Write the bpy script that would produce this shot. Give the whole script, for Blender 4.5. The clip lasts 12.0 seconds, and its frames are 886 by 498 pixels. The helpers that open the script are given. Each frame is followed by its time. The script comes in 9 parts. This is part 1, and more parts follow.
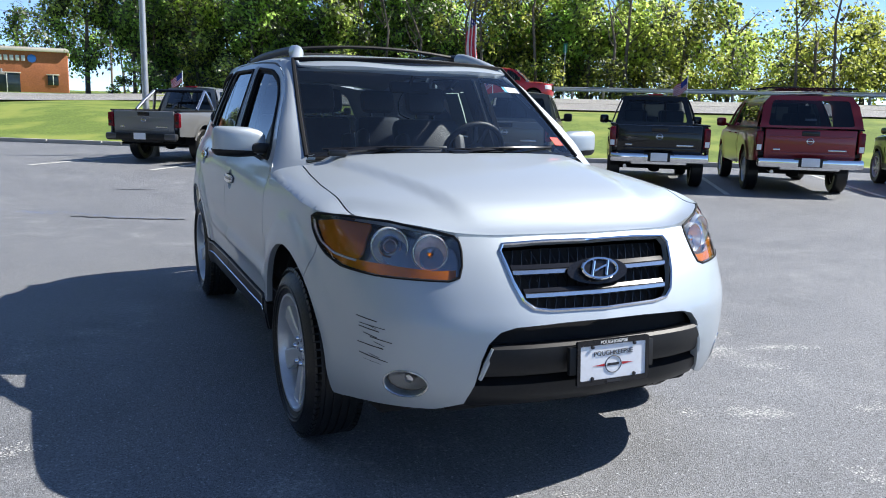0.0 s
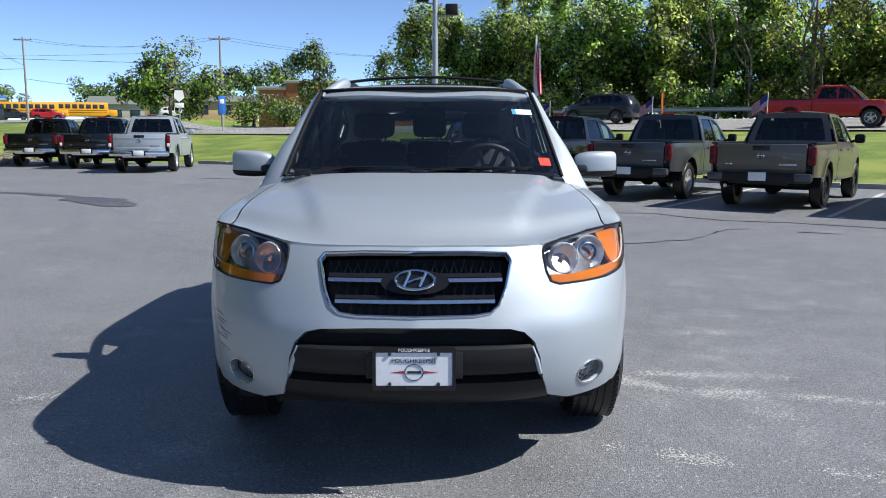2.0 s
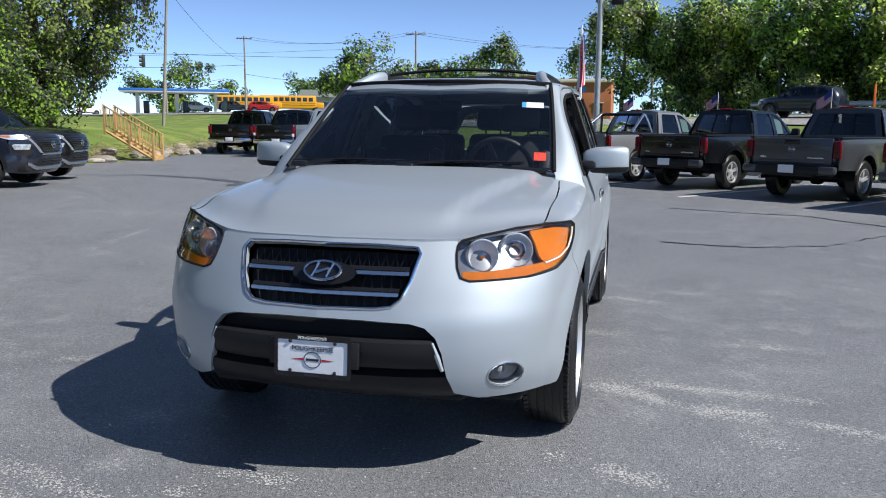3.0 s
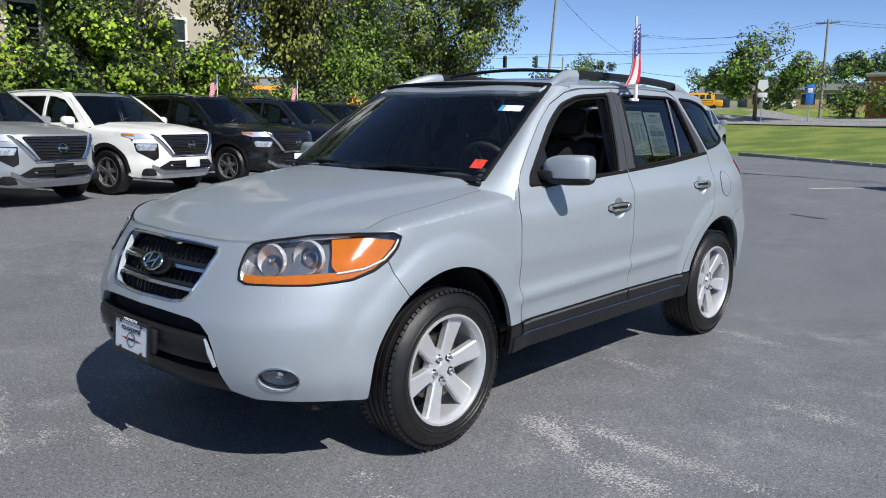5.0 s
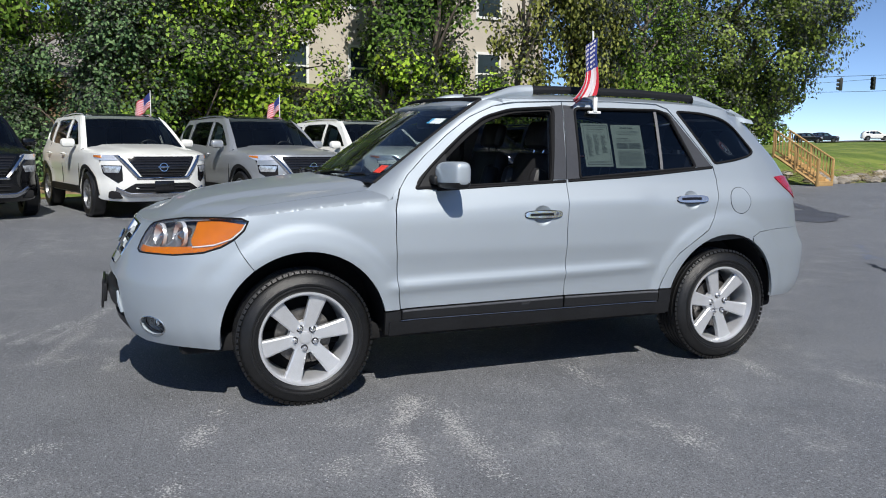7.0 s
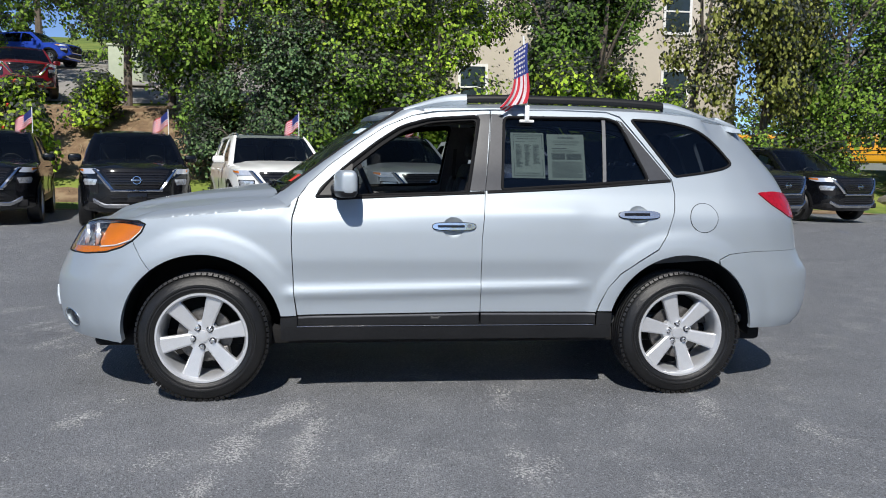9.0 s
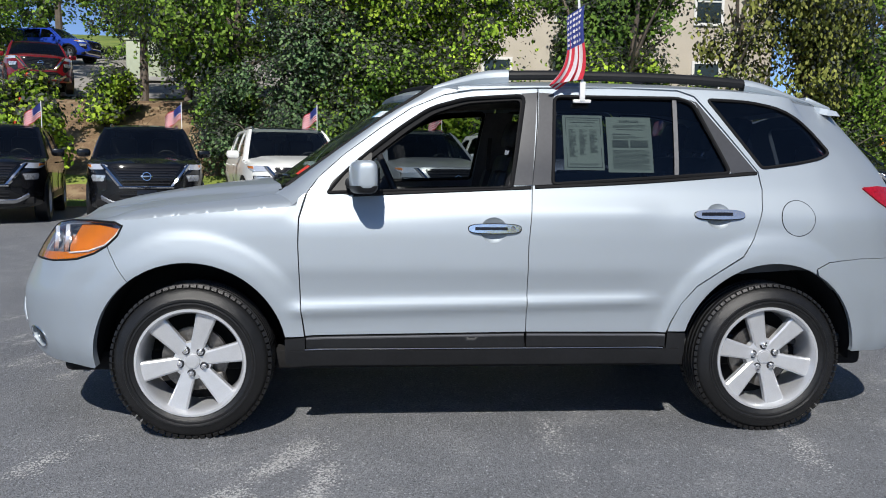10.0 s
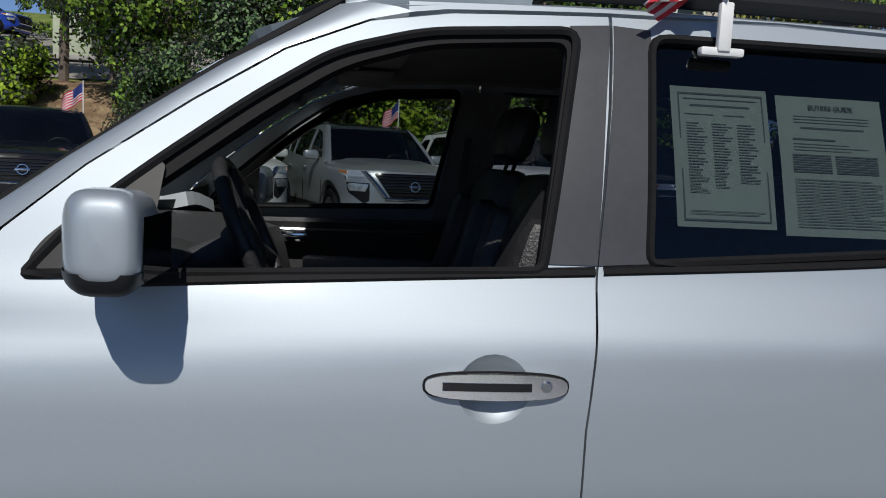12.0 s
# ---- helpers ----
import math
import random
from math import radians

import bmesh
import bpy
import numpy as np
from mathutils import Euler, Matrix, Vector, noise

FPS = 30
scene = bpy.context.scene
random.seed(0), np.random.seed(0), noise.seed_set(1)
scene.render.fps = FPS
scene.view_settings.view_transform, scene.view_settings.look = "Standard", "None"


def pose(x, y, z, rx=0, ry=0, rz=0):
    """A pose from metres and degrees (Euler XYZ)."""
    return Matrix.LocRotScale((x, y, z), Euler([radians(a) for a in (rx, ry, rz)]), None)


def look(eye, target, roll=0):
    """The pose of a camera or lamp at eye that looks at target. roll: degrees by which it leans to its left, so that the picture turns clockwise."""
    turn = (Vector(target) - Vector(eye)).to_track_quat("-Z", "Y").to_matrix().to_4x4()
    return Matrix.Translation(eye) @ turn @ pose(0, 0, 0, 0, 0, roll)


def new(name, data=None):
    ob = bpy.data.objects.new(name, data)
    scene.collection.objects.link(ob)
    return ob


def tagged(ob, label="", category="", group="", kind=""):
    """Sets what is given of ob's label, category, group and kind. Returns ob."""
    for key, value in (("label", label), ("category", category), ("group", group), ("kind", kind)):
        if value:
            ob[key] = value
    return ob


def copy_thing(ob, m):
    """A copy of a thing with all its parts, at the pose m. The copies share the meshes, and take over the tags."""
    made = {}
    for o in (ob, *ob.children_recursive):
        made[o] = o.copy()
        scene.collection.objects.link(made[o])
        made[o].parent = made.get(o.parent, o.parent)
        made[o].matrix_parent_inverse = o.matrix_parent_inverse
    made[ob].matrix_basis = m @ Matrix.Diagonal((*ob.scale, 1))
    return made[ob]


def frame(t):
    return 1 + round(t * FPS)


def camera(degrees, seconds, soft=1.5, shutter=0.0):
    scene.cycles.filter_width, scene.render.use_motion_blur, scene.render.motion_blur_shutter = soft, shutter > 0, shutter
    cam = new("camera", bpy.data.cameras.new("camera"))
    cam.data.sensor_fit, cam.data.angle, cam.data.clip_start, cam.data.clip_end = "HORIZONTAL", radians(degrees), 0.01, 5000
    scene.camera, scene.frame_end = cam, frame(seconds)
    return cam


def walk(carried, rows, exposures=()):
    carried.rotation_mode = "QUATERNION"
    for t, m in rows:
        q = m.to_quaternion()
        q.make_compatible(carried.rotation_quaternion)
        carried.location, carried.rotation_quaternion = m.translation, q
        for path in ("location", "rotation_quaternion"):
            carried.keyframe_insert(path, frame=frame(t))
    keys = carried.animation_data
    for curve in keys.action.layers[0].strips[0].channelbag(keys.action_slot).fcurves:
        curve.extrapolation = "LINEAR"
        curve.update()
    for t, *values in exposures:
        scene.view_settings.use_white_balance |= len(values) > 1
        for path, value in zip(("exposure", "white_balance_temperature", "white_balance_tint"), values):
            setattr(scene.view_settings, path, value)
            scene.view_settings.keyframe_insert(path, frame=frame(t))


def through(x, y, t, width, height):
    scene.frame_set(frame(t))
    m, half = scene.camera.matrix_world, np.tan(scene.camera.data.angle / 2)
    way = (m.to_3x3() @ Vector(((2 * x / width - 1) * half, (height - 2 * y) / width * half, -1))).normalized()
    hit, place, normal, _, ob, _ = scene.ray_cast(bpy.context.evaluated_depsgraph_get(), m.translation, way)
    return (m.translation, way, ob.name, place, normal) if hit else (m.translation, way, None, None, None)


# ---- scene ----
cam = camera(58.5, 12.0, soft=1.0)
PATH = [
    (0, (-1.687, -4.538, 1.384), (-0.866, -2.748, 1.037), 1.4),
    (0.5, (-1.318, -4.711, 1.386), (-0.658, -2.854, 1.046), 1.0),
    (1, (-0.885, -4.968, 1.403), (-0.429, -3.048, 1.077), 0.5),
    (1.5, (-0.401, -5.081, 1.375), (-0.167, -3.118, 1.071), 0.2),
    (2, (0.103, -5.159, 1.385), (0.105, -3.18, 1.093), 0.1),
    (2.5, (0.644, -5.175, 1.381), (0.408, -3.212, 1.081), 0.3),
    (3, (1.171, -5.016, 1.392), (0.694, -3.099, 1.08), 0.5),
    (3.2, (1.388, -4.93, 1.378), (0.82, -3.039, 1.061), 0.5),
    (4.8, (2.971, -3.982, 1.422), (1.712, -2.464, 1.09), 0.7),
    (5, (3.141, -3.831, 1.451), (1.809, -2.375, 1.122), 0.8),
    (5.5, (3.674, -3.487, 1.444), (2.181, -2.193, 1.136), 0.9),
    (6, (4.142, -3.088, 1.415), (2.508, -1.971, 1.128), 0.7),
    (6.5, (4.595, -2.666, 1.412), (2.844, -1.74, 1.139), 0.6),
    (7, (4.899, -2.198, 1.379), (3.061, -1.457, 1.112), 0.6),
    (9, (5.251, -0.5, 1.332), (3.274, -0.289, 1.112), 0.8),
    (9.5, (4.999, -0.484, 1.311), (3.019, -0.306, 1.088), 0.8),
    (10, (4.483, -0.499, 1.292), (2.502, -0.340, 1.064), 0.7),
    (10.5, (3.930, -0.430, 1.313), (1.951, -0.272, 1.074), 1.1),
    (11, (3.349, -0.389, 1.312), (1.369, -0.227, 1.078), 1.7),
    (11.5, (2.738, -0.283, 1.322), (0.760, -0.088, 1.095), 2.3),
    (12, (2.179, -0.248, 1.344), (0.210, 0.019, 1.118), 2.9),
]
walk(cam, [(t, look(eye, target, roll)) for t, eye, target, roll in PATH],
     exposures=[(0, .96), (1.5, .76), (2.5, .54), (3.2, .48), (5, .28), (7, .12), (9.5, .16), (10.5, -.02), (12, -.44)])

# ---- sky and sun ----
SUN_DIR = Vector((0.98, -0.17, 1.0)).normalized()
world = bpy.data.worlds.new("sky")
scene.world = world
world.use_nodes = True
wn = world.node_tree.nodes
wl = world.node_tree.links
sky = wn.new("ShaderNodeTexSky")
sky.sky_type = "NISHITA"
sky.sun_disc = False
sky.sun_elevation = math.asin(SUN_DIR.z)
sky.sun_rotation = math.atan2(SUN_DIR.x, SUN_DIR.y)
sky.air_density, sky.dust_density, sky.ozone_density = 0.55, 0.0, 3.0
sky.altitude = 2200
wn["Background"].inputs["Strength"].default_value = 0.132
wl.new(sky.outputs["Color"], wn["Background"].inputs["Color"])

sun_data = bpy.data.lights.new("sun", "SUN")
sun_data.energy, sun_data.angle, sun_data.color = 4.6, radians(0.53), (1.0, 0.965, 0.90)
sun = new("sun", sun_data)
sun.matrix_world = look(Vector((0, 0, 60)), Vector((0, 0, 60)) - SUN_DIR)
scene.view_settings.exposure = 0.0

# ---- materials ----
from mathutils.geometry import delaunay_2d_cdt
from mathutils.bvhtree import BVHTree


def shade(name, base, rough=0.5, metal=0.0, vary=0.12, scale=6.0, fine=60.0, bump=0.0, bump_scale=120.0, coat=0.0,
          spec=0.5, trans=0.0, ior=1.45, per_object=0.0, tint=None, alpha=1.0):
    """A node material: base colour varied at two scales, optional second tint in patches, fine relief."""
    m = bpy.data.materials.new(name)
    m.use_nodes = True
    n, l = m.node_tree.nodes, m.node_tree.links
    b = n["Principled BSDF"]
    b.inputs["Roughness"].default_value = rough
    b.inputs["Metallic"].default_value = metal
    b.inputs["Coat Weight"].default_value = coat
    b.inputs["Coat Roughness"].default_value = 0.03
    b.inputs["Specular IOR Level"].default_value = spec
    b.inputs["Transmission Weight"].default_value = trans
    b.inputs["IOR"].default_value = ior
    b.inputs["Alpha"].default_value = alpha
    geo = n.new("ShaderNodeTexCoord")
    big = n.new("ShaderNodeTexNoise")
    big.inputs["Scale"].default_value = scale
    big.inputs["Detail"].default_value = 5
    small = n.new("ShaderNodeTexNoise")
    small.inputs["Scale"].default_value = fine
    small.inputs["Detail"].default_value = 3
    for t in (big, small):
        l.new(geo.outputs["Object"], t.inputs["Vector"])
    add = n.new("ShaderNodeMath")
    add.operation = "ADD"
    l.new(big.outputs["Fac"], add.inputs[0])
    l.new(small.outputs["Fac"], add.inputs[1])
    rng = n.new("ShaderNodeMapRange")
    rng.inputs["From Min"].default_value, rng.inputs["From Max"].default_value = 0.7, 1.3
    rng.inputs["To Min"].default_value, rng.inputs["To Max"].default_value = 1 - vary, 1 + vary
    l.new(add.outputs[0], rng.inputs["Value"])
    hsv = n.new("ShaderNodeHueSaturation")
    hsv.inputs["Color"].default_value = (*base, 1)
    value = rng.outputs[0]
    if per_object:
        info = n.new("ShaderNodeObjectInfo")
        r2 = n.new("ShaderNodeMapRange")
        r2.inputs["To Min"].default_value, r2.inputs["To Max"].default_value = 1 - per_object, 1 + per_object
        l.new(info.outputs["Random"], r2.inputs["Value"])
        mul = n.new("ShaderNodeMath")
        mul.operation = "MULTIPLY"
        l.new(value, mul.inputs[0])
        l.new(r2.outputs[0], mul.inputs[1])
        value = mul.outputs[0]
    l.new(value, hsv.inputs["Value"])
    colour = hsv.outputs[0]
    if tint:
        mix = n.new("ShaderNodeMix")
        mix.data_type = "RGBA"
        ramp = n.new("ShaderNodeMapRange")
        ramp.inputs["From Min"].default_value, ramp.inputs["From Max"].default_value = 0.48, 0.62
        l.new(big.outputs["Fac"], ramp.inputs["Value"])
        l.new(ramp.outputs[0], mix.inputs["Factor"])
        l.new(colour, mix.inputs["A"])
        mix.inputs["B"].default_value = (*tint, 1)
        colour = mix.outputs["Result"]
    l.new(colour, b.inputs["Base Color"])
    if bump:
        tex = n.new("ShaderNodeTexNoise")
        tex.inputs["Scale"].default_value = bump_scale
        tex.inputs["Detail"].default_value = 4
        l.new(geo.outputs["Object"], tex.inputs["Vector"])
        bp = n.new("ShaderNodeBump")
        bp.inputs["Strength"].default_value = bump
        bp.inputs["Distance"].default_value = 0.01
        l.new(tex.outputs["Fac"], bp.inputs["Height"])
        l.new(bp.outputs[0], b.inputs["Normal"])
    return m


def car_paint(name, base, metal=0.55, rough=0.32, flake=0.25):
    """Metallic paint with flakes and a clear coat, a little dust."""
    m = shade(name, base, rough=rough, metal=metal, vary=0.03, scale=1.5, fine=400, coat=0.6)
    n, l = m.node_tree.nodes, m.node_tree.links
    b = n["Principled BSDF"]
    co = n.new("ShaderNodeTexCoord")
    vor = n.new("ShaderNodeTexVoronoi")
    vor.inputs["Scale"].default_value = 900
    l.new(co.outputs["Object"], vor.inputs["Vector"])
    bp = n.new("ShaderNodeBump")
    bp.inputs["Strength"].default_value = flake * 0.12
    bp.inputs["Distance"].default_value = 0.002
    l.new(vor.outputs["Color"], bp.inputs["Height"])
    l.new(bp.outputs[0], b.inputs["Normal"])
    dust_haze = n.new("ShaderNodeTexNoise")
    dust_haze.inputs["Scale"].default_value = 3.0
    dust_haze.inputs["Detail"].default_value = 8
    l.new(co.outputs["Object"], dust_haze.inputs["Vector"])
    rr = n.new("ShaderNodeMapRange")
    rr.inputs["From Min"].default_value, rr.inputs["From Max"].default_value = 0.35, 0.75
    rr.inputs["To Min"].default_value, rr.inputs["To Max"].default_value = 0.04, 0.12
    l.new(dust_haze.outputs["Fac"], rr.inputs["Value"])
    l.new(rr.outputs[0], b.inputs["Coat Roughness"])
    return m


def glass(name, tint=(0.8, 0.85, 0.85), clear=0.7, rough=0.0, dust_haze=0.0):
    """A thin pane: part clear with a tint and a dusty bluish haze that brightens it, with a gloss that grows at grazing
    angles.
    """
    m = bpy.data.materials.new(name)
    m.use_nodes = True
    n, l = m.node_tree.nodes, m.node_tree.links
    n.remove(n["Principled BSDF"])
    out = n["Material Output"]
    tr = n.new("ShaderNodeBsdfTransparent")
    tr.inputs["Color"].default_value = (*[c * clear for c in tint], 1)
    gl = n.new("ShaderNodeBsdfGlossy")
    gl.inputs["Roughness"].default_value = rough
    gl.inputs["Color"].default_value = (0.9, 0.95, 1.0, 1)
    fr = n.new("ShaderNodeFresnel")
    fr.inputs["IOR"].default_value = 1.5
    mx = n.new("ShaderNodeMixShader")
    l.new(fr.outputs[0], mx.inputs[0])
    film = n.new("ShaderNodeMixShader")
    di = n.new("ShaderNodeBsdfDiffuse")
    # bluish haze colour mixed in to lighten a pane that looks too black
    di.inputs["Color"].default_value = (0.42, 0.50, 0.60, 1)
    tex = n.new("ShaderNodeTexNoise")
    tex.inputs["Scale"].default_value = 3.0
    tex.inputs["Detail"].default_value = 6
    amount = n.new("ShaderNodeMapRange")
    amount.inputs["From Min"].default_value, amount.inputs["From Max"].default_value = 0.3, 0.7
    amount.inputs["To Min"].default_value, amount.inputs["To Max"].default_value = dust_haze * 0.6, dust_haze * 1.4
    l.new(tex.outputs["Fac"], amount.inputs["Value"])
    l.new(amount.outputs[0], film.inputs[0])
    l.new(tr.outputs[0], film.inputs[1])
    l.new(di.outputs[0], film.inputs[2])
    l.new(film.outputs[0], mx.inputs[1])
    l.new(gl.outputs[0], mx.inputs[2])
    l.new(mx.outputs[0], out.inputs["Surface"])
    return m


SILVER = car_paint("silver paint", (0.412, 0.458, 0.50), metal=0.6, rough=0.57)
BLACK_PLASTIC = shade("black trim plastic", (0.013, 0.0135, 0.015), rough=0.45, spec=0.3, vary=0.15, bump=0.04, bump_scale=500)
# trim black made paler, so the edge's sheen sits in the base colour
EDGE_SHEEN = shade("sheened black edge", (0.09, 0.092, 0.10), rough=0.28, vary=0.1)
GLOSS_BLACK = shade("gloss black", (0.012, 0.012, 0.014), rough=0.12, vary=0.1)
PILLAR_BLACK = shade("faded pillar film", (0.055, 0.056, 0.061), rough=0.34, vary=0.10, scale=5, fine=60)
# near-black: arch lining, and the shade inside gaps and openings put into colour
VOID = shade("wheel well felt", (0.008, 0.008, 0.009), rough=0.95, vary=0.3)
RUBBER = shade("tyre rubber", (0.0095, 0.0095, 0.01), rough=0.4, vary=0.35, scale=14, fine=90, bump=0.2, bump_scale=300)
SEAL = shade("window seal rubber", (0.010, 0.010, 0.011), rough=0.7, spec=0.2, vary=0.2)
CHROME = shade("chrome", (0.75, 0.76, 0.78), rough=0.07, metal=1.0, vary=0.04)
SATIN = shade("satin chrome", (0.55, 0.56, 0.58), rough=0.25, metal=1.0, vary=0.06)
ALLOY = shade("silver alloy", (0.62, 0.63, 0.65), rough=0.36, metal=0.55, vary=0.06, scale=20, fine=200, coat=0.4)
ALLOY_DARK = shade("dark alloy", (0.05, 0.05, 0.055), rough=0.3, metal=0.6, vary=0.1)
BRAKE = shade("brake iron", (0.16, 0.15, 0.14), rough=0.45, metal=0.8, vary=0.3, scale=30)
LEATHER = shade("black leather", (0.03, 0.03, 0.033), rough=0.42, vary=0.25, scale=12, bump=0.25, bump_scale=160)
TRIM_GREY = shade("grey cabin trim", (0.14, 0.14, 0.145), rough=0.7, vary=0.15)
DASH = shade("dark dashboard vinyl", (0.05, 0.052, 0.055), rough=0.55, vary=0.15, bump=0.2, bump_scale=250)
HEADLINER = shade("cabin headliner", (0.22, 0.215, 0.2), rough=0.9, vary=0.1)
LAMP_REFLECTOR = shade("lamp reflector", (0.85, 0.87, 0.9), rough=0.2, metal=0.6, vary=0.15, scale=50, fine=140, bump=0.25, bump_scale=60)
HANDLE = shade("bright handle chrome", (0.78, 0.79, 0.81), rough=0.14, metal=0.85, vary=0.04)
LAMP_BEZEL = shade("grey lamp bezel", (0.36, 0.375, 0.39), rough=0.22, metal=0.75, vary=0.1)
AMBER = shade("amber lens", (0.52, 0.15, 0.008), rough=0.12, vary=0.16, scale=30, fine=160, bump=0.1, bump_scale=140, coat=0.8)
RED_LENS = shade("red lens", (0.34, 0.004, 0.012), rough=0.16, vary=0.25, scale=30, bump=0.25, bump_scale=140, coat=0.15, spec=0.3)
FOG_INNER = shade("dull lamp inside", (0.20, 0.21, 0.22), rough=0.25, metal=0.8, vary=0.25, scale=40, bump=0.4, bump_scale=50)
WHITE_LENS = shade("white lamp lens", (0.75, 0.76, 0.78), rough=0.12, vary=0.1, scale=40, bump=0.3, bump_scale=150, coat=0.8)
WINDSCREEN = glass("windscreen glass", (0.84, 0.93, 0.97), 0.84, dust_haze=0.004)
PRIVACY = glass("dark privacy glass", (0.42, 0.47, 0.55), 0.55)
TINTED = glass("lightly tinted glass", (0.7, 0.78, 0.78), 0.5)
CLEAR = glass("clear lamp cover", (0.97, 0.98, 1.0), 0.93)
WHITE_PLASTIC = shade("white plastic", (0.78, 0.78, 0.77), rough=0.4, vary=0.06)
MIRROR = shade("mirror glass", (0.85, 0.87, 0.9), rough=0.01, metal=1.0, vary=0.0)


# ---- shape tools ----
class Geo:
    """Vertices and faces gathered for one mesh."""

    def __init__(self):
        self.v, self.f = [], []

    def add(self, verts, faces, m=None):
        k = len(self.v)
        self.v += [tuple(m @ Vector(p)) for p in verts] if m is not None else [tuple(p) for p in verts]
        self.f += [tuple(i + k for i in f) for f in faces]
        return self

    def box(self, c, s, bevel=0.0, m=None):
        """A box about c of size s, its edges chamfered by bevel."""
        x, y, z = (a / 2 for a in s)
        b = min(bevel, 0.49 * min(s))
        if b <= 0:
            pts = [(i * x, j * y, k * z) for k in (-1, 1) for j in (-1, 1) for i in (-1, 1)]
            faces = [(0, 2, 3, 1), (4, 5, 7, 6), (0, 1, 5, 4), (2, 6, 7, 3), (0, 4, 6, 2), (1, 3, 7, 5)]
        else:
            bm = bmesh.new()
            bmesh.ops.create_cube(bm, size=1)
            for p in bm.verts:
                p.co = (p.co.x * s[0], p.co.y * s[1], p.co.z * s[2])
            bmesh.ops.bevel(bm, geom=bm.edges[:], offset=b, segments=2, affect="EDGES", profile=0.5)
            bm.verts.ensure_lookup_table()
            pts = [tuple(p.co) for p in bm.verts]
            faces = [tuple(p.index for p in f.verts) for f in bm.faces]
            bm.free()
        t = Matrix.Translation(c)
        return self.add(pts, faces, (m @ t) if m is not None else t)

    def tube(self, pts, r, n=8, close=False, caps=True):
        """A round bar along pts; r is a number or one for each point."""
        pts = [Vector(p) for p in pts]
        rs = r if isinstance(r, (list, tuple)) else [r] * len(pts)
        k, up = len(self.v), Vector((0, 0, 1))
        ring = []
        last = None
        for i, p in enumerate(pts):
            a = pts[(i - 1) % len(pts)] if (i or close) else p
            b = pts[(i + 1) % len(pts)] if (i < len(pts) - 1 or close) else p
            d = (b - a).normalized()
            side = d.cross(up if last is None else last)
            if side.length < 1e-3:
                side = d.cross(Vector((1, 0, 0)))
            side.normalize()
            nor = side.cross(d).normalized()
            last = nor
            for j in range(n):
                w = 2 * math.pi * j / n
                self.v.append(tuple(p + rs[i] * (math.cos(w) * side + math.sin(w) * nor)))
            ring.append(k + i * n)
        m = len(pts)
        for i in range(m if close else m - 1):
            a, b = ring[i], ring[(i + 1) % m]
            for j in range(n):
                self.f.append((a + j, a + (j + 1) % n, b + (j + 1) % n, b + j))
        if caps and not close:
            self.f.append(tuple(ring[0] + j for j in reversed(range(n))))
            self.f.append(tuple(ring[-1] + j for j in range(n)))
        return self

    def lathe(self, prof, n=32, m=None, close=False, arc=None):
        """Turns (radius, height) pairs about z."""
        k = len(self.v)
        w0, w1 = arc or (0, 2 * math.pi)
        cols = n if arc is None else n + 1
        pts, faces = [], []
        for j in range(cols):
            w = w0 + (w1 - w0) * j / n
            pts += [(r * math.cos(w), r * math.sin(w), h) for r, h in prof]
        q = len(prof)
        for j in range(n):
            a, b = j * q, ((j + 1) % cols) * q
            for i in range(q - 1 if not close else q):
                i2 = (i + 1) % q
                faces.append((a + i, b + i, b + i2, a + i2))
        return self.add(pts, faces, m)

    def disc(self, r, n=24, m=None):
        return self.add([(r * math.cos(2 * math.pi * i / n), r * math.sin(2 * math.pi * i / n), 0) for i in range(n)], [tuple(range(n))], m)

    def sheet(self, fn, us, vs, flip=False):
        """The surface fn(u, v) over a grid."""
        k = len(self.v)
        for u in us:
            for v in vs:
                self.v.append(tuple(fn(u, v)))
        q = len(vs)
        for i in range(len(us) - 1):
            for j in range(q - 1):
                f = (k + i * q + j, k + (i + 1) * q + j, k + (i + 1) * q + j + 1, k + i * q + j + 1)
                self.f.append(f[::-1] if flip else f)
        return self

    def prism(self, outline, depth, m=None):
        """A plate: the outline (x, y) raised from z 0 to depth."""
        n = len(outline)
        pts = [(x, y, 0) for x, y in outline] + [(x, y, depth) for x, y in outline]
        faces = [tuple(reversed(range(n))), tuple(range(n, 2 * n))]
        faces += [(i, (i + 1) % n, n + (i + 1) % n, n + i) for i in range(n)]
        return self.add(pts, faces, m)

    def mirrored(self):
        g = Geo()
        g.v = [(-x, y, z) for x, y, z in self.v]
        g.f = [f[::-1] for f in self.f]
        return g


def make_mesh(name, g, mat, sharp=38, fix=False):
    me = bpy.data.meshes.new(name)
    me.from_pydata(g.v, [], g.f)
    me.materials.append(mat)
    if fix:
        bm = bmesh.new()
        bm.from_mesh(me)
        bmesh.ops.recalc_face_normals(bm, faces=bm.faces[:])
        bm.to_mesh(me)
        bm.free()
    me.polygons.foreach_set("use_smooth", [True] * len(me.polygons))
    if sharp < 180:
        me.set_sharp_from_angle(angle=radians(sharp))
    me.update()
    return me


def part(name, g, mat, parent=None, label="", sharp=38, fix=False, at=None):
    """One mesh object, under a thing or a part of it."""
    ob = new(name, make_mesh(name, g, mat, sharp, fix))
    if parent is not None:
        ob.parent = parent
    if at is not None:
        ob.matrix_local = at
    if label:
        tagged(ob, label)
    return ob


def thing(name, label, category, at=None, group="", kind=""):
    ob = new(name)
    ob.empty_display_size = 0.1
    if at is not None:
        ob.matrix_basis = at
    return tagged(ob, label, category, group, kind)


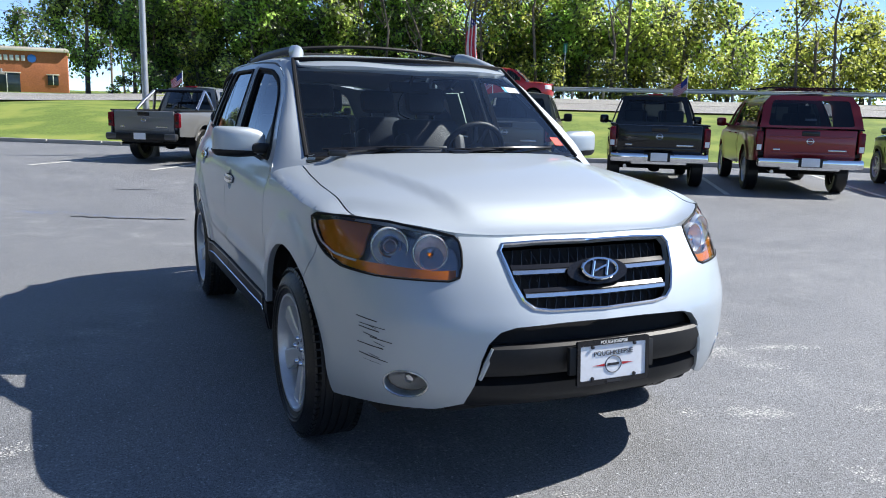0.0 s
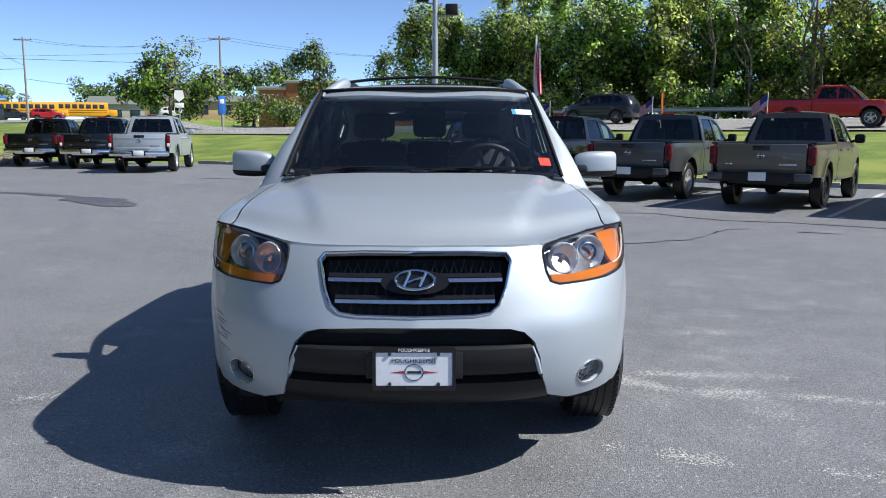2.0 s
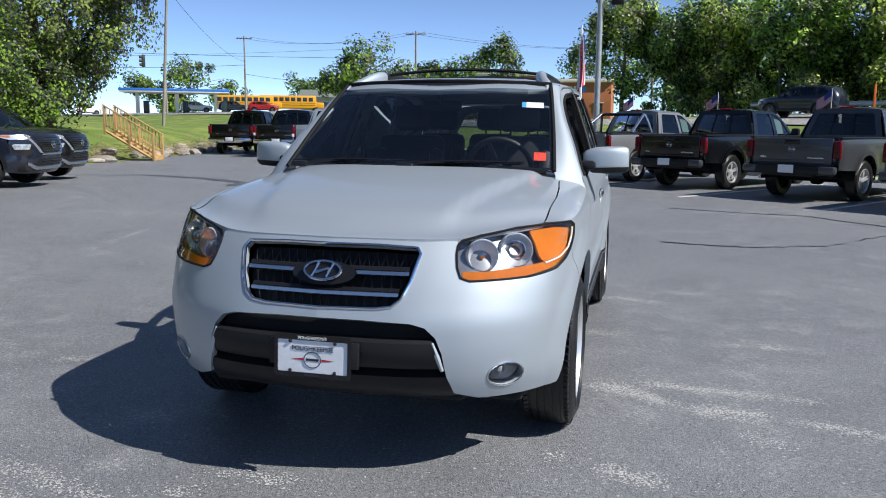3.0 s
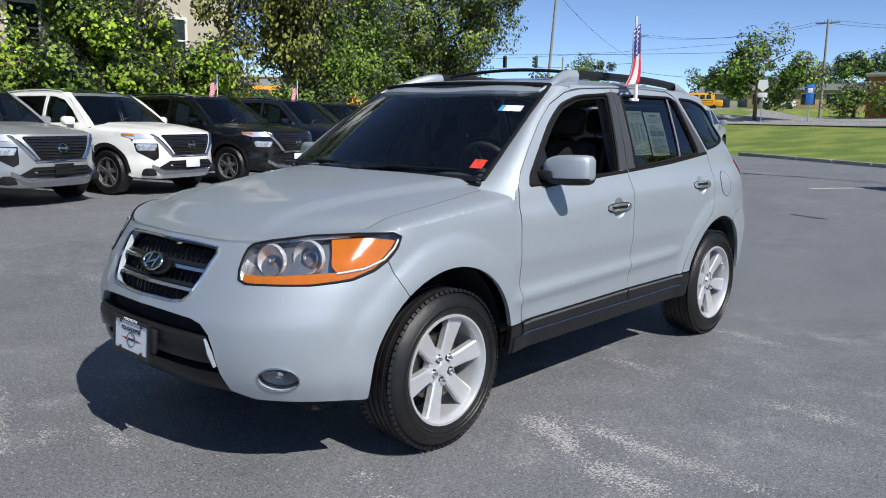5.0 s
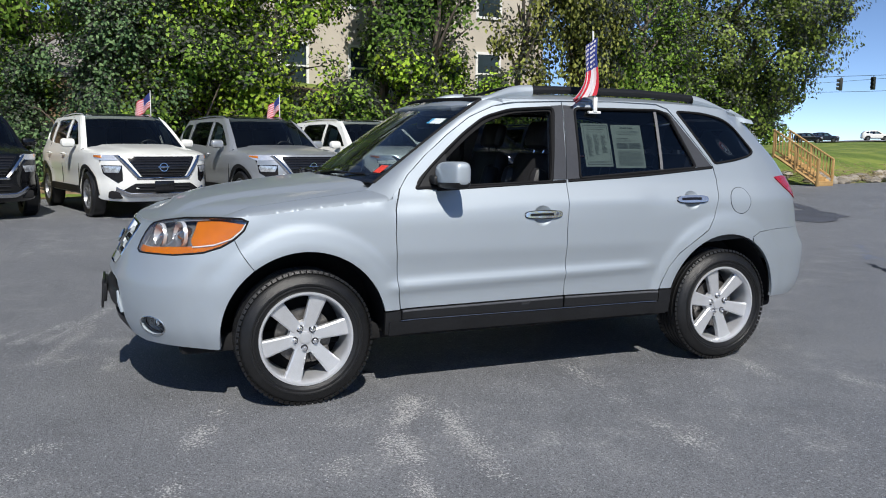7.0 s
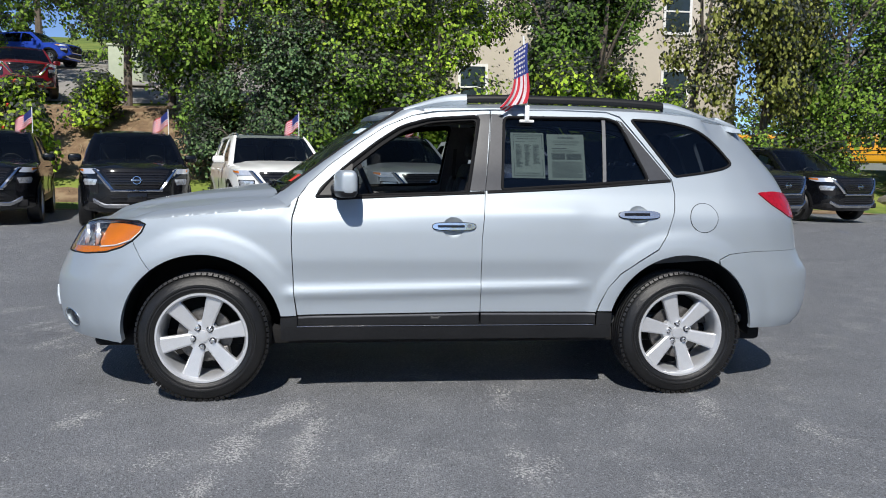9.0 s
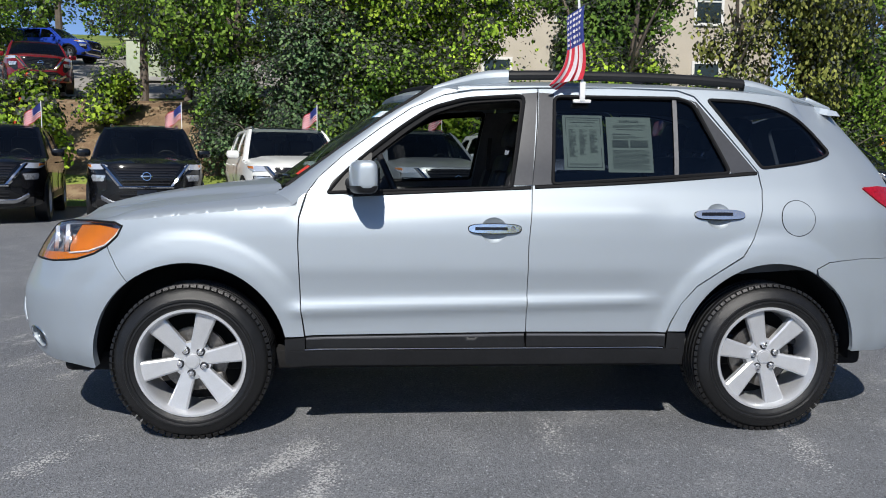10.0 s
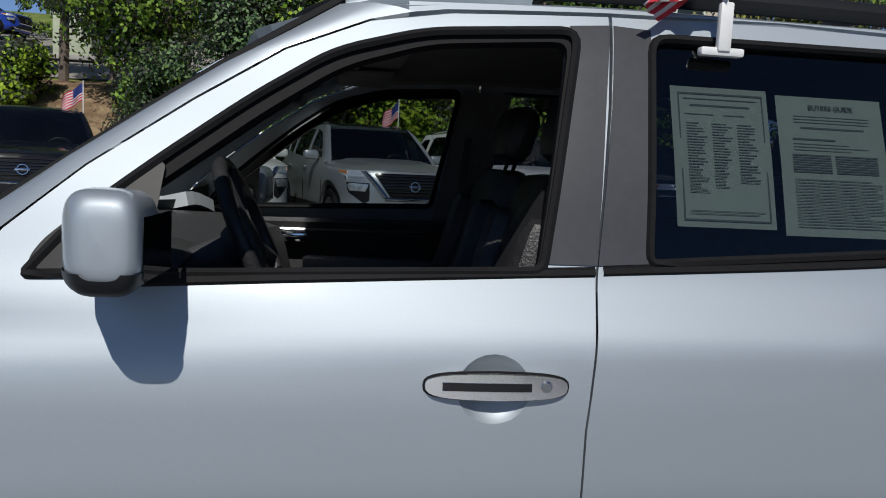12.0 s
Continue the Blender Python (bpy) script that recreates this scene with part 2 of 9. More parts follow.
def again(ob, parent, m, name=None):
    """Another object on the same mesh."""
    o = new(name or ob.name.split(".")[0], ob.data)
    o.parent = parent
    o.matrix_local = m
    return o


def curve(pts, x):
    """A smooth rise through (x, value) pairs."""
    if x <= pts[0][0]:
        return pts[0][1]
    for i in range(len(pts) - 1):
        (x0, y0), (x1, y1) = pts[i], pts[i + 1]
        if x <= x1:
            def slope(k):
                if k <= 0 or k >= len(pts) - 1:
                    return (pts[min(k + 1, len(pts) - 1)][1] - pts[max(k - 1, 0)][1]) / (pts[min(k + 1, len(pts) - 1)][0] - pts[max(k - 1, 0)][0])
                a = (pts[k][1] - pts[k - 1][1]) / (pts[k][0] - pts[k - 1][0])
                b = (pts[k + 1][1] - pts[k][1]) / (pts[k + 1][0] - pts[k][0])
                return 0 if a * b <= 0 else 2 * a * b / (a + b)
            h, t = x1 - x0, (x - x0) / (x1 - x0)
            m0, m1 = slope(i) * h, slope(i + 1) * h
            t2, t3 = t * t, t * t * t
            return (2 * t3 - 3 * t2 + 1) * y0 + (t3 - 2 * t2 + t) * m0 + (3 * t2 - 2 * t3) * y1 + (t3 - t2) * m1
    return pts[-1][1]


def step(a, b, x):
    t = min(1, max(0, (x - a) / (b - a)))
    return t * t * (3 - 2 * t)


def rounded(pts, r=0.03, n=4):
    """The closed outline with its corners rounded; r may be one for each corner."""
    out, k = [], len(pts)
    rs = r if isinstance(r, (list, tuple)) else [r] * k
    for i in range(k):
        a, p, b = Vector(pts[i - 1]), Vector(pts[i]), Vector(pts[(i + 1) % k])
        ra = min(rs[i], 0.48 * (a - p).length, 0.48 * (b - p).length)
        if ra <= 0:
            out.append(tuple(p))
            continue
        s, e = p + (a - p).normalized() * ra, p + (b - p).normalized() * ra
        for j in range(n + 1):
            t = j / n
            out.append(tuple((1 - t) ** 2 * s + 2 * t * (1 - t) * p + t * t * e))
    return out


def dense(pts, d=0.04):
    out = []
    for i, p in enumerate(pts):
        q = pts[(i + 1) % len(pts)]
        n = max(1, math.ceil(math.dist(p, q) / d))
        out += [(p[0] + (q[0] - p[0]) * j / n, p[1] + (q[1] - p[1]) * j / n) for j in range(n)]
    return out


def inside(p, poly):
    x, y = p
    c, j = False, len(poly) - 1
    for i in range(len(poly)):
        (xi, yi), (xj, yj) = poly[i], poly[j]
        if (yi > y) != (yj > y) and x < (xj - xi) * (y - yi) / (yj - yi) + xi:
            c = not c
        j = i
    return c


def skin(outer, fn, holes=(), d=0.04, depth=0.012, inward=None, rim=True):
    """A panel: the flat outline (with holes) filled with a fine net and laid on fn(u, v), its rim turned in by depth."""
    loops = [dense(outer, d)] + [dense(h, d) for h in holes]
    verts, edges = [], []
    for lp in loops:
        k = len(verts)
        verts += [Vector(p) for p in lp]
        edges += [(k + i, k + (i + 1) % len(lp)) for i in range(len(lp))]
    us, vs = [p[0] for p in outer], [p[1] for p in outer]
    bounds = [p for lp in loops for p in lp]
    nu, nv = int((max(us) - min(us)) / d) + 1, int((max(vs) - min(vs)) / d) + 1
    bx = np.array(bounds)
    for i in range(nu + 1):
        for j in range(nv + 1):
            p = (min(us) + (i + 0.5) * d, min(vs) + (j + 0.5) * d)
            if inside(p, outer) and not any(inside(p, h) for h in holes):
                if np.min((bx[:, 0] - p[0]) ** 2 + (bx[:, 1] - p[1]) ** 2) > (0.45 * d) ** 2:
                    verts.append(Vector(p))
    ov, _, of, *_ = delaunay_2d_cdt(verts, edges, [], 0, 1e-6)
    g = Geo()
    used, tris = {}, []
    for f in of:
        c = (sum(ov[i].x for i in f) / 3, sum(ov[i].y for i in f) / 3)
        if inside(c, outer) and not any(inside(c, h) for h in holes):
            tris.append(tuple(used.setdefault(i, len(used)) for i in f))
    flat = [None] * len(used)
    for i, k in used.items():
        flat[k] = ov[i]
    pts = [Vector(fn(p.x, p.y)) for p in flat]
    aim = Vector(inward) if inward is not None else None
    nor = [Vector() for _ in pts]
    for t in tris:
        w = (pts[t[1]] - pts[t[0]]).cross(pts[t[2]] - pts[t[0]])
        for i in t:
            nor[i] += w
    mid = sum(nor, Vector())
    if aim is not None and mid.dot(aim) > 0:
        tris = [t[::-1] for t in tris]
        nor = [-w for w in nor]
    g.v, g.f = [tuple(p) for p in pts], list(tris)
    if rim and depth:
        count = {}
        for t in tris:
            for a, b in ((t[0], t[1]), (t[1], t[2]), (t[2], t[0])):
                if (b, a) in count:
                    count.pop((b, a))
                else:
                    count[(a, b)] = 1
        for a, b in count:
            k = len(g.v)
            na, nb = nor[a].normalized() * depth, nor[b].normalized() * depth
            g.v += [tuple(pts[a]), tuple(pts[b]), tuple(pts[b] - nb), tuple(pts[a] - na)]
            g.f.append((k + 1, k, k + 3, k + 2))
    return g


def join(*gs):
    out = Geo()
    for g in gs:
        out.add(g.v, g.f)
    return out


def writing(text, size, mat, parent, m, name="lettering", label=""):
    cu = bpy.data.curves.new(name, "FONT")
    cu.body, cu.size, cu.align_x, cu.align_y, cu.extrude = text, size, "CENTER", "CENTER", 0.0006
    cu.materials.append(mat)
    ob = new(name, cu)
    ob.parent = parent
    ob.matrix_local = m
    if label:
        tagged(ob, label)
    return ob

# ---- ground ----
# The lot's far edge runs along U, the road lies beyond it along V.
U, V = Vector((0.81, -0.587)), Vector((0.587, 0.81))
UV = lambda u, v: (U.x * u + V.x * v, U.y * u + V.y * v)
KERB_V = 18.2
bank_edge = lambda y: curve([(-40, -12.5), (-8, -13.4), (4, -14.3), (10, -15.2), (15, -16.2), (22, -17.0), (34, -19.0), (60, -24)], y)


def land(x, y):
    """The height of the ground."""
    v = V.x * x + V.y * y
    u = U.x * x + U.y * y
    z = 0.15 * step(-3.0, -9.0, x) * step(16, 6, y)
    z += (1.3 * step(KERB_V + 0.2, 31.0, v) + 0.055 * max(0.0, min(v, 50.0) - 31.0)) * step(-34, -25, u) + 0.82 * (1.3 * step(KERB_V + 0.2, 31.0, v) + 0.055 * max(0.0, min(v, 50.0) - 31.0)) * step(-25, -34, u)
    z += 0.3 * step(50, 75, v) + 1.6 * step(75, 170, v)
    d = bank_edge(y) - x
    if d > 0:
        hi = curve([(-40, 2.9), (-8, 2.7), (0, 3.0), (10, 2.4), (16, 1.3), (60, 1.0)], y)
        z = max(z, z + hi * step(0.0, 6.5, d) + 0.17 * step(16, 2, y) * max(0, min(d, 70) - 7))
    return z


def spaced(lo, hi, mid_lo, mid_hi, fine, n):
    a = [mid_lo - (mid_lo - lo) * (i / n) ** 2.2 for i in range(n, 0, -1)]
    b = list(np.arange(mid_lo, mid_hi, fine))
    c = [mid_hi + (hi - mid_hi) * (i / n) ** 2.2 for i in range(0, n + 1)]
    return a + b + c


GRASS = shade("mown grass soil", (0.13, 0.19, 0.03), rough=0.9, vary=0.3, scale=0.5, fine=9, tint=(0.22, 0.26, 0.05), bump=0.6, bump_scale=30)
g = Geo()
xs, ys = spaced(-700, 700, -40, 60, 1.6, 14), spaced(-700, 900, -30, 80, 1.6, 14)
g.sheet(lambda x, y: (x, y, land(x, y) - 0.03), xs, ys)
tagged(part("ground", g, GRASS, sharp=180), "mown green grass and earth", "ground", kind="structure")


def asphalt(name, base, worn, marks):
    m = bpy.data.materials.new(name)
    m.use_nodes = True
    n, l = m.node_tree.nodes, m.node_tree.links
    b = n["Principled BSDF"]
    b.inputs["Roughness"].default_value = 0.6
    b.inputs["Specular IOR Level"].default_value = 0.55
    co = n.new("ShaderNodeTexCoord")

    def tex(kind, scale, detail=4, rough=0.55):
        t = n.new(kind)
        t.inputs["Scale"].default_value = scale
        if "Detail" in t.inputs:
            t.inputs["Detail"].default_value = detail
            t.inputs["Roughness"].default_value = rough
        l.new(co.outputs["Object"], t.inputs["Vector"])
        return t

    def rng(sock, a, b2, c=0.0, d=1.0):
        r = n.new("ShaderNodeMapRange")
        for k, v2 in (("From Min", a), ("From Max", b2), ("To Min", c), ("To Max", d)):
            r.inputs[k].default_value = v2
        l.new(sock, r.inputs["Value"])
        return r.outputs[0]

    def mix(f, a, b2):
        x = n.new("ShaderNodeMix")
        x.data_type = "RGBA"
        if isinstance(f, float):
            x.inputs["Factor"].default_value = f
        else:
            l.new(f, x.inputs["Factor"])
        for k, v2 in (("A", a), ("B", b2)):
            if isinstance(v2, tuple):
                x.inputs[k].default_value = (*v2, 1)
            else:
                l.new(v2, x.inputs[k])
        return x.outputs["Result"]

    def mul(a, b2):
        x = n.new("ShaderNodeMath")
        x.operation = "MULTIPLY"
        l.new(a, x.inputs[0])
        l.new(b2, x.inputs[1])
        return x.outputs[0]

    stones = tex("ShaderNodeTexVoronoi", 135)
    pebbles = tex("ShaderNodeTexVoronoi", 62)

    def channel(sock):
        x = n.new("ShaderNodeSeparateColor")
        l.new(sock, x.inputs[0])
        return x.outputs[0]

    def brightened(sock, factor):
        x = n.new("ShaderNodeHueSaturation")
        l.new(sock, x.inputs["Color"])
        l.new(factor, x.inputs["Value"])
        return x.outputs[0]

    grain = tex("ShaderNodeTexNoise", 105, 4, 0.8)
    speck = tex("ShaderNodeTexNoise", 52, 5, 0.85)
    patch = tex("ShaderNodeTexNoise", 0.35, 6, 0.62)
    mid = tex("ShaderNodeTexNoise", 26, 8, 0.85)
    blot = tex("ShaderNodeTexNoise", 1.5, 8, 0.72)
    colour = mix(rng(patch.outputs["Fac"], 0.36, 0.64), base, worn)
    colour = mix(rng(blot.outputs["Fac"], 0.52, 0.70, 0.0, 0.22), colour, tuple(c * 1.45 for c in worn))
    colour = mix(rng(blot.outputs["Fac"], 0.46, 0.34, 0.0, 0.5), colour, tuple(c * 0.72 for c in base))
    colour = mix(rng(mid.outputs["Fac"], 0.52, 0.68, 0.0, 0.4), colour, tuple(c * 1.5 for c in worn))
    colour = mix(rng(grain.outputs["Fac"], 0.49, 0.37, 0.0, 0.95), colour, tuple(c * 0.18 for c in base))
    colour = mix(rng(speck.outputs["Fac"], 0.58, 0.66, 0.0, 0.95), colour, tuple(min(1, c * 2.8 + 0.04) for c in worn))
    colour = brightened(colour, rng(channel(stones.outputs["Color"]), 0.0, 1.0, 0.26, 1.80))
    pale = mul(rng(channel(pebbles.outputs["Color"]), 0.86, 0.90), rng(pebbles.outputs["Distance"], 0.42, 0.30))
    colour = mix(mul(pale, rng(mid.outputs["Fac"], 0.40, 0.55, 0.2, 0.85)), colour, (0.42, 0.42, 0.41))
    if marks:
        # whitish scuffs left where old joints and paint wore away
        line = tex("ShaderNodeTexVoronoi", 0.30)
        line.feature = "DISTANCE_TO_EDGE"
        warp = tex("ShaderNodeTexNoise", 1.7, 5, 0.6)
        add = n.new("ShaderNodeVectorMath")
        add.operation = "MULTIPLY_ADD"
        l.new(warp.outputs["Color"], add.inputs[0])
        add.inputs[1].default_value = (0.5, 0.5, 0.5)
        l.new(co.outputs["Object"], add.inputs[2])
        l.new(add.outputs[0], line.inputs["Vector"])
        broken = tex("ShaderNodeTexNoise", 3.1, 8, 0.75)
        f = mul(rng(line.outputs["Distance"], 0.075, 0.0, 0.0, 1.0), rng(broken.outputs["Fac"], 0.50, 0.62))
        f = mul(f, rng(speck.outputs["Fac"], 0.47, 0.60))
        colour = mix(f, colour, (0.42, 0.42, 0.415))
    l.new(colour, b.inputs["Base Color"])
    bp = n.new("ShaderNodeBump")
    bp.inputs["Strength"].default_value = 0.55
    bp.inputs["Distance"].default_value = 0.006
    hsum = n.new("ShaderNodeMath")
    hsum.operation = "ADD"
    l.new(stones.outputs["Distance"], hsum.inputs[0])
    l.new(grain.outputs["Fac"], hsum.inputs[1])
    l.new(hsum.outputs[0], bp.inputs["Height"])
    l.new(bp.outputs[0], b.inputs["Normal"])
    return m


LOT = asphalt("car park asphalt", (0.100, 0.104, 0.112), (0.122, 0.126, 0.134), True)
ROAD = asphalt("road asphalt", (0.16, 0.155, 0.15), (0.22, 0.215, 0.205), False)
CONCRETE = shade("weathered concrete", (0.36, 0.35, 0.33), rough=0.85, vary=0.2, scale=3, fine=50, bump=0.4, bump_scale=90)

# the car park: bounded by the kerb and the foot of the bank
lot_line = [UV(34, KERB_V), UV(-24, KERB_V), (-19.5, 33.5), (bank_edge(26) - 0.1, 26), (bank_edge(20), 20), (bank_edge(14), 14), (bank_edge(8), 8), (bank_edge(2), 2), (bank_edge(-4), -4), (bank_edge(-10), -10), (-12.9, -30), (40, -30), (45, -8)]
g = skin(lot_line, lambda x, y: (x, y, land(x, y) if x < -2 else 0.0), d=1.4, depth=0.0, inward=(0, 0, -1))
tagged(part("car_park", g, LOT, sharp=180), "dark grey worn asphalt with pale scuffs and cracks", "asphalt", kind="structure")
g = Geo().sheet(lambda u, k: (*UV(u, (34.0, 37.0, 41.0, 47.5)[k]), land(*UV(u, (34.0, 37.0, 41.0, 47.5)[k])) + 0.05), [-190 + 8 * i for i in range(50)], range(4))
tagged(part("road", g, ROAD, sharp=180, fix=True), "pale grey two-lane road", "road", kind="structure")
LINE_PAINT = shade("yellow road paint", (0.5, 0.36, 0.05), rough=0.7, vary=0.2, scale=2)
g = Geo()
for dv in (-0.12, 0.12):
    g.sheet(lambda u, k: (*UV(u, 40.8 + dv + (-0.06, 0.06)[k]), land(*UV(u, 40.8)) + 0.062), [-150 + 10 * i for i in range(31)], range(2))
tagged(part("road_line", g, LINE_PAINT, fix=True), "double yellow centre line", "road line", kind="structure")
KERB = thing("kerb", "pale concrete kerb between car park and grass", "kerb", kind="structure")
u = -25.5
stone = Geo().box((0, 0, 0), (1.96, 0.16, 0.22), 0.02)
first = None
while u < 34:
    m = Matrix.Translation((*UV(u, KERB_V + 0.06), 0.02)) @ Matrix.Rotation(math.atan2(U.y, U.x), 4, "Z")
    first = part("kerbstone", stone, CONCRETE, KERB, at=m) if first is None else (again(first, KERB, m, "kerbstone") and first)
    u += 2.0

# ---- the silver sport utility car ----
# The body's plan from the middle of the nose, round the left flank, to the middle of the tail (x, y).
PLAN = [(0, -2.305), (0.30, -2.283), (0.53, -2.225), (0.715, -2.115), (0.855, -1.93), (0.908, -1.71), (0.926, -1.40), (0.931, -0.9),
        (0.935, -0.2), (0.937, 0.6), (0.930, 1.2), (0.915, 1.62), (0.875, 1.93), (0.77, 2.17), (0.60, 2.285), (0.3, 2.345), (0, 2.36)]
ARC = [0.0]
for p, q in zip(PLAN, PLAN[1:]):
    ARC.append(ARC[-1] + math.dist(p, q))
PLAN_X = [(s, p[0]) for s, p in zip(ARC, PLAN)]
PLAN_Y = [(s, p[1]) for s, p in zip(ARC, PLAN)]
SIDE_OFF = [(0.2, -0.10), (0.33, -0.045), (0.42, -0.026), (0.52, -0.022), (0.565, -0.016), (0.598, 0.0), (0.612, -0.001), (0.66, -0.015), (0.72, -0.010), (0.80, 0.0), (0.93, -0.002), (1.0, -0.008), (1.035, -0.014),
            (1.10, -0.043), (1.15, -0.068), (1.30, -0.112), (1.45, -0.165), (1.58, -0.215), (1.66, -0.26)]
SIDE_PLAIN = [(z, o) for z, o in SIDE_OFF if z <= 0.52] + [(0.62, -0.013), (0.72, -0.005)] + [(z, o) for z, o in SIDE_OFF if z >= 0.80]
NOSE_OFF = [(0.2, 0.16), (0.33, 0.06), (0.45, 0.012), (0.55, 0.0), (0.64, 0.005), (0.72, 0.035), (0.83, 0.09), (0.93, 0.155), (1.0, 0.22), (1.1, 0.4)]
TAIL_OFF = [(0.2, -0.25), (0.33, -0.12), (0.42, -0.03), (0.55, 0.0), (0.68, 0.0), (0.78, -0.06), (0.86, -0.09), (0.95, -0.105), (1.1, -0.135), (1.25, -0.20),
            (1.4, -0.31), (1.6, -0.48), (1.7, -0.62)]
AXLE_F, AXLE_R, HUB_Z = -1.35, 1.352, 0.358


def hull(a, z, lift=0.0):
    """The body's skin: a metres along the plan from the nose (left side plus), at the height z, lifted off by lift."""
    def raw(s, h):
        x, y = curve(PLAN_X, s), curve(PLAN_Y, s)
        y0 = y
        rise = 0.04 * min(1.3, max(-0.8, y0)) * math.exp(-((h - 1.03) / 0.055) ** 2) + 0.028 * (min(0.95, max(-0.9, y0)) + 0.75) * math.exp(-((h - 0.61) / 0.09) ** 2)
        fade = step(0.66, 0.86, y0) + step(-0.84, -0.95, y0)
        xx = x + (curve(SIDE_OFF, h - rise) * (1 - fade) + curve(SIDE_PLAIN, h) * fade) * (x / 0.94)
        xx -= 0.055 * step(0.25, -0.6, y0) * step(1.12, 1.6, h) * (x > 0.5)
        xx -= 0.05 * step(1.1, 1.9, y0) * step(1.1, 1.55, h)
        y += curve(NOSE_OFF, h) * step(-1.45, -2.1, y0) + curve(TAIL_OFF, h) * step(1.4, 2.15, y0)
        for hub in (AXLE_F, AXLE_R):
            r = math.hypot(y0 - hub, h - 0.385)
            if r < 0.75 and h < 0.95:
                xx += 0.014 * math.exp(-((r - 0.45) / 0.075) ** 2) + 0.008 * step(0.575, 0.535, r)
        return Vector((xx, y, h))
    s = abs(a)
    p = raw(s, z)
    if lift:
        e = 0.01
        du = raw(min(s + e, ARC[-1]), z) - raw(max(s - e, 0), z)
        if s < e:
            du = Vector((1, 0, 0))
        n = du.cross(raw(s, z + e) - raw(s, z - e)).normalized()
        p = p + lift * n
    if a < 0:
        p.x = -p.x
    return p


def at_y(y, z):
    """The place along the plan where the skin has this y at the height z."""
    lo, hi = 0.0, ARC[-1]
    for _ in range(30):
        mid = (lo + hi) / 2
        if hull(mid, z).y < y:
            lo = mid
        else:
            hi = mid
    return (lo + hi) / 2


def at_x(x, z):
    lo, hi = 0.0, 1.6
    for _ in range(30):
        mid = (lo + hi) / 2
        if hull(mid, z).x < x:
            lo = mid
        else:
            hi = mid
    return (lo + hi) / 2


def sy(pts):
    """Outline given as (y, z) on the flank, as places on the skin."""
    return [(at_y(y, z), z) for y, z in pts]


def sx(pts):
    """Outline given as (x, z) on the nose."""
    return [(at_x(x, z), z) for x, z in pts]


def both(name, g, mat, parent, label="", **kw):
    """The part on the left flank and its mirror image on the right; returns both."""
    return part(name, g, mat, parent, label, **kw), part(name, g.mirrored(), mat, parent, label, **kw)


def arch(hub, r, w0, w1, n=14, zc=0.385):
    return [(hub + r * math.cos(radians(w0 + (w1 - w0) * i / n)), zc + r * math.sin(radians(w0 + (w1 - w0) * i / n))) for i in range(n + 1)]


SUV = thing("silver_suv", "silver sport utility car with black cladding parked on asphalt", "car")

ON = lambda u, v: hull(u, v)
IN_X = (-1, 0, 0)

# nose: bumper skin with grille opening and fog lamp openings
half_top = [(0.0, 0.945), (0.20, 0.946), (0.37, 0.943), (0.478, 0.946), (0.497, 0.946)]
lamp_in = [(0.500, 0.90), (0.509, 0.852), (0.525, 0.816), (0.56, 0.804)]
lamp_low = [(-1.985, 0.808), (-1.85, 0.825), (-1.765, 0.853), (-1.705, 0.888)]
bump_arch = arch(AXLE_F, 0.435, 127.3, 187, 10)
bump_low = [(-1.79, 0.325), (-1.93, 0.335)]
intake = [(0.60, 0.345), (0.515, 0.375), (0.492, 0.45), (0.478, 0.54), (0.455, 0.60), (0.415, 0.64), (0.36, 0.655), (0.18, 0.662), (0.0, 0.664)]
left_half = sx(half_top) + sx(lamp_in) + sy(lamp_low) + sy(bump_arch) + sy(bump_low) + sx(intake)
bumper_line = left_half + [(-a, z) for a, z in reversed(left_half) if a > 1e-4]
grille_half = [(0.0, 0.928), (0.20, 0.928), (0.352, 0.922), (0.368, 0.90), (0.345, 0.80), (0.318, 0.738), (0.285, 0.712), (0.22, 0.703), (0.0, 0.70)]
gh = sx(grille_half)
grille_line = gh + [(-a, z) for a, z in reversed(gh) if a > 1e-4]
fog_a = at_x(0.70, 0.44)
fog = lambda s, r=1.0: [(s * fog_a + 0.084 * r * math.cos(2 * math.pi * i / 24), 0.44 + 0.05 * r * math.sin(2 * math.pi * i / 24)) for i in range(24)]
part("front_bumper", skin(bumper_line, ON, [grille_line, fog(1), fog(-1)], d=0.03, depth=0.03, inward=(0, 1, 0)), SILVER, SUV, "silver painted bumper, scratched at one corner")

# grille
GRILLE = part("grille", skin(grille_line, lambda u, v: hull(u, v, -0.06), d=0.05, depth=0.0, inward=(0, 1, 0)), VOID, SUV, "black mesh grille with satin bars")
ring = Geo()
ring.tube([hull(u, v, 0.0) for u, v in dense(grille_line, 0.03)], 0.0065, 6, close=True)
part("grille_surround", ring, CHROME, GRILLE, "thin chrome surround")
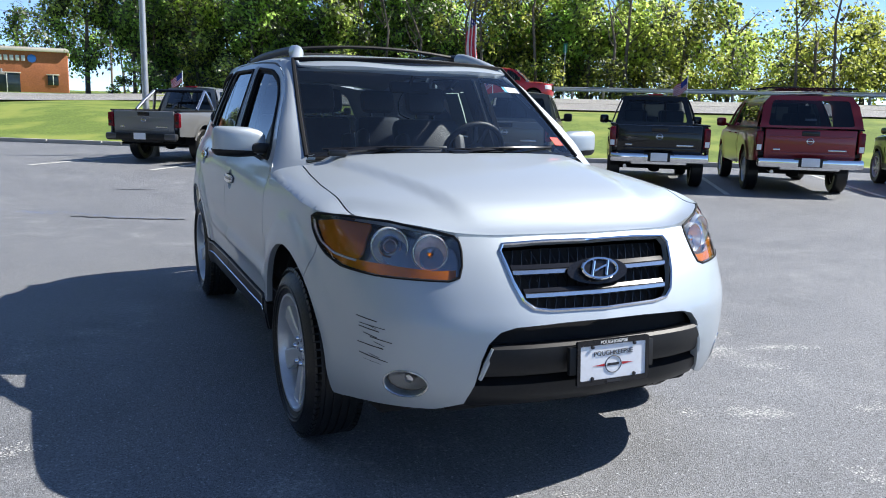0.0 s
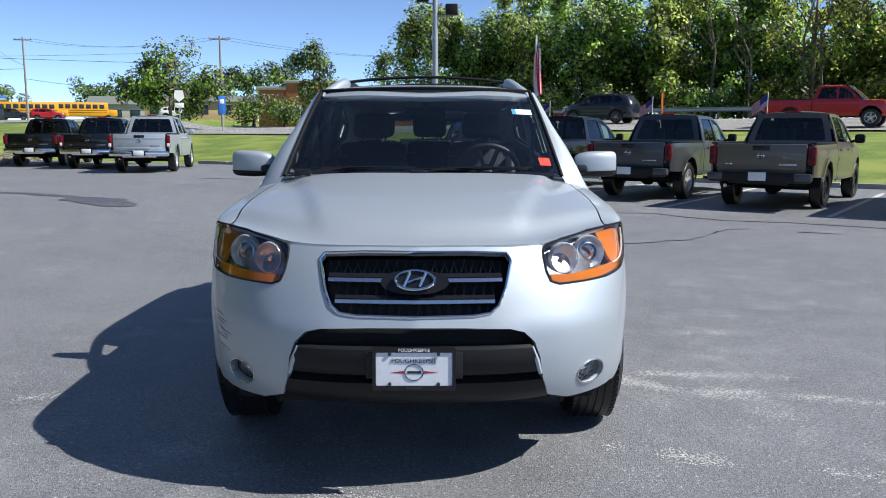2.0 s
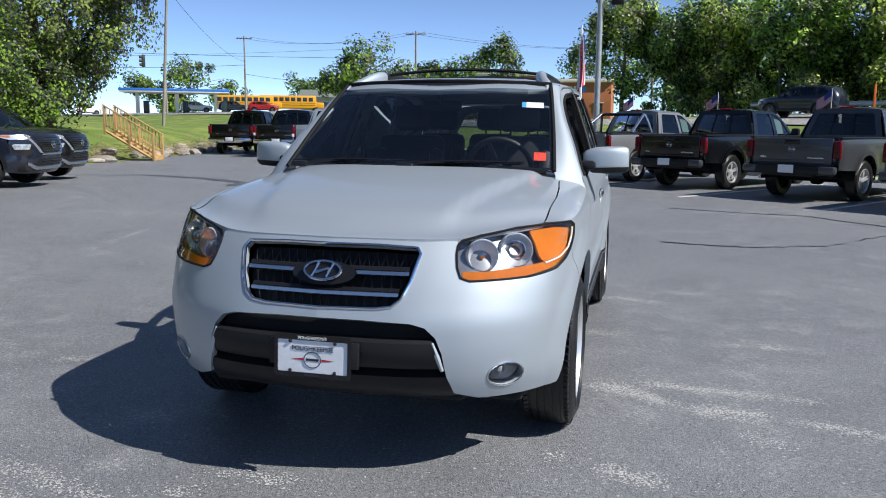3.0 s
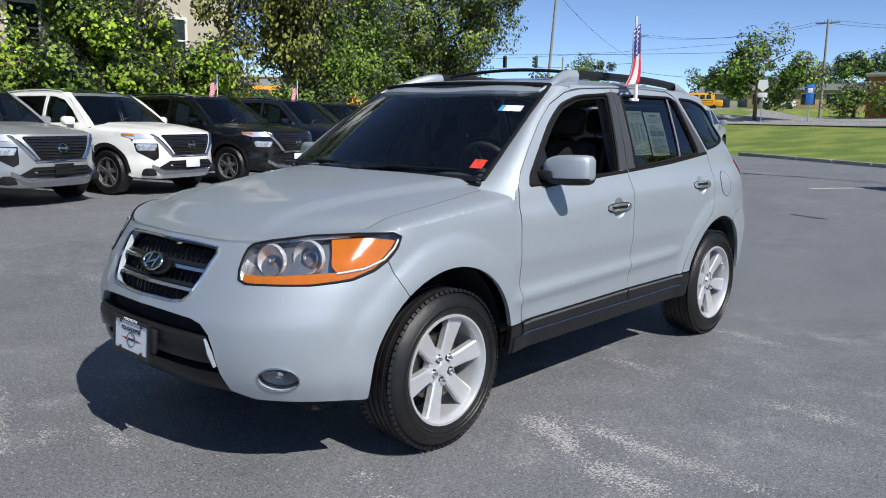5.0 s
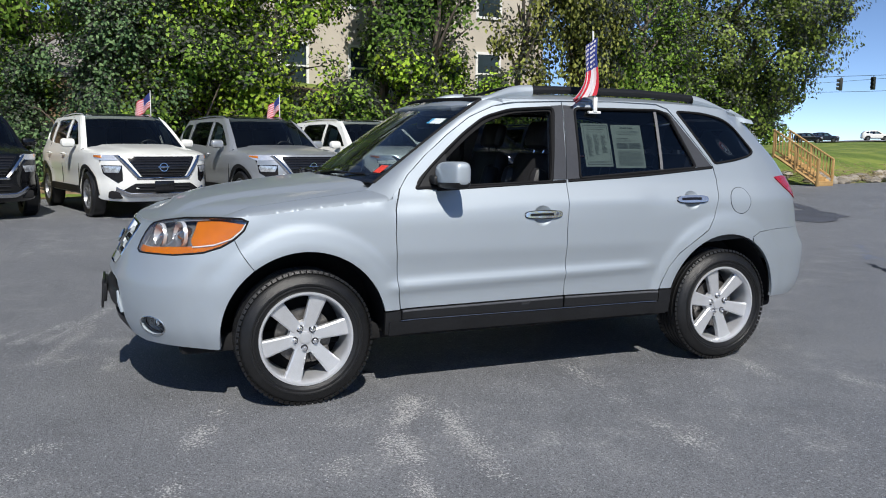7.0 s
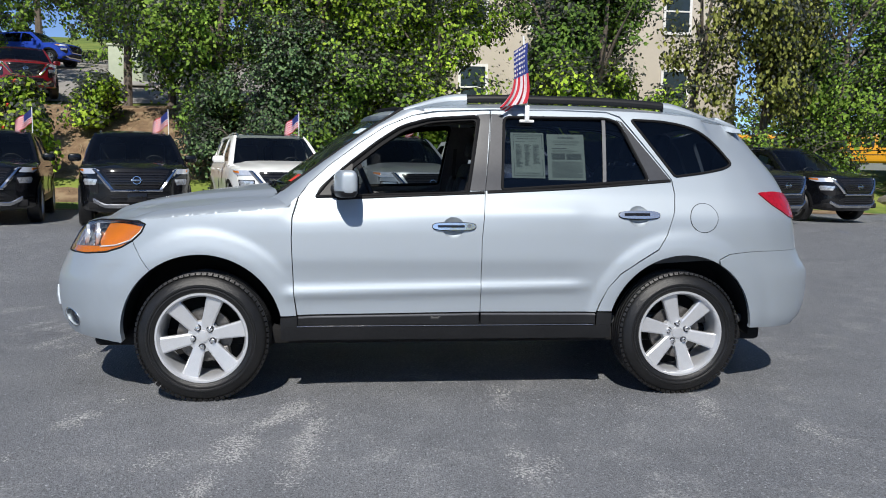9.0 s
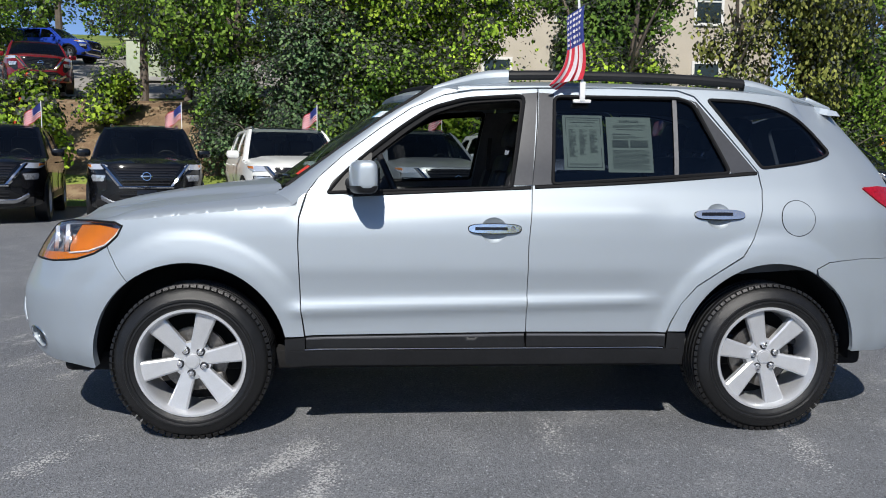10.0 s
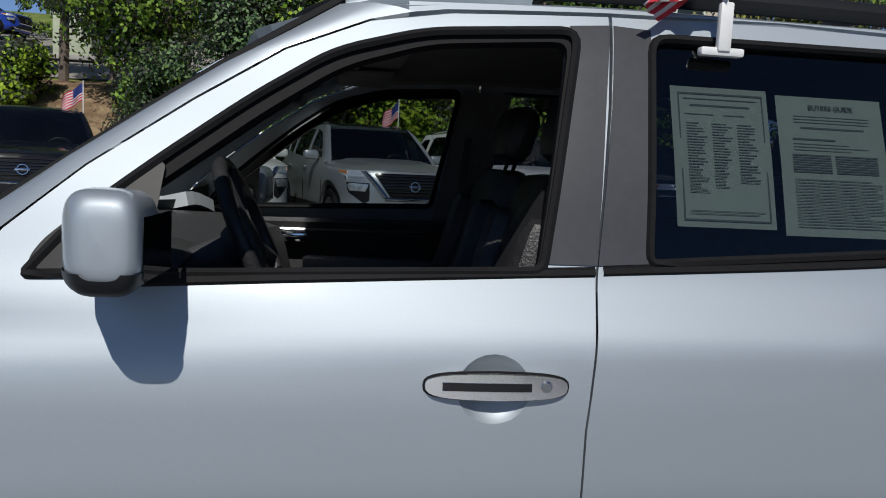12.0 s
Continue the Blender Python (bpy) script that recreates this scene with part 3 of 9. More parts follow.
for zc, w, hgt in ((0.842, 0.335, 0.036), (0.765, 0.305, 0.034)):
    g = Geo()
    aa = [at_x(w, zc) * (i / 16 - 1) for i in range(33)]
    prof = [(-hgt / 2, -0.028), (-hgt / 2 + 0.002, -0.010), (-hgt / 2 + 0.014, -0.008), (-hgt / 2 + 0.017, -0.012), (-hgt / 2 + 0.017, -0.035)]
    g.sheet(lambda a, k: hull(a, zc + prof[k][0], prof[k][1]), aa, range(len(prof)))
    gbar = part("grille_bar", g, SATIN, GRILLE, sharp=25, fix=True)
    part("bar_body", Geo().sheet(lambda a, k: hull(a, zc + (-hgt / 2 + 0.017, -hgt / 2 + 0.02, hgt / 2, hgt / 2 + 0.002)[k], (-0.03, -0.014, -0.02, -0.045)[k]), aa, range(4)), GLOSS_BLACK, gbar, sharp=25)
mesh_wire = Geo()
for i in range(-9, 10):
    for sgn in (-1, 1):
        pts = []
        for k in range(9):
            z = 0.708 + 0.21 * k / 8
            x = i * 0.038 + sgn * (z - 0.8) * 0.35
            if abs(x) < 0.28 + (z - 0.70) * 0.36:
                pts.append(hull(math.copysign(at_x(abs(x), z), x), z, -0.045))
        if len(pts) > 2:
            mesh_wire.tube(pts, 0.0022, 4)
part("mesh", mesh_wire, GLOSS_BLACK, GRILLE)
# emblem: an oval ring with a slanted bar pattern
em = Geo()
ec = hull(0, 0.829, 0.006)
tilt = Matrix.Translation(ec) @ Matrix.Rotation(radians(62), 4, "X")
em.tube([tilt @ Vector((0.074 * math.cos(w), 0.037 * math.sin(w), 0.004)) for w in [2 * math.pi * i / 32 for i in range(32)]], 0.006, 6, close=True)
for sgn in (-1, 1):
    em.tube([tilt @ Vector((sgn * 0.03 - 0.012, -0.028, 0.004)), tilt @ Vector((sgn * 0.03 + 0.012, 0.028, 0.004))], 0.006, 6)
em.tube([tilt @ Vector((-0.028, -0.010, 0.004)), tilt @ Vector((0, 0.0, 0.005)), tilt @ Vector((0.028, 0.010, 0.004))], 0.006, 6)
part("emblem", em, CHROME, GRILLE, "chrome oval emblem")
eb = Geo()
eb.add([(0.072 * math.cos(2 * math.pi * i / 32), 0.036 * math.sin(2 * math.pi * i / 32), 0) for i in range(32)], [tuple(range(32))], tilt)
eb.add([(0.13 * math.cos(2 * math.pi * i / 32), 0.05 * math.sin(2 * math.pi * i / 32) - 0.004, -0.012) for i in range(32)], [tuple(range(32))], tilt)
part("emblem_base", eb, GLOSS_BLACK, GRILLE)

# lower intake, black bar and lip
low_half = sx([(0.0, 0.67), (0.36, 0.66), (0.43, 0.64), (0.47, 0.58), (0.50, 0.45), (0.52, 0.37), (0.60, 0.345), (0.58, 0.30), (0.0, 0.30)])
low_line = low_half + [(-a, z) for a, z in reversed(low_half) if a > 1e-4]
part("lower_intake", skin(low_line, lambda u, v: hull(u, v, -0.055), d=0.05, depth=0.0, inward=(0, 1, 0)), VOID, SUV, "black lower air intake")
g = Geo()
prof = [(0.588, -0.055), (0.592, -0.004), (0.582, 0.008), (0.55, 0.012), (0.50, 0.004), (0.476, -0.012), (0.47, -0.055)]
g.sheet(lambda s, k: hull(s * at_x(0.475 - 0.03 * (prof[k][0] - 0.48) / 0.1, prof[k][0]), *prof[k]), [i / 14 - 1 for i in range(29)], range(len(prof)))
part("bumper_bar", g, BLACK_PLASTIC, SUV, "satin black bumper bar", sharp=30)
g = Geo()
prof = [(0.45, -0.05), (0.44, -0.012), (0.40, -0.008), (0.35, -0.02), (0.31, -0.05), (0.295, -0.10)]
g.sheet(lambda s, k: hull(s * at_x(0.53, prof[k][0]), *prof[k]), [i / 14 - 1 for i in range(29)], range(len(prof)))
part("front_lip", g, BLACK_PLASTIC, SUV, sharp=30)
for sgn in (-1, 1):
    g = Geo()
    g.tube([hull(sgn * at_x(x, z), z, 0.004) for x, z in ((0.443, 0.585), (0.462, 0.53), (0.478, 0.475))], [0.006, 0.011, 0.008], 6)
    part("bar_end", g, SILVER, SUV)

# number plate in a dealer's frame
plate_at = Matrix.Translation((0.0, hull(0, 0.52).y - 0.03, 0.52)) @ Matrix.Rotation(radians(86), 4, "X")
PLATE_WHITE = shade("dealer plate card", (0.72, 0.74, 0.78), rough=0.4, vary=0.05)
PRINT_BLACK = shade("black print", (0.02, 0.02, 0.025), rough=0.6, vary=0.05)
PRINT_RED = shade("red print", (0.45, 0.02, 0.03), rough=0.6, vary=0.05)
PLATE = part("dealer_plate", Geo().box((0, 0, 0), (0.298, 0.148, 0.004)), PLATE_WHITE, SUV, "white dealer plate in a black frame", at=plate_at)
fr = Geo()
o, i2 = rounded([(-0.154, -0.08), (0.154, -0.08), (0.154, 0.08), (-0.154, 0.08)], 0.008), rounded([(-0.141, -0.062), (0.141, -0.062), (0.141, 0.062), (-0.141, 0.062)], 0.006)
fr = skin(o, lambda u, v: (u, v, 0.006), [i2], d=0.05, depth=0.012, inward=(0, 0, -1))
part("plate_frame", fr, GLOSS_BLACK, PLATE)
writing("POUGHKEEPSIE", 0.0245, PRINT_BLACK, PLATE, Matrix.Translation((0, 0.030, 0.0035)))
writing("POUGHKEEPSIE", 0.017, WHITE_PLASTIC, PLATE, Matrix.Translation((0, 0.0705, 0.0065)))
g = Geo()
g.tube([(0.034 * math.cos(2 * math.pi * i / 28), 0.03 * math.sin(2 * math.pi * i / 28) - 0.012, 0.003) for i in range(28)], 0.0016, 4, close=True)
g.box((0, -0.012, 0.003), (0.05, 0.009, 0.001))
g.box((0, -0.0705, 0.0068), (0.06, 0.009, 0.001))
part("roundel_print", g, PRINT_BLACK, PLATE)
for sgn in (-1, 1):
    g = Geo().add([(sgn * 0.037, -0.017, 0.003), (sgn * 0.037, -0.007, 0.003), (sgn * 0.09, -0.012, 0.003)], [(0, 1, 2)])
    part("red_print", g, PRINT_RED, PLATE)
for x in (-0.09, 0.09):
    for y in (-0.056, 0.056):
        part("plate_screw", Geo().lathe([(0.0, 0.006), (0.006, 0.005), (0.007, 0.0)], 10, Matrix.Translation((x, y, 0.003))), PRINT_BLACK, PLATE)
g = Geo().box((0, 0.012, -0.012), (0.36, 0.10, 0.02), 0.004)
part("plate_bracket", g, BLACK_PLASTIC, PLATE)

# fog lamps
for sgn in (1, -1):
    c = hull(sgn * fog_a, 0.44)
    dirn = (hull(sgn * fog_a, 0.44, 0.1) - c).normalized()
    q = dirn.to_track_quat("Z", "Y").to_matrix().to_4x4()
    fogl = part("fog_lamp", skin(fog(sgn, 0.93), lambda u, v: hull(u, v, -0.012), d=0.03, depth=0.0, inward=(0, 1, 0)), CLEAR, SUV, "oval fog lamp behind a clear cover")
    part("fog_reflector", skin(fog(sgn, 0.98), lambda u, v: hull(u, v, -0.035 - 0.02 * (1 - ((u - sgn * fog_a) / 0.084) ** 2 - ((v - 0.44) / 0.05) ** 2)), d=0.02, depth=0.0, inward=(0, 1, 0)), FOG_INNER, fogl)
    part("fog_rim", Geo().tube([hull(u, v, 0.001) for u, v in fog(sgn, 1.0)], 0.0035, 6, close=True), SATIN, fogl)
    part("fog_bulb", Geo().lathe([(0.0, 0.020), (0.016, 0.014), (0.024, 0.0)], 16, Matrix.Translation(c - 0.05 * dirn) @ q), CHROME, fogl)

# head lamps
lamp_top = [(-1.634, 0.978), (-1.668, 0.993)]
lamp_top_x = [(0.82, 0.995), (0.70, 0.987), (0.58, 0.965), (0.512, 0.947)]
tip_low = [(-1.985, 0.808), (-1.85, 0.825), (-1.765, 0.853), (-1.705, 0.888), (-1.655, 0.935)]
lamp_outline = sy(tip_low) + sy(lamp_top) + sx(lamp_top_x) + sx([(0.500, 0.93)] + lamp_in)
for sgn in (1, -1):
    flip = lambda pts: [(sgn * a, z) for a, z in pts]
    lo = flip(lamp_outline)
    HL = part("head_lamp", skin(lo, lambda u, v: hull(u, v, 0.002), d=0.03, depth=0.02, inward=(0, 1, 0)), CLEAR, SUV, "clear head lamp with amber indicator")
    HL.visible_shadow = False
    part("lamp_housing", skin(lo, lambda u, v: hull(u, v, -0.046), d=0.03, depth=-0.048, inward=(0, 1, 0)), LAMP_BEZEL, HL)
    part("lamp_seal", Geo().tube([hull(u, v, 0.0) for u, v in dense(lo, 0.03)], 0.005, 5, close=True), SEAL, HL)
    ind = rounded(sy([(-1.90, 0.856), (-1.80, 0.868), (-1.722, 0.897), (-1.672, 0.938), (-1.650, 0.964)]) + sx([(0.845, 0.988), (0.755, 0.984), (0.782, 0.935), (0.800, 0.880)]), 0.012, 4)
    IND = part("indicator", skin(flip(ind), lambda u, v: hull(u, v, -0.011 - 0.010 * step(0.86, 0.97, v)), d=0.015, depth=0.012, inward=(0, 1, 0)), AMBER, HL, "amber indicator")
    edge = sy([(-1.90, 0.851), (-1.80, 0.863), (-1.717, 0.892), (-1.667, 0.934), (-1.645, 0.966)])
    part("indicator_rim", Geo().tube([hull(u, v, -0.007) for u, v in flip([edge[0]] + [tuple(Vector(a).lerp(Vector(b), k / 4)) for a, b in zip(edge, edge[1:]) for k in (1, 2, 3, 4)])], 0.0042, 6), WHITE_LENS, IND, "pale clear rim")
    strip = sx([(0.535, 0.816), (0.56, 0.810)]) + sy([(-1.99, 0.813), (-1.85, 0.831), (-1.77, 0.858), (-1.715, 0.888), (-1.735, 0.892), (-1.81, 0.862)]) + sx([(0.70, 0.845), (0.60, 0.838), (0.530, 0.842)])
    part("side_marker", skin(flip(strip), lambda u, v: hull(u, v, -0.010), d=0.025, depth=0.02, inward=(0, 1, 0)), AMBER, HL)
    for xx, zz, r, inner in ((0.600, 0.902, 0.060, False), (0.722, 0.914, 0.064, True)):
        c = hull(at_x(xx, zz), zz, -0.026)
        c.x *= sgn
        m = Matrix.Translation(c) @ Vector((sgn * 0.38, -1, 0.10)).to_track_quat("Z", "Y").to_matrix().to_4x4()
        bowl = part("lamp_bowl", Geo().lathe([(0.012, -0.036), (r * 0.55, -0.028), (r * 0.86, -0.010), (r * 0.95, 0.0), (r, 0.006), (r * 1.05, 0.003), (r * 1.10, -0.012)], 32, m), LAMP_REFLECTOR, HL)
        part("lamp_ring", Geo().tube([m @ Vector((r * math.cos(2 * math.pi * i / 32), r * math.sin(2 * math.pi * i / 32), 0.006)) for i in range(32)], 0.0022, 6, close=True), SATIN, bowl)
        if inner:
            part("projector", Geo().lathe([(0.0, 0.012), (0.016, 0.008), (0.028, -0.004), (0.034, -0.02), (0.036, -0.05)], 24, m), CLEAR, bowl)
            part("projector_ring", Geo().lathe([(0.033, -0.03), (0.036, -0.004), (0.041, -0.006), (0.042, -0.05)], 24, m), SATIN, bowl)
        else:
            part("bulb_shade", Geo().lathe([(0.0, 0.0), (0.012, -0.006), (0.012, -0.05)], 16, m), CHROME, bowl)

# bonnet and wing tops
ze_c = [(-2.2, 0.925), (-1.95, 0.970), (-1.75, 0.995), (-1.6, 1.006), (-1.3, 1.035), (-1.0, 1.06), (-0.8, 1.08)]
zh_c = [(-2.2, 0.925), (-2.12, 0.955), (-1.95, 1.012), (-1.75, 1.062), (-1.5, 1.105), (-1.2, 1.145), (-0.95, 1.172), (-0.7, 1.19)]
xe_c = [(y, hull(at_y(y, curve(ze_c, y)), curve(ze_c, y)).x) for y in [-2.1 + 0.025 * i for i in range(53)]]


def bonnet_z(x, y):
    ze, zh, xe = curve(ze_c, y), curve(zh_c, y), curve(xe_c, y)
    r = min(1.0, abs(x) / max(xe, 0.05))
    z = ze + (zh - ze) * max(0.0, 1 - r ** 2.6) ** 0.62
    ridge = curve([(-2.15, 0.37), (-1.6, 0.50), (-1.0, 0.66)], y)
    z += 0.019 * step(ridge + 0.028, ridge - 0.028, abs(x)) * step(-2.12, -1.75, y)
    return z


edge_x = [0.0, 0.1, 0.2, 0.3, 0.37, 0.44, 0.50, 0.58, 0.66, 0.74, 0.79]
edge_z = [(0, 0.951), (0.37, 0.951), (0.48, 0.956), (0.62, 0.978), (0.8, 0.999)]
front_edge = []
for x in edge_x:
    z = curve(edge_z, x)
    p = hull(at_x(x, z), z)
    front_edge.append((x, p.y + 0.004))
shut = lambda y: curve([(-1.75, 0.792), (-1.4, 0.80), (-0.95, 0.765)], y)
back = [(0.765, -0.95), (0.70, -0.955), (0.45, -1.03), (0.2, -1.07), (0.0, -1.08)]
half = front_edge + [(shut(y), y) for y in (-1.6, -1.4, -1.2, -1.05)] + back
bonnet_line = half + [(-x, y) for x, y in reversed(half) if x > 1e-4]


def bonnet_at(x, y):
    z = bonnet_z(x, y)
    zf = curve(edge_z, abs(x))
    near = step(0.22, 0.0, y - min(curve([(a, b) for a, b in front_edge], abs(x)), 0))
    return (x, y, z + (zf - z) * near)


part("bonnet", skin(bonnet_line, bonnet_at, d=0.035, depth=0.02, inward=(0, 0, -1)), SILVER, SUV, "long creased silver bonnet")
wing_top = [(curve(xe_c, y), y) for y in [-1.80 + 0.025 * i for i in range(38)]] + [(0.72, -0.87), (0.735, -0.945)] + [(shut(y) + 0.006, y) for y in (-0.95, -1.05, -1.2, -1.4, -1.6, -1.79)]
wt = skin(wing_top, bonnet_at, d=0.014, depth=0.0, inward=(0, 0, -1))
wing = [(-1.701, 0.889)] + arch(AXLE_F, 0.435, 126.8, 12.5, 24) + [(-0.842, 0.480), (-0.858, 0.62), (-0.868, 0.90), (-0.865, 1.02), (-0.850, 1.075), (-0.834, 1.128), (-0.866, 1.105)]
wing += [(y, curve(ze_c, y)) for y in [-0.875 - 0.025 * i for i in range(35)]] + [(-1.735, curve(ze_c, -1.735)), (-1.70, 0.9965), (-1.667, 0.9955), (-1.628, 0.980), (-1.650, 0.938)]
ws = skin(sy(wing), ON, d=0.02, depth=0.025, inward=IN_X)
both("front_wing", join(wt, ws), SILVER, SUV, sharp=60)

# doors
door_f = [(-0.832, 0.484), (-0.850, 0.62), (-0.860, 0.90), (-0.855, 1.02), (-0.825, 1.13), (-0.775, 1.20), (-0.66, 1.305), (-0.50, 1.425), (-0.35, 1.525),
          (-0.20, 1.588), (-0.05, 1.612), (0.245, 1.625), (0.233, 1.45), (0.199, 1.15), (0.177, 0.90), (0.175, 0.496)]
win_f = rounded([(-0.735, 1.131), (-0.66, 1.225), (-0.545, 1.322), (-0.40, 1.436), (-0.263, 1.527), (-0.10, 1.573), (0.183, 1.592), (0.106, 1.160)],
                [0.01, 0.05, 0.05, 0.05, 0.05, 0.05, 0.035, 0.02])
door_f = [(y - 0.003, z) if y < -0.3 and z < 1.03 else (y, z) for y, z in door_f]
door_r = [(0.182, 0.496), (0.184, 0.90), (0.206, 1.15), (0.239, 1.45), (0.252, 1.625), (0.60, 1.632), (0.93, 1.625), (1.005, 1.598), (1.06, 1.53), (1.285, 1.245),
          (1.300, 1.16), (1.285, 1.07), (1.24, 0.94), (1.185, 0.855), (1.08, 0.79), (0.97, 0.715), (0.90, 0.63), (0.855, 0.54), (0.838, 0.492)]
win_r = rounded([(0.298, 1.178), (0.324, 1.590), (0.93, 1.592), (1.0, 1.568), (1.155, 1.237)], [0.02, 0.035, 0.03, 0.03, 0.03])
door_r = [(y + (0.004 if y > 0.83 else -0.003 if z < 1.2 else 0), z) for y, z in door_r]
cup_line = lambda yc, zc: sy([(yc + 0.062 * math.cos(2 * math.pi * i / 24), zc + 0.058 * math.sin(2 * math.pi * i / 24)) for i in range(24)])
fl, fr_ = both("front_door", skin(sy(door_f), ON, [sy(win_f), cup_line(0.018, 0.970)], d=0.02, depth=0.02, inward=IN_X), SILVER, SUV)
rl, rr_ = both("rear_door", skin(sy(door_r), ON, [sy(win_r), cup_line(1.076, 1.038)], d=0.02, depth=0.02, inward=IN_X), SILVER, SUV)
tagged(fl, "silver front door with its window wound down")

# black films on the pillars and rubber round the panes
film_f = [(0.108, 1.172), (0.186, 1.575), (0.168, 1.600), (0.244, 1.606), (0.228, 1.45), (0.202, 1.172)]
film_r = [(0.2045, 1.172), (0.2395, 1.45), (0.252, 1.606), (0.324, 1.602), (0.296, 1.178)]
film_c = [(0.985, 1.585), (1.02, 1.572), (1.052, 1.53), (1.279, 1.247), (1.158, 1.238), (1.012, 1.568)]
sail = rounded([(-0.735, 1.146), (-0.715, 1.182), (-0.665, 1.228), (-0.552, 1.318), (-0.535, 1.312), (-0.552, 1.124), (-0.66, 1.122)], [0.03, 0.02, 0.02, 0.008, 0.008, 0.005, 0.03])
film = lambda pts: skin(sy(pts), lambda u, v: hull(u, v, 0.003), d=0.035, depth=0.003, inward=IN_X)
for ob, g in ((fl, film(film_f)), (rl, film(film_r)), (rl, film(film_c))):
    part("pillar_film", g, PILLAR_BLACK, ob)
    part("pillar_film", g.mirrored(), PILLAR_BLACK, fr_ if ob is fl else rr_)
win_in = rounded([(-0.712, 1.139), (-0.640, 1.206), (-0.525, 1.300), (-0.382, 1.414), (-0.248, 1.505), (-0.09, 1.555), (0.166, 1.574), (0.098, 1.164)], [0.01, 0.05, 0.05, 0.05, 0.05, 0.05, 0.03, 0.02])
g = skin(sy(win_f), lambda u, v: hull(u, v, -0.006), [sy(win_in)], d=0.03, depth=0.02, inward=IN_X)
part("window_channel", g, SEAL, fl)
part("window_channel", g.mirrored(), SEAL, fr_)
g = film(sail)
part("mirror_sail", g, BLACK_PLASTIC, fl)
part("mirror_sail", g.mirrored(), BLACK_PLASTIC, fr_)
for ob, ob2, w, r in ((fl, fr_, win_f, 0.009), (rl, rr_, win_r, 0.009)):
    g = Geo().tube([hull(u, v, 0.001) for u, v in dense(sy(w), 0.03)], r, 6, close=True)
    part("window_seal", g, SEAL, ob)
    part("window_seal", g.mirrored(), SEAL, ob2)
for ob, ob2, pts in ((fl, fr_, ((-0.62, 1.122), (-0.3, 1.138), (0.198, 1.161))), (rl, rr_, ((0.213, 1.163), (0.7, 1.190), (1.285, 1.238)))):
    g = Geo()
    n = 24
    zz = [(p[0], p[1]) for p in pts]
    ys = [pts[0][0] + (pts[-1][0] - pts[0][0]) * i / n for i in range(n + 1)]
    prof = ((-0.008, 0.0), (-0.005, 0.007), (0.004, 0.007), (0.010, 0.0))
    g.sheet(lambda y, k: hull(at_y(y, curve(zz, y)), curve(zz, y) + prof[k][0], prof[k][1]), ys, range(4))
    part("waist_strip", g, SEAL, ob)
    part("waist_strip", g.mirrored(), SEAL, ob2)
part("window", skin(sy(win_f), lambda u, v: hull(u, v, -0.012), d=0.06, depth=0.004, inward=IN_X).mirrored(), TINTED, fr_).visible_shadow = False
g = skin(sy(win_r), lambda u, v: hull(u, v, -0.010), d=0.06, depth=0.004, inward=IN_X)
for ob, gg in ((rl, g), (rr_, g.mirrored())):
    part("window", gg, PRIVACY, ob, "dark tinted pane").visible_shadow = False
    bar = Geo().sheet(lambda u, v: hull(at_y(u + (v - 1.2) * 0.05, v), v, -0.002), [0.881, 0.902], [1.215 + 0.375 * i / 8 for i in range(9)])
    part("window_divider", bar if ob is rl else bar.mirrored(), TRIM_GREY, ob)

# handles
for ob, ob2, yc, zc in ((fl, fr_, 0.018, 0.970), (rl, rr_, 1.076, 1.038)):
    cup = Geo().sheet(lambda u, v: hull(at_y(yc + u * 0.062 * math.cos(v), zc + u * 0.058 * math.sin(v)), zc + u * 0.058 * math.sin(v), -0.026 * (1 - u * u) ** 0.8), [0.02, 0.3, 0.55, 0.8, 0.93, 1.0], [2 * math.pi * i / 24 for i in range(25)])
    outl = []
    for i in range(28):
        w = 2 * math.pi * i / 28
        yy, zz2 = 0.119 * math.copysign(abs(math.cos(w)) ** 0.5, math.cos(w)), 0.021 * math.copysign(abs(math.sin(w)) ** 0.65, math.sin(w))
        outl.append((yc + 0.004 + yy, zc + 0.006 + zz2 * (1 - 0.08 * abs(yy) / 0.11)))
    grip = skin(sy(outl), lambda u, v: hull(u, v, 0.004 + 0.013 * max(0, 1 - ((hull(u, v).y - yc) / 0.13) ** 2) ** 0.5), d=0.014, depth=0.012, inward=IN_X)
    gasket = Geo().tube([hull(u, v, 0.001) for u, v in dense(sy([(yc + 0.004 + (y - yc - 0.004) * 1.02, zc + 0.006 + (z - zc - 0.006) * 1.08) for y, z in outl]), 0.02)], 0.0022, 5, close=True)
    slot = sy([(yc - 0.088, zc + 0.0), (yc + 0.060, zc + 0.0), (yc + 0.060, zc + 0.013), (yc - 0.088, zc + 0.013)])
    dark = skin(slot, lambda u, v: hull(u, v, 0.0062 + 0.013 * max(0, 1 - ((hull(u, v).y - yc) / 0.13) ** 2) ** 0.5), d=0.02, depth=0.004, inward=IN_X)
    lock = Geo().lathe([(0.0, 0.0), (0.008, 0.0), (0.011, -0.003), (0.012, -0.012)], 16, Matrix.Translation(hull(at_y(yc + 0.085, zc + 0.007), zc + 0.007, 0.016)) @ Matrix.Rotation(radians(90), 4, "Y"))
    for o, fn in ((ob, lambda g: g), (ob2, lambda g: g.mirrored())):
        hd = part("door_handle", fn(grip), HANDLE, o, "chrome pull handle")
        part("handle_gasket", fn(gasket), SEAL, hd)
        part("handle_cup", fn(cup), SILVER, o, sharp=180)
        part("handle_slot", fn(dark), GLOSS_BLACK, o)
        if ob is fl:
            part("lock", fn(lock), SATIN, o)

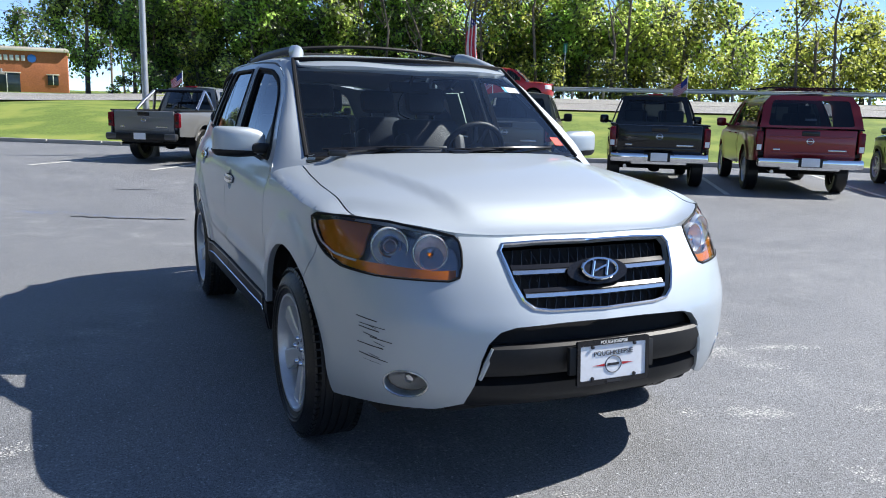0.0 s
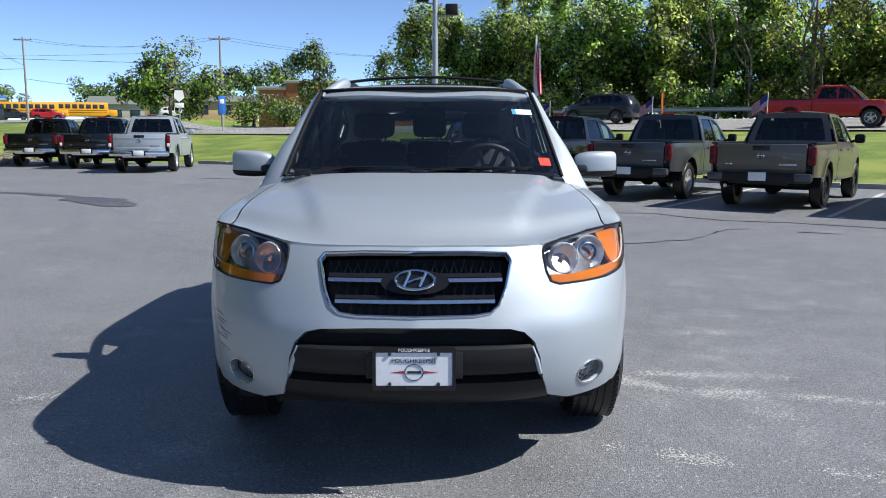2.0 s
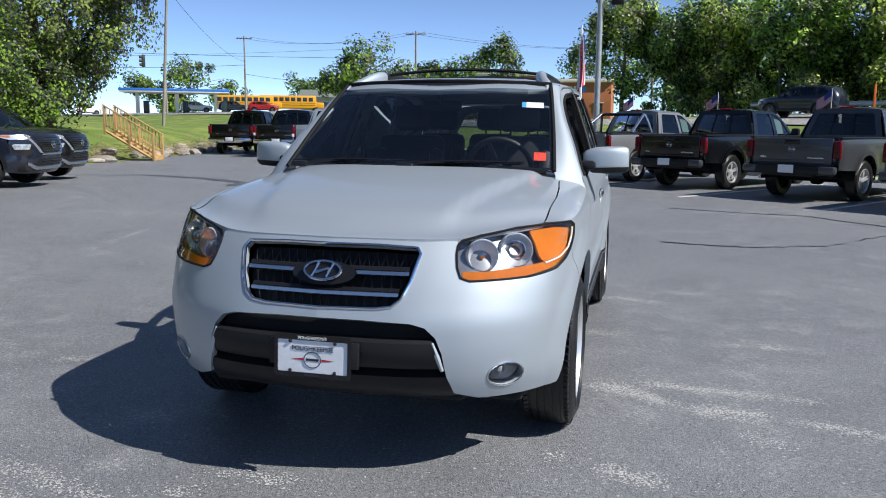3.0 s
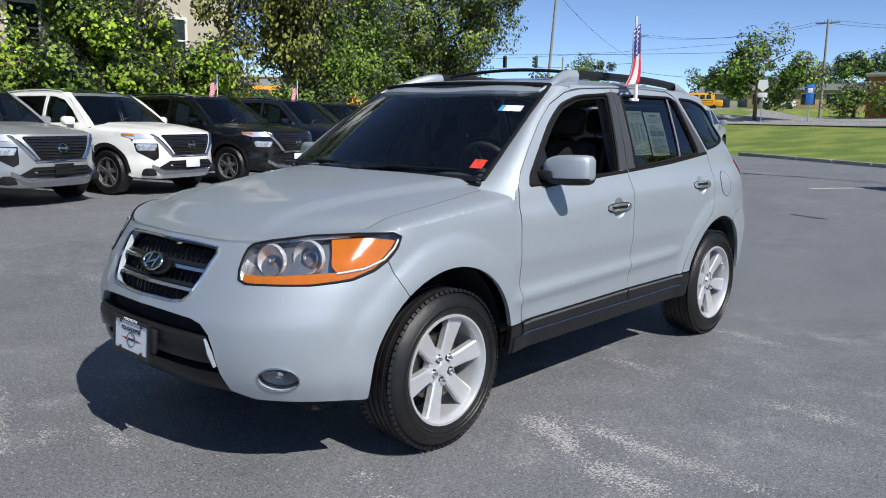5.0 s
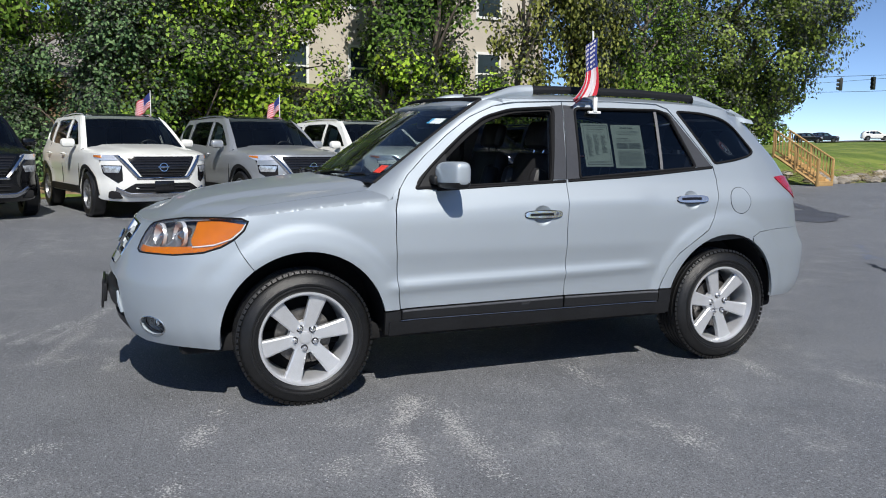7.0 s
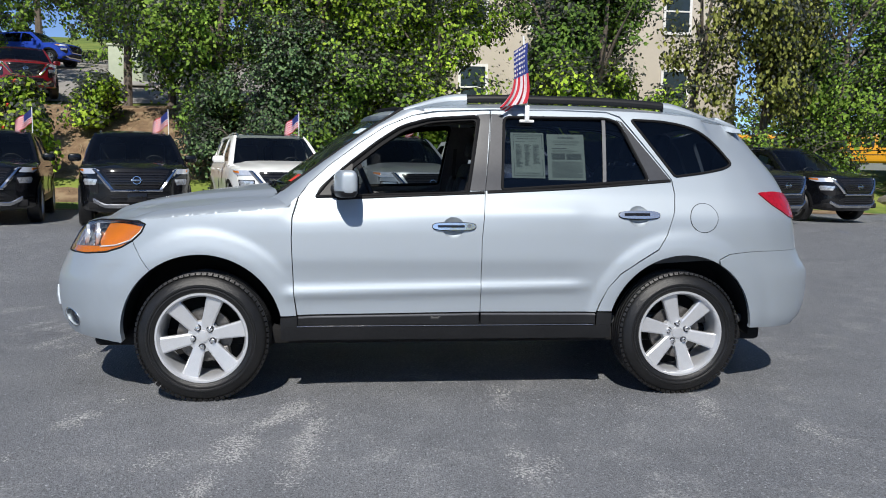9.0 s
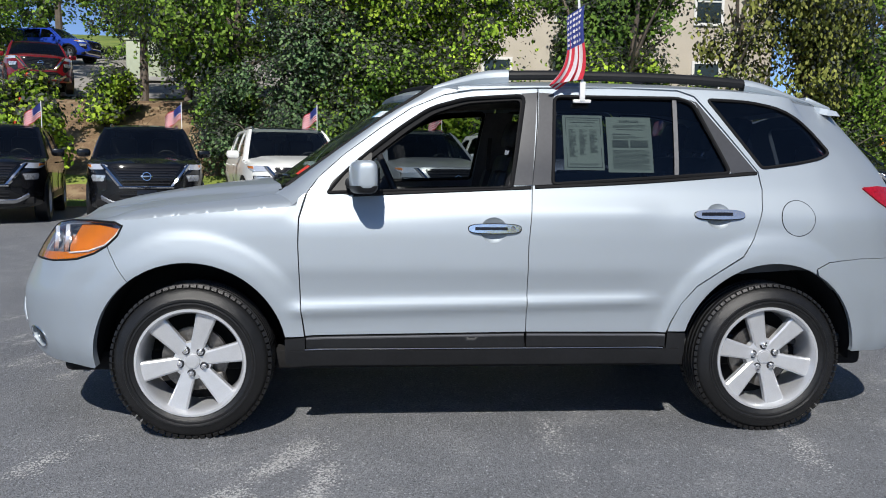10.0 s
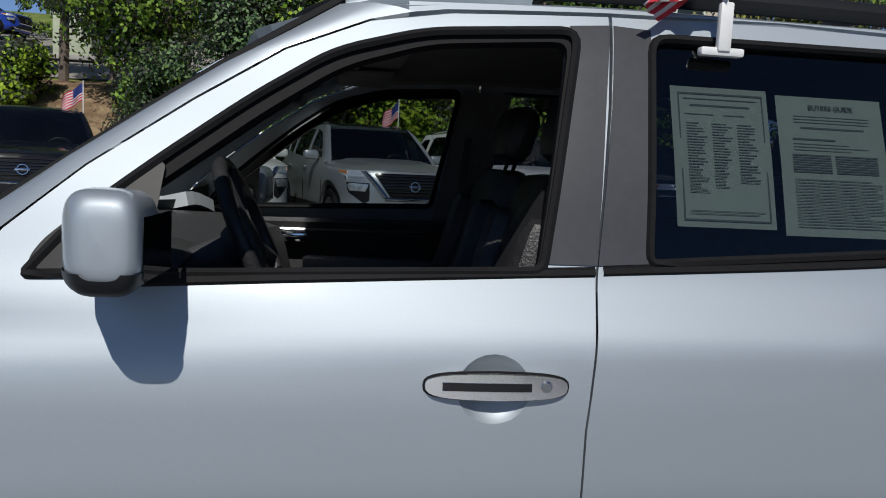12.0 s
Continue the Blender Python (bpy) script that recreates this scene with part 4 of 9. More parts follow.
# body side: roof rail, C and D pillars, rear quarter
side = [(-0.13, 1.632), (0.30, 1.642), (0.80, 1.642), (1.20, 1.632), (1.50, 1.608), (1.70, 1.575), (1.815, 1.535), (1.90, 1.43), (1.98, 1.30), (2.06, 1.18), (2.115, 1.06), (2.14, 0.95), (2.13, 0.836),
        (1.80, 0.838), (1.62, 0.825), (1.555, 0.795)]
side += [p for p in arch(AXLE_R, 0.435, 62, 165, 20)] + [(0.852, 0.497), (0.866, 0.54), (0.908, 0.63), (0.978, 0.71), (1.085, 0.782), (1.192, 0.848), (1.248, 0.938),
        (1.294, 1.07), (1.309, 1.16), (1.296, 1.245), (1.070, 1.535), (1.012, 1.607), (0.93, 1.634), (0.60, 1.640), (0.24, 1.633), (-0.06, 1.620), (-0.13, 1.61)]
win_q = rounded([(1.075, 1.588), (1.28, 1.582), (1.46, 1.548), (1.60, 1.462), (1.695, 1.338), (1.62, 1.308), (1.315, 1.262)], [0.02, 0.08, 0.1, 0.1, 0.03, 0.03, 0.02])
quarter = both("rear_quarter", skin(sy(side), ON, [sy(win_q)], d=0.024, depth=0.025, inward=IN_X), SILVER, SUV)
gw = skin(sy(win_q), lambda u, v: hull(u, v, -0.004), d=0.06, depth=0.004, inward=IN_X)
gs = Geo().tube([hull(u, v, 0.0) for u, v in dense(sy(win_q), 0.03)], 0.008, 6, close=True)
fuel = [(1.467 + 0.083 * math.cos(2 * math.pi * i / 36), 1.03 + 0.082 * math.sin(2 * math.pi * i / 36)) for i in range(36)]
fuel_gap = Geo().tube([hull(u, v, 0.0005) for u, v in sy(fuel)], 0.0026, 4, close=True)
for k, o in enumerate(quarter):
    fn = (lambda g: g.mirrored()) if k else (lambda g: g)
    part("quarter_window", fn(gw), PRIVACY, o, "dark tinted pane")
    part("window_seal", fn(gs), SEAL, o)
    if not k:
        part("fuel_flap", skin(sy(fuel), lambda u, v: hull(u, v, 0.002), d=0.03, depth=0.004, inward=IN_X), SILVER, o)
        part("flap_gap", fuel_gap, SEAL, o)

# rear bumper, hatch, tail lamps, spoiler
rear_b = sy([(1.560, 0.791), (1.625, 0.8215), (1.80, 0.8355), (2.13, 0.8345)]) + [(ARC[-1] - 0.3, 0.834), (ARC[-1], 0.834), (ARC[-1], 0.36), (ARC[-1] - 0.4, 0.36)] + sy([(2.10, 0.372), (1.92, 0.376)]) + sy(list(reversed(arch(AXLE_R, 0.435, 60, 0, 12))))
both("rear_bumper", skin(rear_b, ON, d=0.04, depth=0.02, inward=(0, -1, 0)), SILVER, SUV, "silver rear bumper with scuffs")
TAIL = lambda u, v, lift=0.0: hull(math.copysign(ARC[-1] - abs(u), u), v, lift)
hatch = [(ARC[-1] - a, z) for a, z in sy([(2.135, 0.84), (2.145, 0.95), (2.12, 1.06), (2.065, 1.18), (1.985, 1.30), (1.905, 1.43), (1.82, 1.53)])] + [(0.35, 1.575), (0.0, 1.585)]
hatch_line = hatch + [(-u, z) for u, z in reversed(hatch) if u > 1e-4]
hatch_win = rounded([(-0.62, 1.17), (0.62, 1.17), (0.50, 1.50), (-0.50, 1.50)], 0.06)
GATE = part("tailgate", skin(hatch_line, TAIL, [hatch_win], d=0.05, depth=0.02, inward=(0, -1, 0)), SILVER, SUV)
part("rear_window", skin(hatch_win, lambda u, v: TAIL(u, v, -0.006), d=0.08, depth=0.004, inward=(0, -1, 0)), TINTED, GATE, "tinted rear window").visible_shadow = False
tl = sy([(1.835, 1.172), (1.95, 1.178), (2.07, 1.165), (2.12, 1.10), (2.15, 1.005), (2.05, 1.035), (1.93, 1.10)])
both("tail_lamp", skin(rounded(tl, 0.02), lambda u, v: hull(u, v, 0.008), d=0.03, depth=0.03, inward=(-1, -1, 0)), RED_LENS, SUV, "red tail lamp")
rf = sy([(2.29, 0.60), (2.33, 0.60), (2.33, 0.50), (2.29, 0.50)])
both("rear_reflector", skin(rf, lambda u, v: hull(u, v, 0.006), d=0.05, depth=0.01, inward=(0, -1, 0)), RED_LENS, SUV)
rsp = Geo().box((0, 0, 0), (1.04, 0.15, 0.03), 0.012, Matrix.Translation((0, 1.745, 1.588)) @ Matrix.Rotation(radians(-22), 4, "X"))
part("spoiler", rsp, SILVER, SUV, "roof spoiler")

# roof, windscreen, pillars
zr_c = [(-0.5, 1.585), (-0.42, 1.616), (-0.28, 1.652), (0.0, 1.682), (0.4, 1.695), (0.9, 1.690), (1.4, 1.662), (1.75, 1.625), (1.95, 1.59)]
zt_c = [(-0.5, 1.50), (-0.42, 1.53), (-0.2, 1.618), (0.3, 1.642), (0.8, 1.642), (1.2, 1.632), (1.5, 1.608), (1.72, 1.572), (1.95, 1.50)]
xr_c = [(y, hull(at_y(y, curve(zt_c, y)), curve(zt_c, y)).x) for y in (-0.4, -0.1, 0.3, 0.8, 1.3, 1.6, 1.75)]


def roof_z(x, y):
    r = min(1.0, abs(x) / curve(xr_c, y))
    return curve(zr_c, y) - (curve(zr_c, y) - curve(zt_c, y)) * r ** 3.6


screen_edge_x = lambda z: curve([(1.14, 0.742), (1.3, 0.712), (1.48, 0.672), (1.63, 0.632)], z)
screen_edge_y = lambda z: curve([(1.14, -0.955), (1.22, -0.845), (1.35, -0.665), (1.50, -0.455), (1.63, -0.255)], z)


def screen(s, z):
    """The windscreen: s from -1 to 1 across it."""
    return Vector((s * screen_edge_x(z), screen_edge_y(z) - 0.135 * (1 - s * s), z + 0.012 * (1 - s * s)))


roof_half = [(0.0, -0.492), (0.2, -0.477), (0.4, -0.437), (0.52, -0.395), (0.62, -0.325), (0.65, -0.18)] + [(curve(xr_c, y), y) for y in (-0.13, 0.1, 0.4, 0.8, 1.2, 1.5, 1.7)] + [(0.60, 1.80), (0.4, 1.84), (0.0, 1.86)]
roof_line = roof_half + [(-x, y) for x, y in reversed(roof_half) if x > 1e-4]
sun_hole = rounded([(-0.43, -0.06), (0.43, -0.06), (0.43, 0.42), (-0.43, 0.42)], 0.05)
part("roof", skin(roof_line, lambda x, y: (x, y, roof_z(x, y)), [sun_hole], d=0.05, depth=0.03, inward=(0, 0, -1)), SILVER, SUV)
part("sunroof", skin(rounded([(-0.424, -0.054), (0.424, -0.054), (0.424, 0.414), (-0.424, 0.414)], 0.05), lambda x, y: (x, y, roof_z(x, y) + 0.002), d=0.07, depth=0.02, inward=(0, 0, -1)), GLOSS_BLACK, SUV, "dark glass sunroof")
g = Geo()
pl_out = [(-0.829, 1.131), (-0.779, 1.202), (-0.663, 1.307), (-0.503, 1.428), (-0.353, 1.528), (-0.202, 1.592), (-0.12, 1.612)]
pl = []
pl_ends = [(hull(at_y(-0.915, 1.052), 1.052), Vector((0.752, -0.99, 1.118))), (hull(at_y(-0.878, 1.085), 1.085), Vector((0.748, -0.955, 1.138)))]
pl_ends += [(hull(at_y(y, z), z), screen(1.0, 1.15 + (1.622 - 1.15) * i / (len(pl_out) - 1))) for i, (y, z) in enumerate(pl_out)]
for i, (a, b) in enumerate(pl_ends):
    row = []
    for t in (0, 0.2, 0.45, 0.7, 0.9, 1.0):
        p = a.lerp(b, t)
        bulge = (0.004, 0.010, 0.014, 0.016, 0.016, 0.016, 0.016, 0.014, 0.012)[i] * math.sin(math.pi * min(1, t * 1.05)) ** 0.8
        p += Vector((0.55, -0.35, 0.6)).normalized() * bulge
        row.append(tuple(p))
    pl.append(row)
g.v = [p for row in pl for p in row]
q = len(pl[0])
g.f = [(i * q + j, i * q + j + 1, (i + 1) * q + j + 1, (i + 1) * q + j) for i in range(len(pl) - 1) for j in range(q - 1)]
both("front_pillar", g, SILVER, SUV, sharp=60, fix=True)
ss = [i / 16 - 1 for i in range(33)]
zs = [1.155 + 0.475 * i / 14 for i in range(15)]
WS = part("windscreen", Geo().sheet(lambda s, z: screen(s, z), ss, zs), WINDSCREEN, SUV, "windscreen with a white and a red sticker")
WS.visible_shadow = False
edge = [screen(-1, z) for z in zs] + [screen(s, zs[-1]) for s in ss[1:]] + [screen(1, z) for z in reversed(zs[:-1])]
part("screen_seal", Geo().tube(edge, 0.011, 6), SEAL, WS)
# black ceramic border
bd = Geo().sheet(lambda s, z: screen(s, z) + Vector((0, 0.004, -0.003)), ss, [1.582 + 0.048 * i / 2 for i in range(3)])
bd.sheet(lambda s, z: screen(s, z) + Vector((0, 0.004, -0.003)), ss, [1.155, 1.175])
for sgn in (-1, 1):
    bd.sheet(lambda s, z: screen(sgn * s, z) + Vector((0, 0.004, -0.003)), [0.972, 1.0], zs)
part("screen_border", bd, GLOSS_BLACK, WS)
STICK_W = shade("white sticker", (0.7, 0.74, 0.76), rough=0.5, vary=0.2, scale=40)
STICK_B = shade("blue sticker edge", (0.06, 0.3, 0.5), rough=0.5, vary=0.1)
STICK_R = shade("red sticker", (0.62, 0.05, 0.03), rough=0.5, vary=0.3, scale=60)
stk = lambda s0, s1, z0, z1: Geo().sheet(lambda s, z: screen(s, z) + Vector((0, -0.003, 0.002)), [s0, (s0 + s1) / 2, s1], [z0, z1])
part("sticker", stk(0.79, 0.93, 1.482, 1.512), STICK_W, WS, "white sticker")
part("sticker", stk(0.755, 0.79, 1.482, 1.512), STICK_B, WS)
part("sticker", stk(0.86, 0.945, 1.205, 1.245), STICK_R, WS, "red sticker")
# scuttle corner that closes the body behind the wing
g = skin([(0.70, -0.93), (0.872, -0.93), (0.862, -0.80), (0.80, -0.70), (0.70, -0.78)], lambda x, y: (x, y, 1.075 + 0.09 * step(0.88, 0.70, x) + 0.25 * max(0, y + 0.86)), d=0.04, depth=0.05, inward=(0, 0, -1))
both("scuttle_corner", g, SILVER, SUV)
# black sheet set behind the door gap, its colour standing for the shade there
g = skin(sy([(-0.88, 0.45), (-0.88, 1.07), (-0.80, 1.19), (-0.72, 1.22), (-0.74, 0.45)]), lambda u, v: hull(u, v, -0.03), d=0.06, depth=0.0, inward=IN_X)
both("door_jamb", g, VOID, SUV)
# cowl and wipers
g = Geo().sheet(lambda s, t: Vector((s * 0.755, -1.10 + 0.15 * s * s + t * 0.16, 1.135 + 0.012 * (1 - s * s) + 0.02 * t)), ss, [0, 0.5, 1])
part("cowl", g, BLACK_PLASTIC, SUV)
for x0, x1, y0 in ((-0.02, 0.56, -1.06), (-0.62, -0.06, -1.03)):
    w = Geo().tube([(x0, y0, 1.175), (x0 + 0.1, y0 + 0.01, 1.19), ((x0 + x1) / 2, y0 + 0.035, 1.197), (x1, y0 + 0.10 + 0.05 * (x1 > 0.3), 1.19)], [0.012, 0.010, 0.007, 0.005], 6)
    w.tube([(x0 - 0.06, y0 + 0.04, 1.192), ((x0 + x1) / 2, y0 + 0.015, 1.205), (x1 + 0.02, y0 + 0.07 + 0.05 * (x1 > 0.3), 1.20)], 0.006, 5)
    w.box((x0, y0, 1.178), (0.09, 0.05, 0.03), 0.01)
    part("wiper", w, GLOSS_BLACK, SUV, "black wiper arm and blade")

# roof rails and cross bars
rail = Geo()
rz = lambda y: roof_z(0.53, y)
rail_pts = [(0.53, y, rz(y) + 0.034) for y in [0.12 + 1.23 * i / 10 for i in range(11)]]
rail.sheet(lambda i, w: Vector(rail_pts[i]) + Vector((0.024 * math.cos(w), 0, 0.024 * math.sin(w))), range(11), [2 * math.pi * j / 12 for j in range(13)])
both("roof_rail", rail, BLACK_PLASTIC, SUV, "black roof rail on silver feet", fix=True)
foot = Geo()
foot_x = lambda y: 0.53 + 0.085 * step(0.08, -0.32, y)
foot.sheet(lambda y, w: Vector((foot_x(y) + 0.032 * step(-0.36, -0.18, y) * math.cos(w), y, roof_z(foot_x(y), y) - 0.006 + (0.060 * step(-0.34, 0.08, y)) * (0.5 + 0.5 * math.sin(w)) + 0.010 * math.sin(w))), [-0.33 + 0.46 * i / 14 for i in range(15)], [2 * math.pi * j / 12 for j in range(13)])
both("rail_foot", foot, SILVER, SUV, fix=True)
foot = Geo()
foot.sheet(lambda y, w: Vector((0.53 + 0.034 * math.cos(w), y, roof_z(0.53, y) + (0.046 * step(1.68, 1.34, y)) * (0.5 + 0.5 * math.sin(w)) + 0.012 * math.sin(w))), [1.33 + 0.36 * i / 8 for i in range(9)], [2 * math.pi * j / 12 for j in range(13)])
both("rail_foot", foot, SILVER, SUV, fix=True)
for y in (0.22, 1.0):
    cb = Geo().tube([(0.52 * s, y, rz(y) + 0.042 + 0.034 * (1 - s * s)) for s in [i / 10 - 1 for i in range(21)]], 0.011, 6)
    part("cross_bar", cb, BLACK_PLASTIC, SUV)
aer = Geo().tube([(0.0, 1.60, 1.645), (0.0, 1.66, 1.70), (0.0, 1.75, 1.80)], [0.014, 0.006, 0.003], 6)
part("aerial", aer, BLACK_PLASTIC, SUV)

# cladding along the sills and door bottoms
for y0, y1, za, zb in ((-0.832, 0.168, 0.478, 0.490), (0.180, 0.836, 0.490, 0.486)):
    g = skin(sy([(y0, 0.427), (y1, 0.427), (y1, zb), (y0, za)]), lambda u, v: hull(u, v, 0.012), d=0.05, depth=0.03, inward=IN_X)
    clad = both("door_cladding", g, BLACK_PLASTIC, SUV, "black door cladding")
    # pale line along the cladding's top, a sheen given by colour
    lip = Geo().sheet(lambda y, k: hull(at_y(y, 0.47), za + (zb - za) * (y - y0) / (y1 - y0) + (-0.012, -0.006, -0.001)[k], (0.0125, 0.0145, 0.0125)[k]), [y0 + (y1 - y0) * i / 12 for i in range(13)], range(3))
    part("cladding_edge", lip, EDGE_SHEEN, clad[0])
    part("cladding_edge", lip.mirrored(), EDGE_SHEEN, clad[1])
g = skin(sy([(-0.905, 0.342), (0.90, 0.342), (0.90, 0.415), (-0.905, 0.415)]), lambda u, v: hull(u, v, 0.010), d=0.06, depth=0.06, inward=IN_X)
both("sill", g, BLACK_PLASTIC, SUV, "black sill")
g = Geo().sheet(lambda y, k: hull(at_y(y, 0.42), (0.4165, 0.420, 0.4235)[k], (0.010, 0.0145, 0.010)[k]), [-0.84 + 1.67 * i / 20 for i in range(21)], range(3))
both("sill_trim", g, SATIN, SUV, "thin bright sill strip")
for corner in ([(-0.926, 0.345), (-0.838, 0.345), (-0.838, 0.474), (-0.926, 0.468)], [(0.842, 0.345), (0.926, 0.345), (0.932, 0.488), (0.848, 0.490)]):
    both("sill_corner", skin(sy(corner), lambda u, v: hull(u, v, 0.004), d=0.04, depth=0.03, inward=IN_X), BLACK_PLASTIC, SUV)

# door mirrors
mir = Geo()


mirror_half = lambda t: curve([(0, 0.04), (0.1, 0.066), (0.4, 0.080), (0.88, 0.078), (0.96, 0.068), (0.995, 0.05), (1.0, 0.0005)], t)


def mirror_at(t, w):
    """The housing: t from its root to the outer end."""
    x = 0.86 + 0.245 * t
    hh = mirror_half(t)
    back = curve([(0, -0.56), (0.1, -0.527), (0.4, -0.515), (0.9, -0.508), (0.97, -0.513), (0.995, -0.525), (1.0, -0.556)], t)
    nose = curve([(0, -0.615), (0.12, -0.632), (0.45, -0.636), (0.75, -0.622), (0.9, -0.605), (0.97, -0.594), (0.995, -0.585), (1.0, -0.557)], t)
    c, s = math.cos(w), math.sin(w)
    return Vector((x, (back + nose) / 2 + (back - nose) / 2 * math.copysign(abs(c) ** 0.55, c), 1.203 + 0.008 * t + 0.90 * hh * math.copysign(abs(s) ** 0.55, s)))


mir.sheet(mirror_at, [0, 0.06, 0.15, 0.3, 0.5, 0.7, 0.85, 0.93, 0.97, 0.99, 0.997, 1.0], [2 * math.pi * j / 36 for j in range(37)])


def under_at(t, k):
    """The black lower cover, a skin just outside the lowest part of the housing."""
    rise = math.asin(min(0.99, 0.036 / (0.9 * mirror_half(t))) ** (1 / 0.55))
    p = mirror_at(t, math.pi + rise + (math.pi - 2 * rise) * k)
    return Vector((p.x + 0.003, (p.y + 0.575) * 1.03 - 0.575, p.z - 0.004))


lower = Geo().sheet(under_at, [0.02, 0.2, 0.5, 0.8, 0.9, 0.94, 0.965, 0.98, 0.99, 0.995], [j / 20 for j in range(21)])
stalk = Geo().box((0.87, -0.605, 1.177), (0.12, 0.10, 0.05), 0.018)
mglass = Geo().sheet(lambda x, z: Vector((x, -0.5065 + 0.04 * (1.06 - x), z)), [0.92, 1.07], [1.155, 1.245])
for sgn in (1, -1):
    fn = (lambda g: g) if sgn > 0 else (lambda g: g.mirrored())
    mo = part("door_mirror", fn(mir), SILVER, SUV, "silver door mirror with a black underside", fix=True)
    part("mirror_underside", fn(join(lower, stalk)), BLACK_PLASTIC, mo)
    part("mirror_glass", fn(mglass), MIRROR, mo)

# wheels
def build_wheel(parent, m, name="wheel", tyre_r=0.353, rim_r=0.246, width=0.235, spokes=6, rim_mat=None, label="silver six-spoke alloy wheel", detail=True, sw=(0.031, 0.048)):
    """A wheel about its hub, the outer face towards +z, then placed by m."""
    rim_mat = rim_mat or ALLOY
    w = width / 2
    wh = part(name, Geo().lathe([(rim_r - 0.012, -w + 0.02), (rim_r + 0.006, -w + 0.01), (rim_r + 0.03, -w), (tyre_r - 0.06, -w - 0.006), (tyre_r - 0.025, -w + 0.008), (tyre_r - 0.006, -w + 0.03),
             (tyre_r, -w + 0.05), (tyre_r, w - 0.05), (tyre_r - 0.006, w - 0.03), (tyre_r - 0.025, w - 0.008), (tyre_r - 0.06, w + 0.006), (rim_r + 0.03, w), (rim_r + 0.006, w - 0.008), (rim_r - 0.012, w - 0.02)], 64), RUBBER, parent, label, at=m)
    if detail:
        tr = Geo()
        for k in range(72):
            a = 2 * math.pi * k / 72
            for sg in (-1, 1):
                mm = Matrix.Rotation(a, 4, "Z") @ Matrix.Translation((tyre_r - 0.008, 0, sg * (w - 0.034))) @ Matrix.Rotation(sg * 0.45, 4, "Y")
                tr.box((0, 0, 0), (0.014, tyre_r * 2 * math.pi / 72 * 0.74, 0.036), 0, mm)
        for zz in (-0.052, -0.018, 0.018, 0.052):
            tr.lathe([(tyre_r - 0.004, zz - 0.013), (tyre_r + 0.005, zz - 0.011), (tyre_r + 0.005, zz + 0.011), (tyre_r - 0.004, zz + 0.013)], 64)
        part("tread", tr, RUBBER, wh, sharp=25)
        part("sidewall_ribs", Geo().lathe([(tyre_r - 0.07, w + 0.004), (tyre_r - 0.066, w + 0.009), (tyre_r - 0.06, w + 0.009), (tyre_r - 0.056, w + 0.003)], 64).lathe([(rim_r + 0.024, w - 0.002), (rim_r + 0.028, w + 0.004), (rim_r + 0.034, w + 0.003)], 64), RUBBER, wh)
    rim = Geo()
    rim.lathe([(rim_r + 0.004, w - 0.012), (rim_r + 0.002, w - 0.004), (rim_r - 0.008, w - 0.004), (rim_r - 0.016, w - 0.016), (rim_r - 0.024, w - 0.05), (rim_r - 0.028, -w + 0.03)], 64)
    face = w - 0.035
    for k in range(spokes):
        a = 2 * math.pi * k / spokes + math.pi / 2
        mm = Matrix.Rotation(a, 4, "Z")
        r0, r1 = 0.05, rim_r - 0.010
        sec2 = []
        for t in (0.0, 0.35, 0.7, 0.92, 1.0):
            r = r0 + (r1 - r0) * t
            hw = sw[0] + (sw[1] - sw[0]) * t ** 1.3
            zt = face - 0.014 + 0.020 * t
            sec2.append([(r, -hw, zt - 0.034), (r, -hw, zt - 0.006), (r, -hw + 0.008, zt), (r, hw - 0.008, zt), (r, hw, zt - 0.006), (r, hw, zt - 0.034)])
        pts = [p for s in sec2 for p in s]
        faces = [(i * 6 + j, (i + 1) * 6 + j, (i + 1) * 6 + j + 1, i * 6 + j + 1) for i in range(len(sec2) - 1) for j in range(5)]
        rim.add(pts, faces, mm)
    rim.lathe([(0.0, face - 0.008), (0.032, face - 0.008), (0.036, face - 0.014), (0.062, face - 0.014), (0.085, face - 0.018), (0.09, face - 0.05)], 36)
    rm = part("rim", rim, rim_mat, wh, sharp=30)
    part("hub_cap", Geo().lathe([(0.0, face - 0.005), (0.026, face - 0.006), (0.029, face - 0.010), (0.03, face - 0.02)], 24), ALLOY, rm)
    if detail:
        for k in range(5):
            a = 2 * math.pi * k / 5 - math.pi / 2
            part("lug_nut", Geo().lathe([(0.0, 0.022), (0.008, 0.021), (0.0125, 0.014), (0.0135, 0.002), (0.0135, -0.01)], 10, Matrix.Translation((0.057 * math.cos(a), 0.057 * math.sin(a), face - 0.014))), CHROME, rm)
            part("nut_seat", Geo().lathe([(0.0, 0.0012), (0.0195, 0.0012), (0.021, -0.004)], 16, Matrix.Translation((0.057 * math.cos(a), 0.057 * math.sin(a), face - 0.014))), ALLOY_DARK, rm)
    disc = part("brake_disc", Geo().lathe([(0.06, w - 0.10), (0.15, w - 0.10), (0.15, w - 0.125), (0.06, w - 0.125)], 40), BRAKE, wh)
    if detail:
        part("brake_caliper", Geo().box((0.115, 0.06, w - 0.105), (0.07, 0.11, 0.06), 0.012), BRAKE, wh)
    # black disc closing the wheel's back, painted as the darkness behind the spokes
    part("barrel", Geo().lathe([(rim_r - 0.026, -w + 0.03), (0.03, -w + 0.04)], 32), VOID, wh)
    return wh


upper_arc = lambda sgn, w: (radians(180 - w), radians(180 + w)) if sgn > 0 else (radians(-w), radians(w))
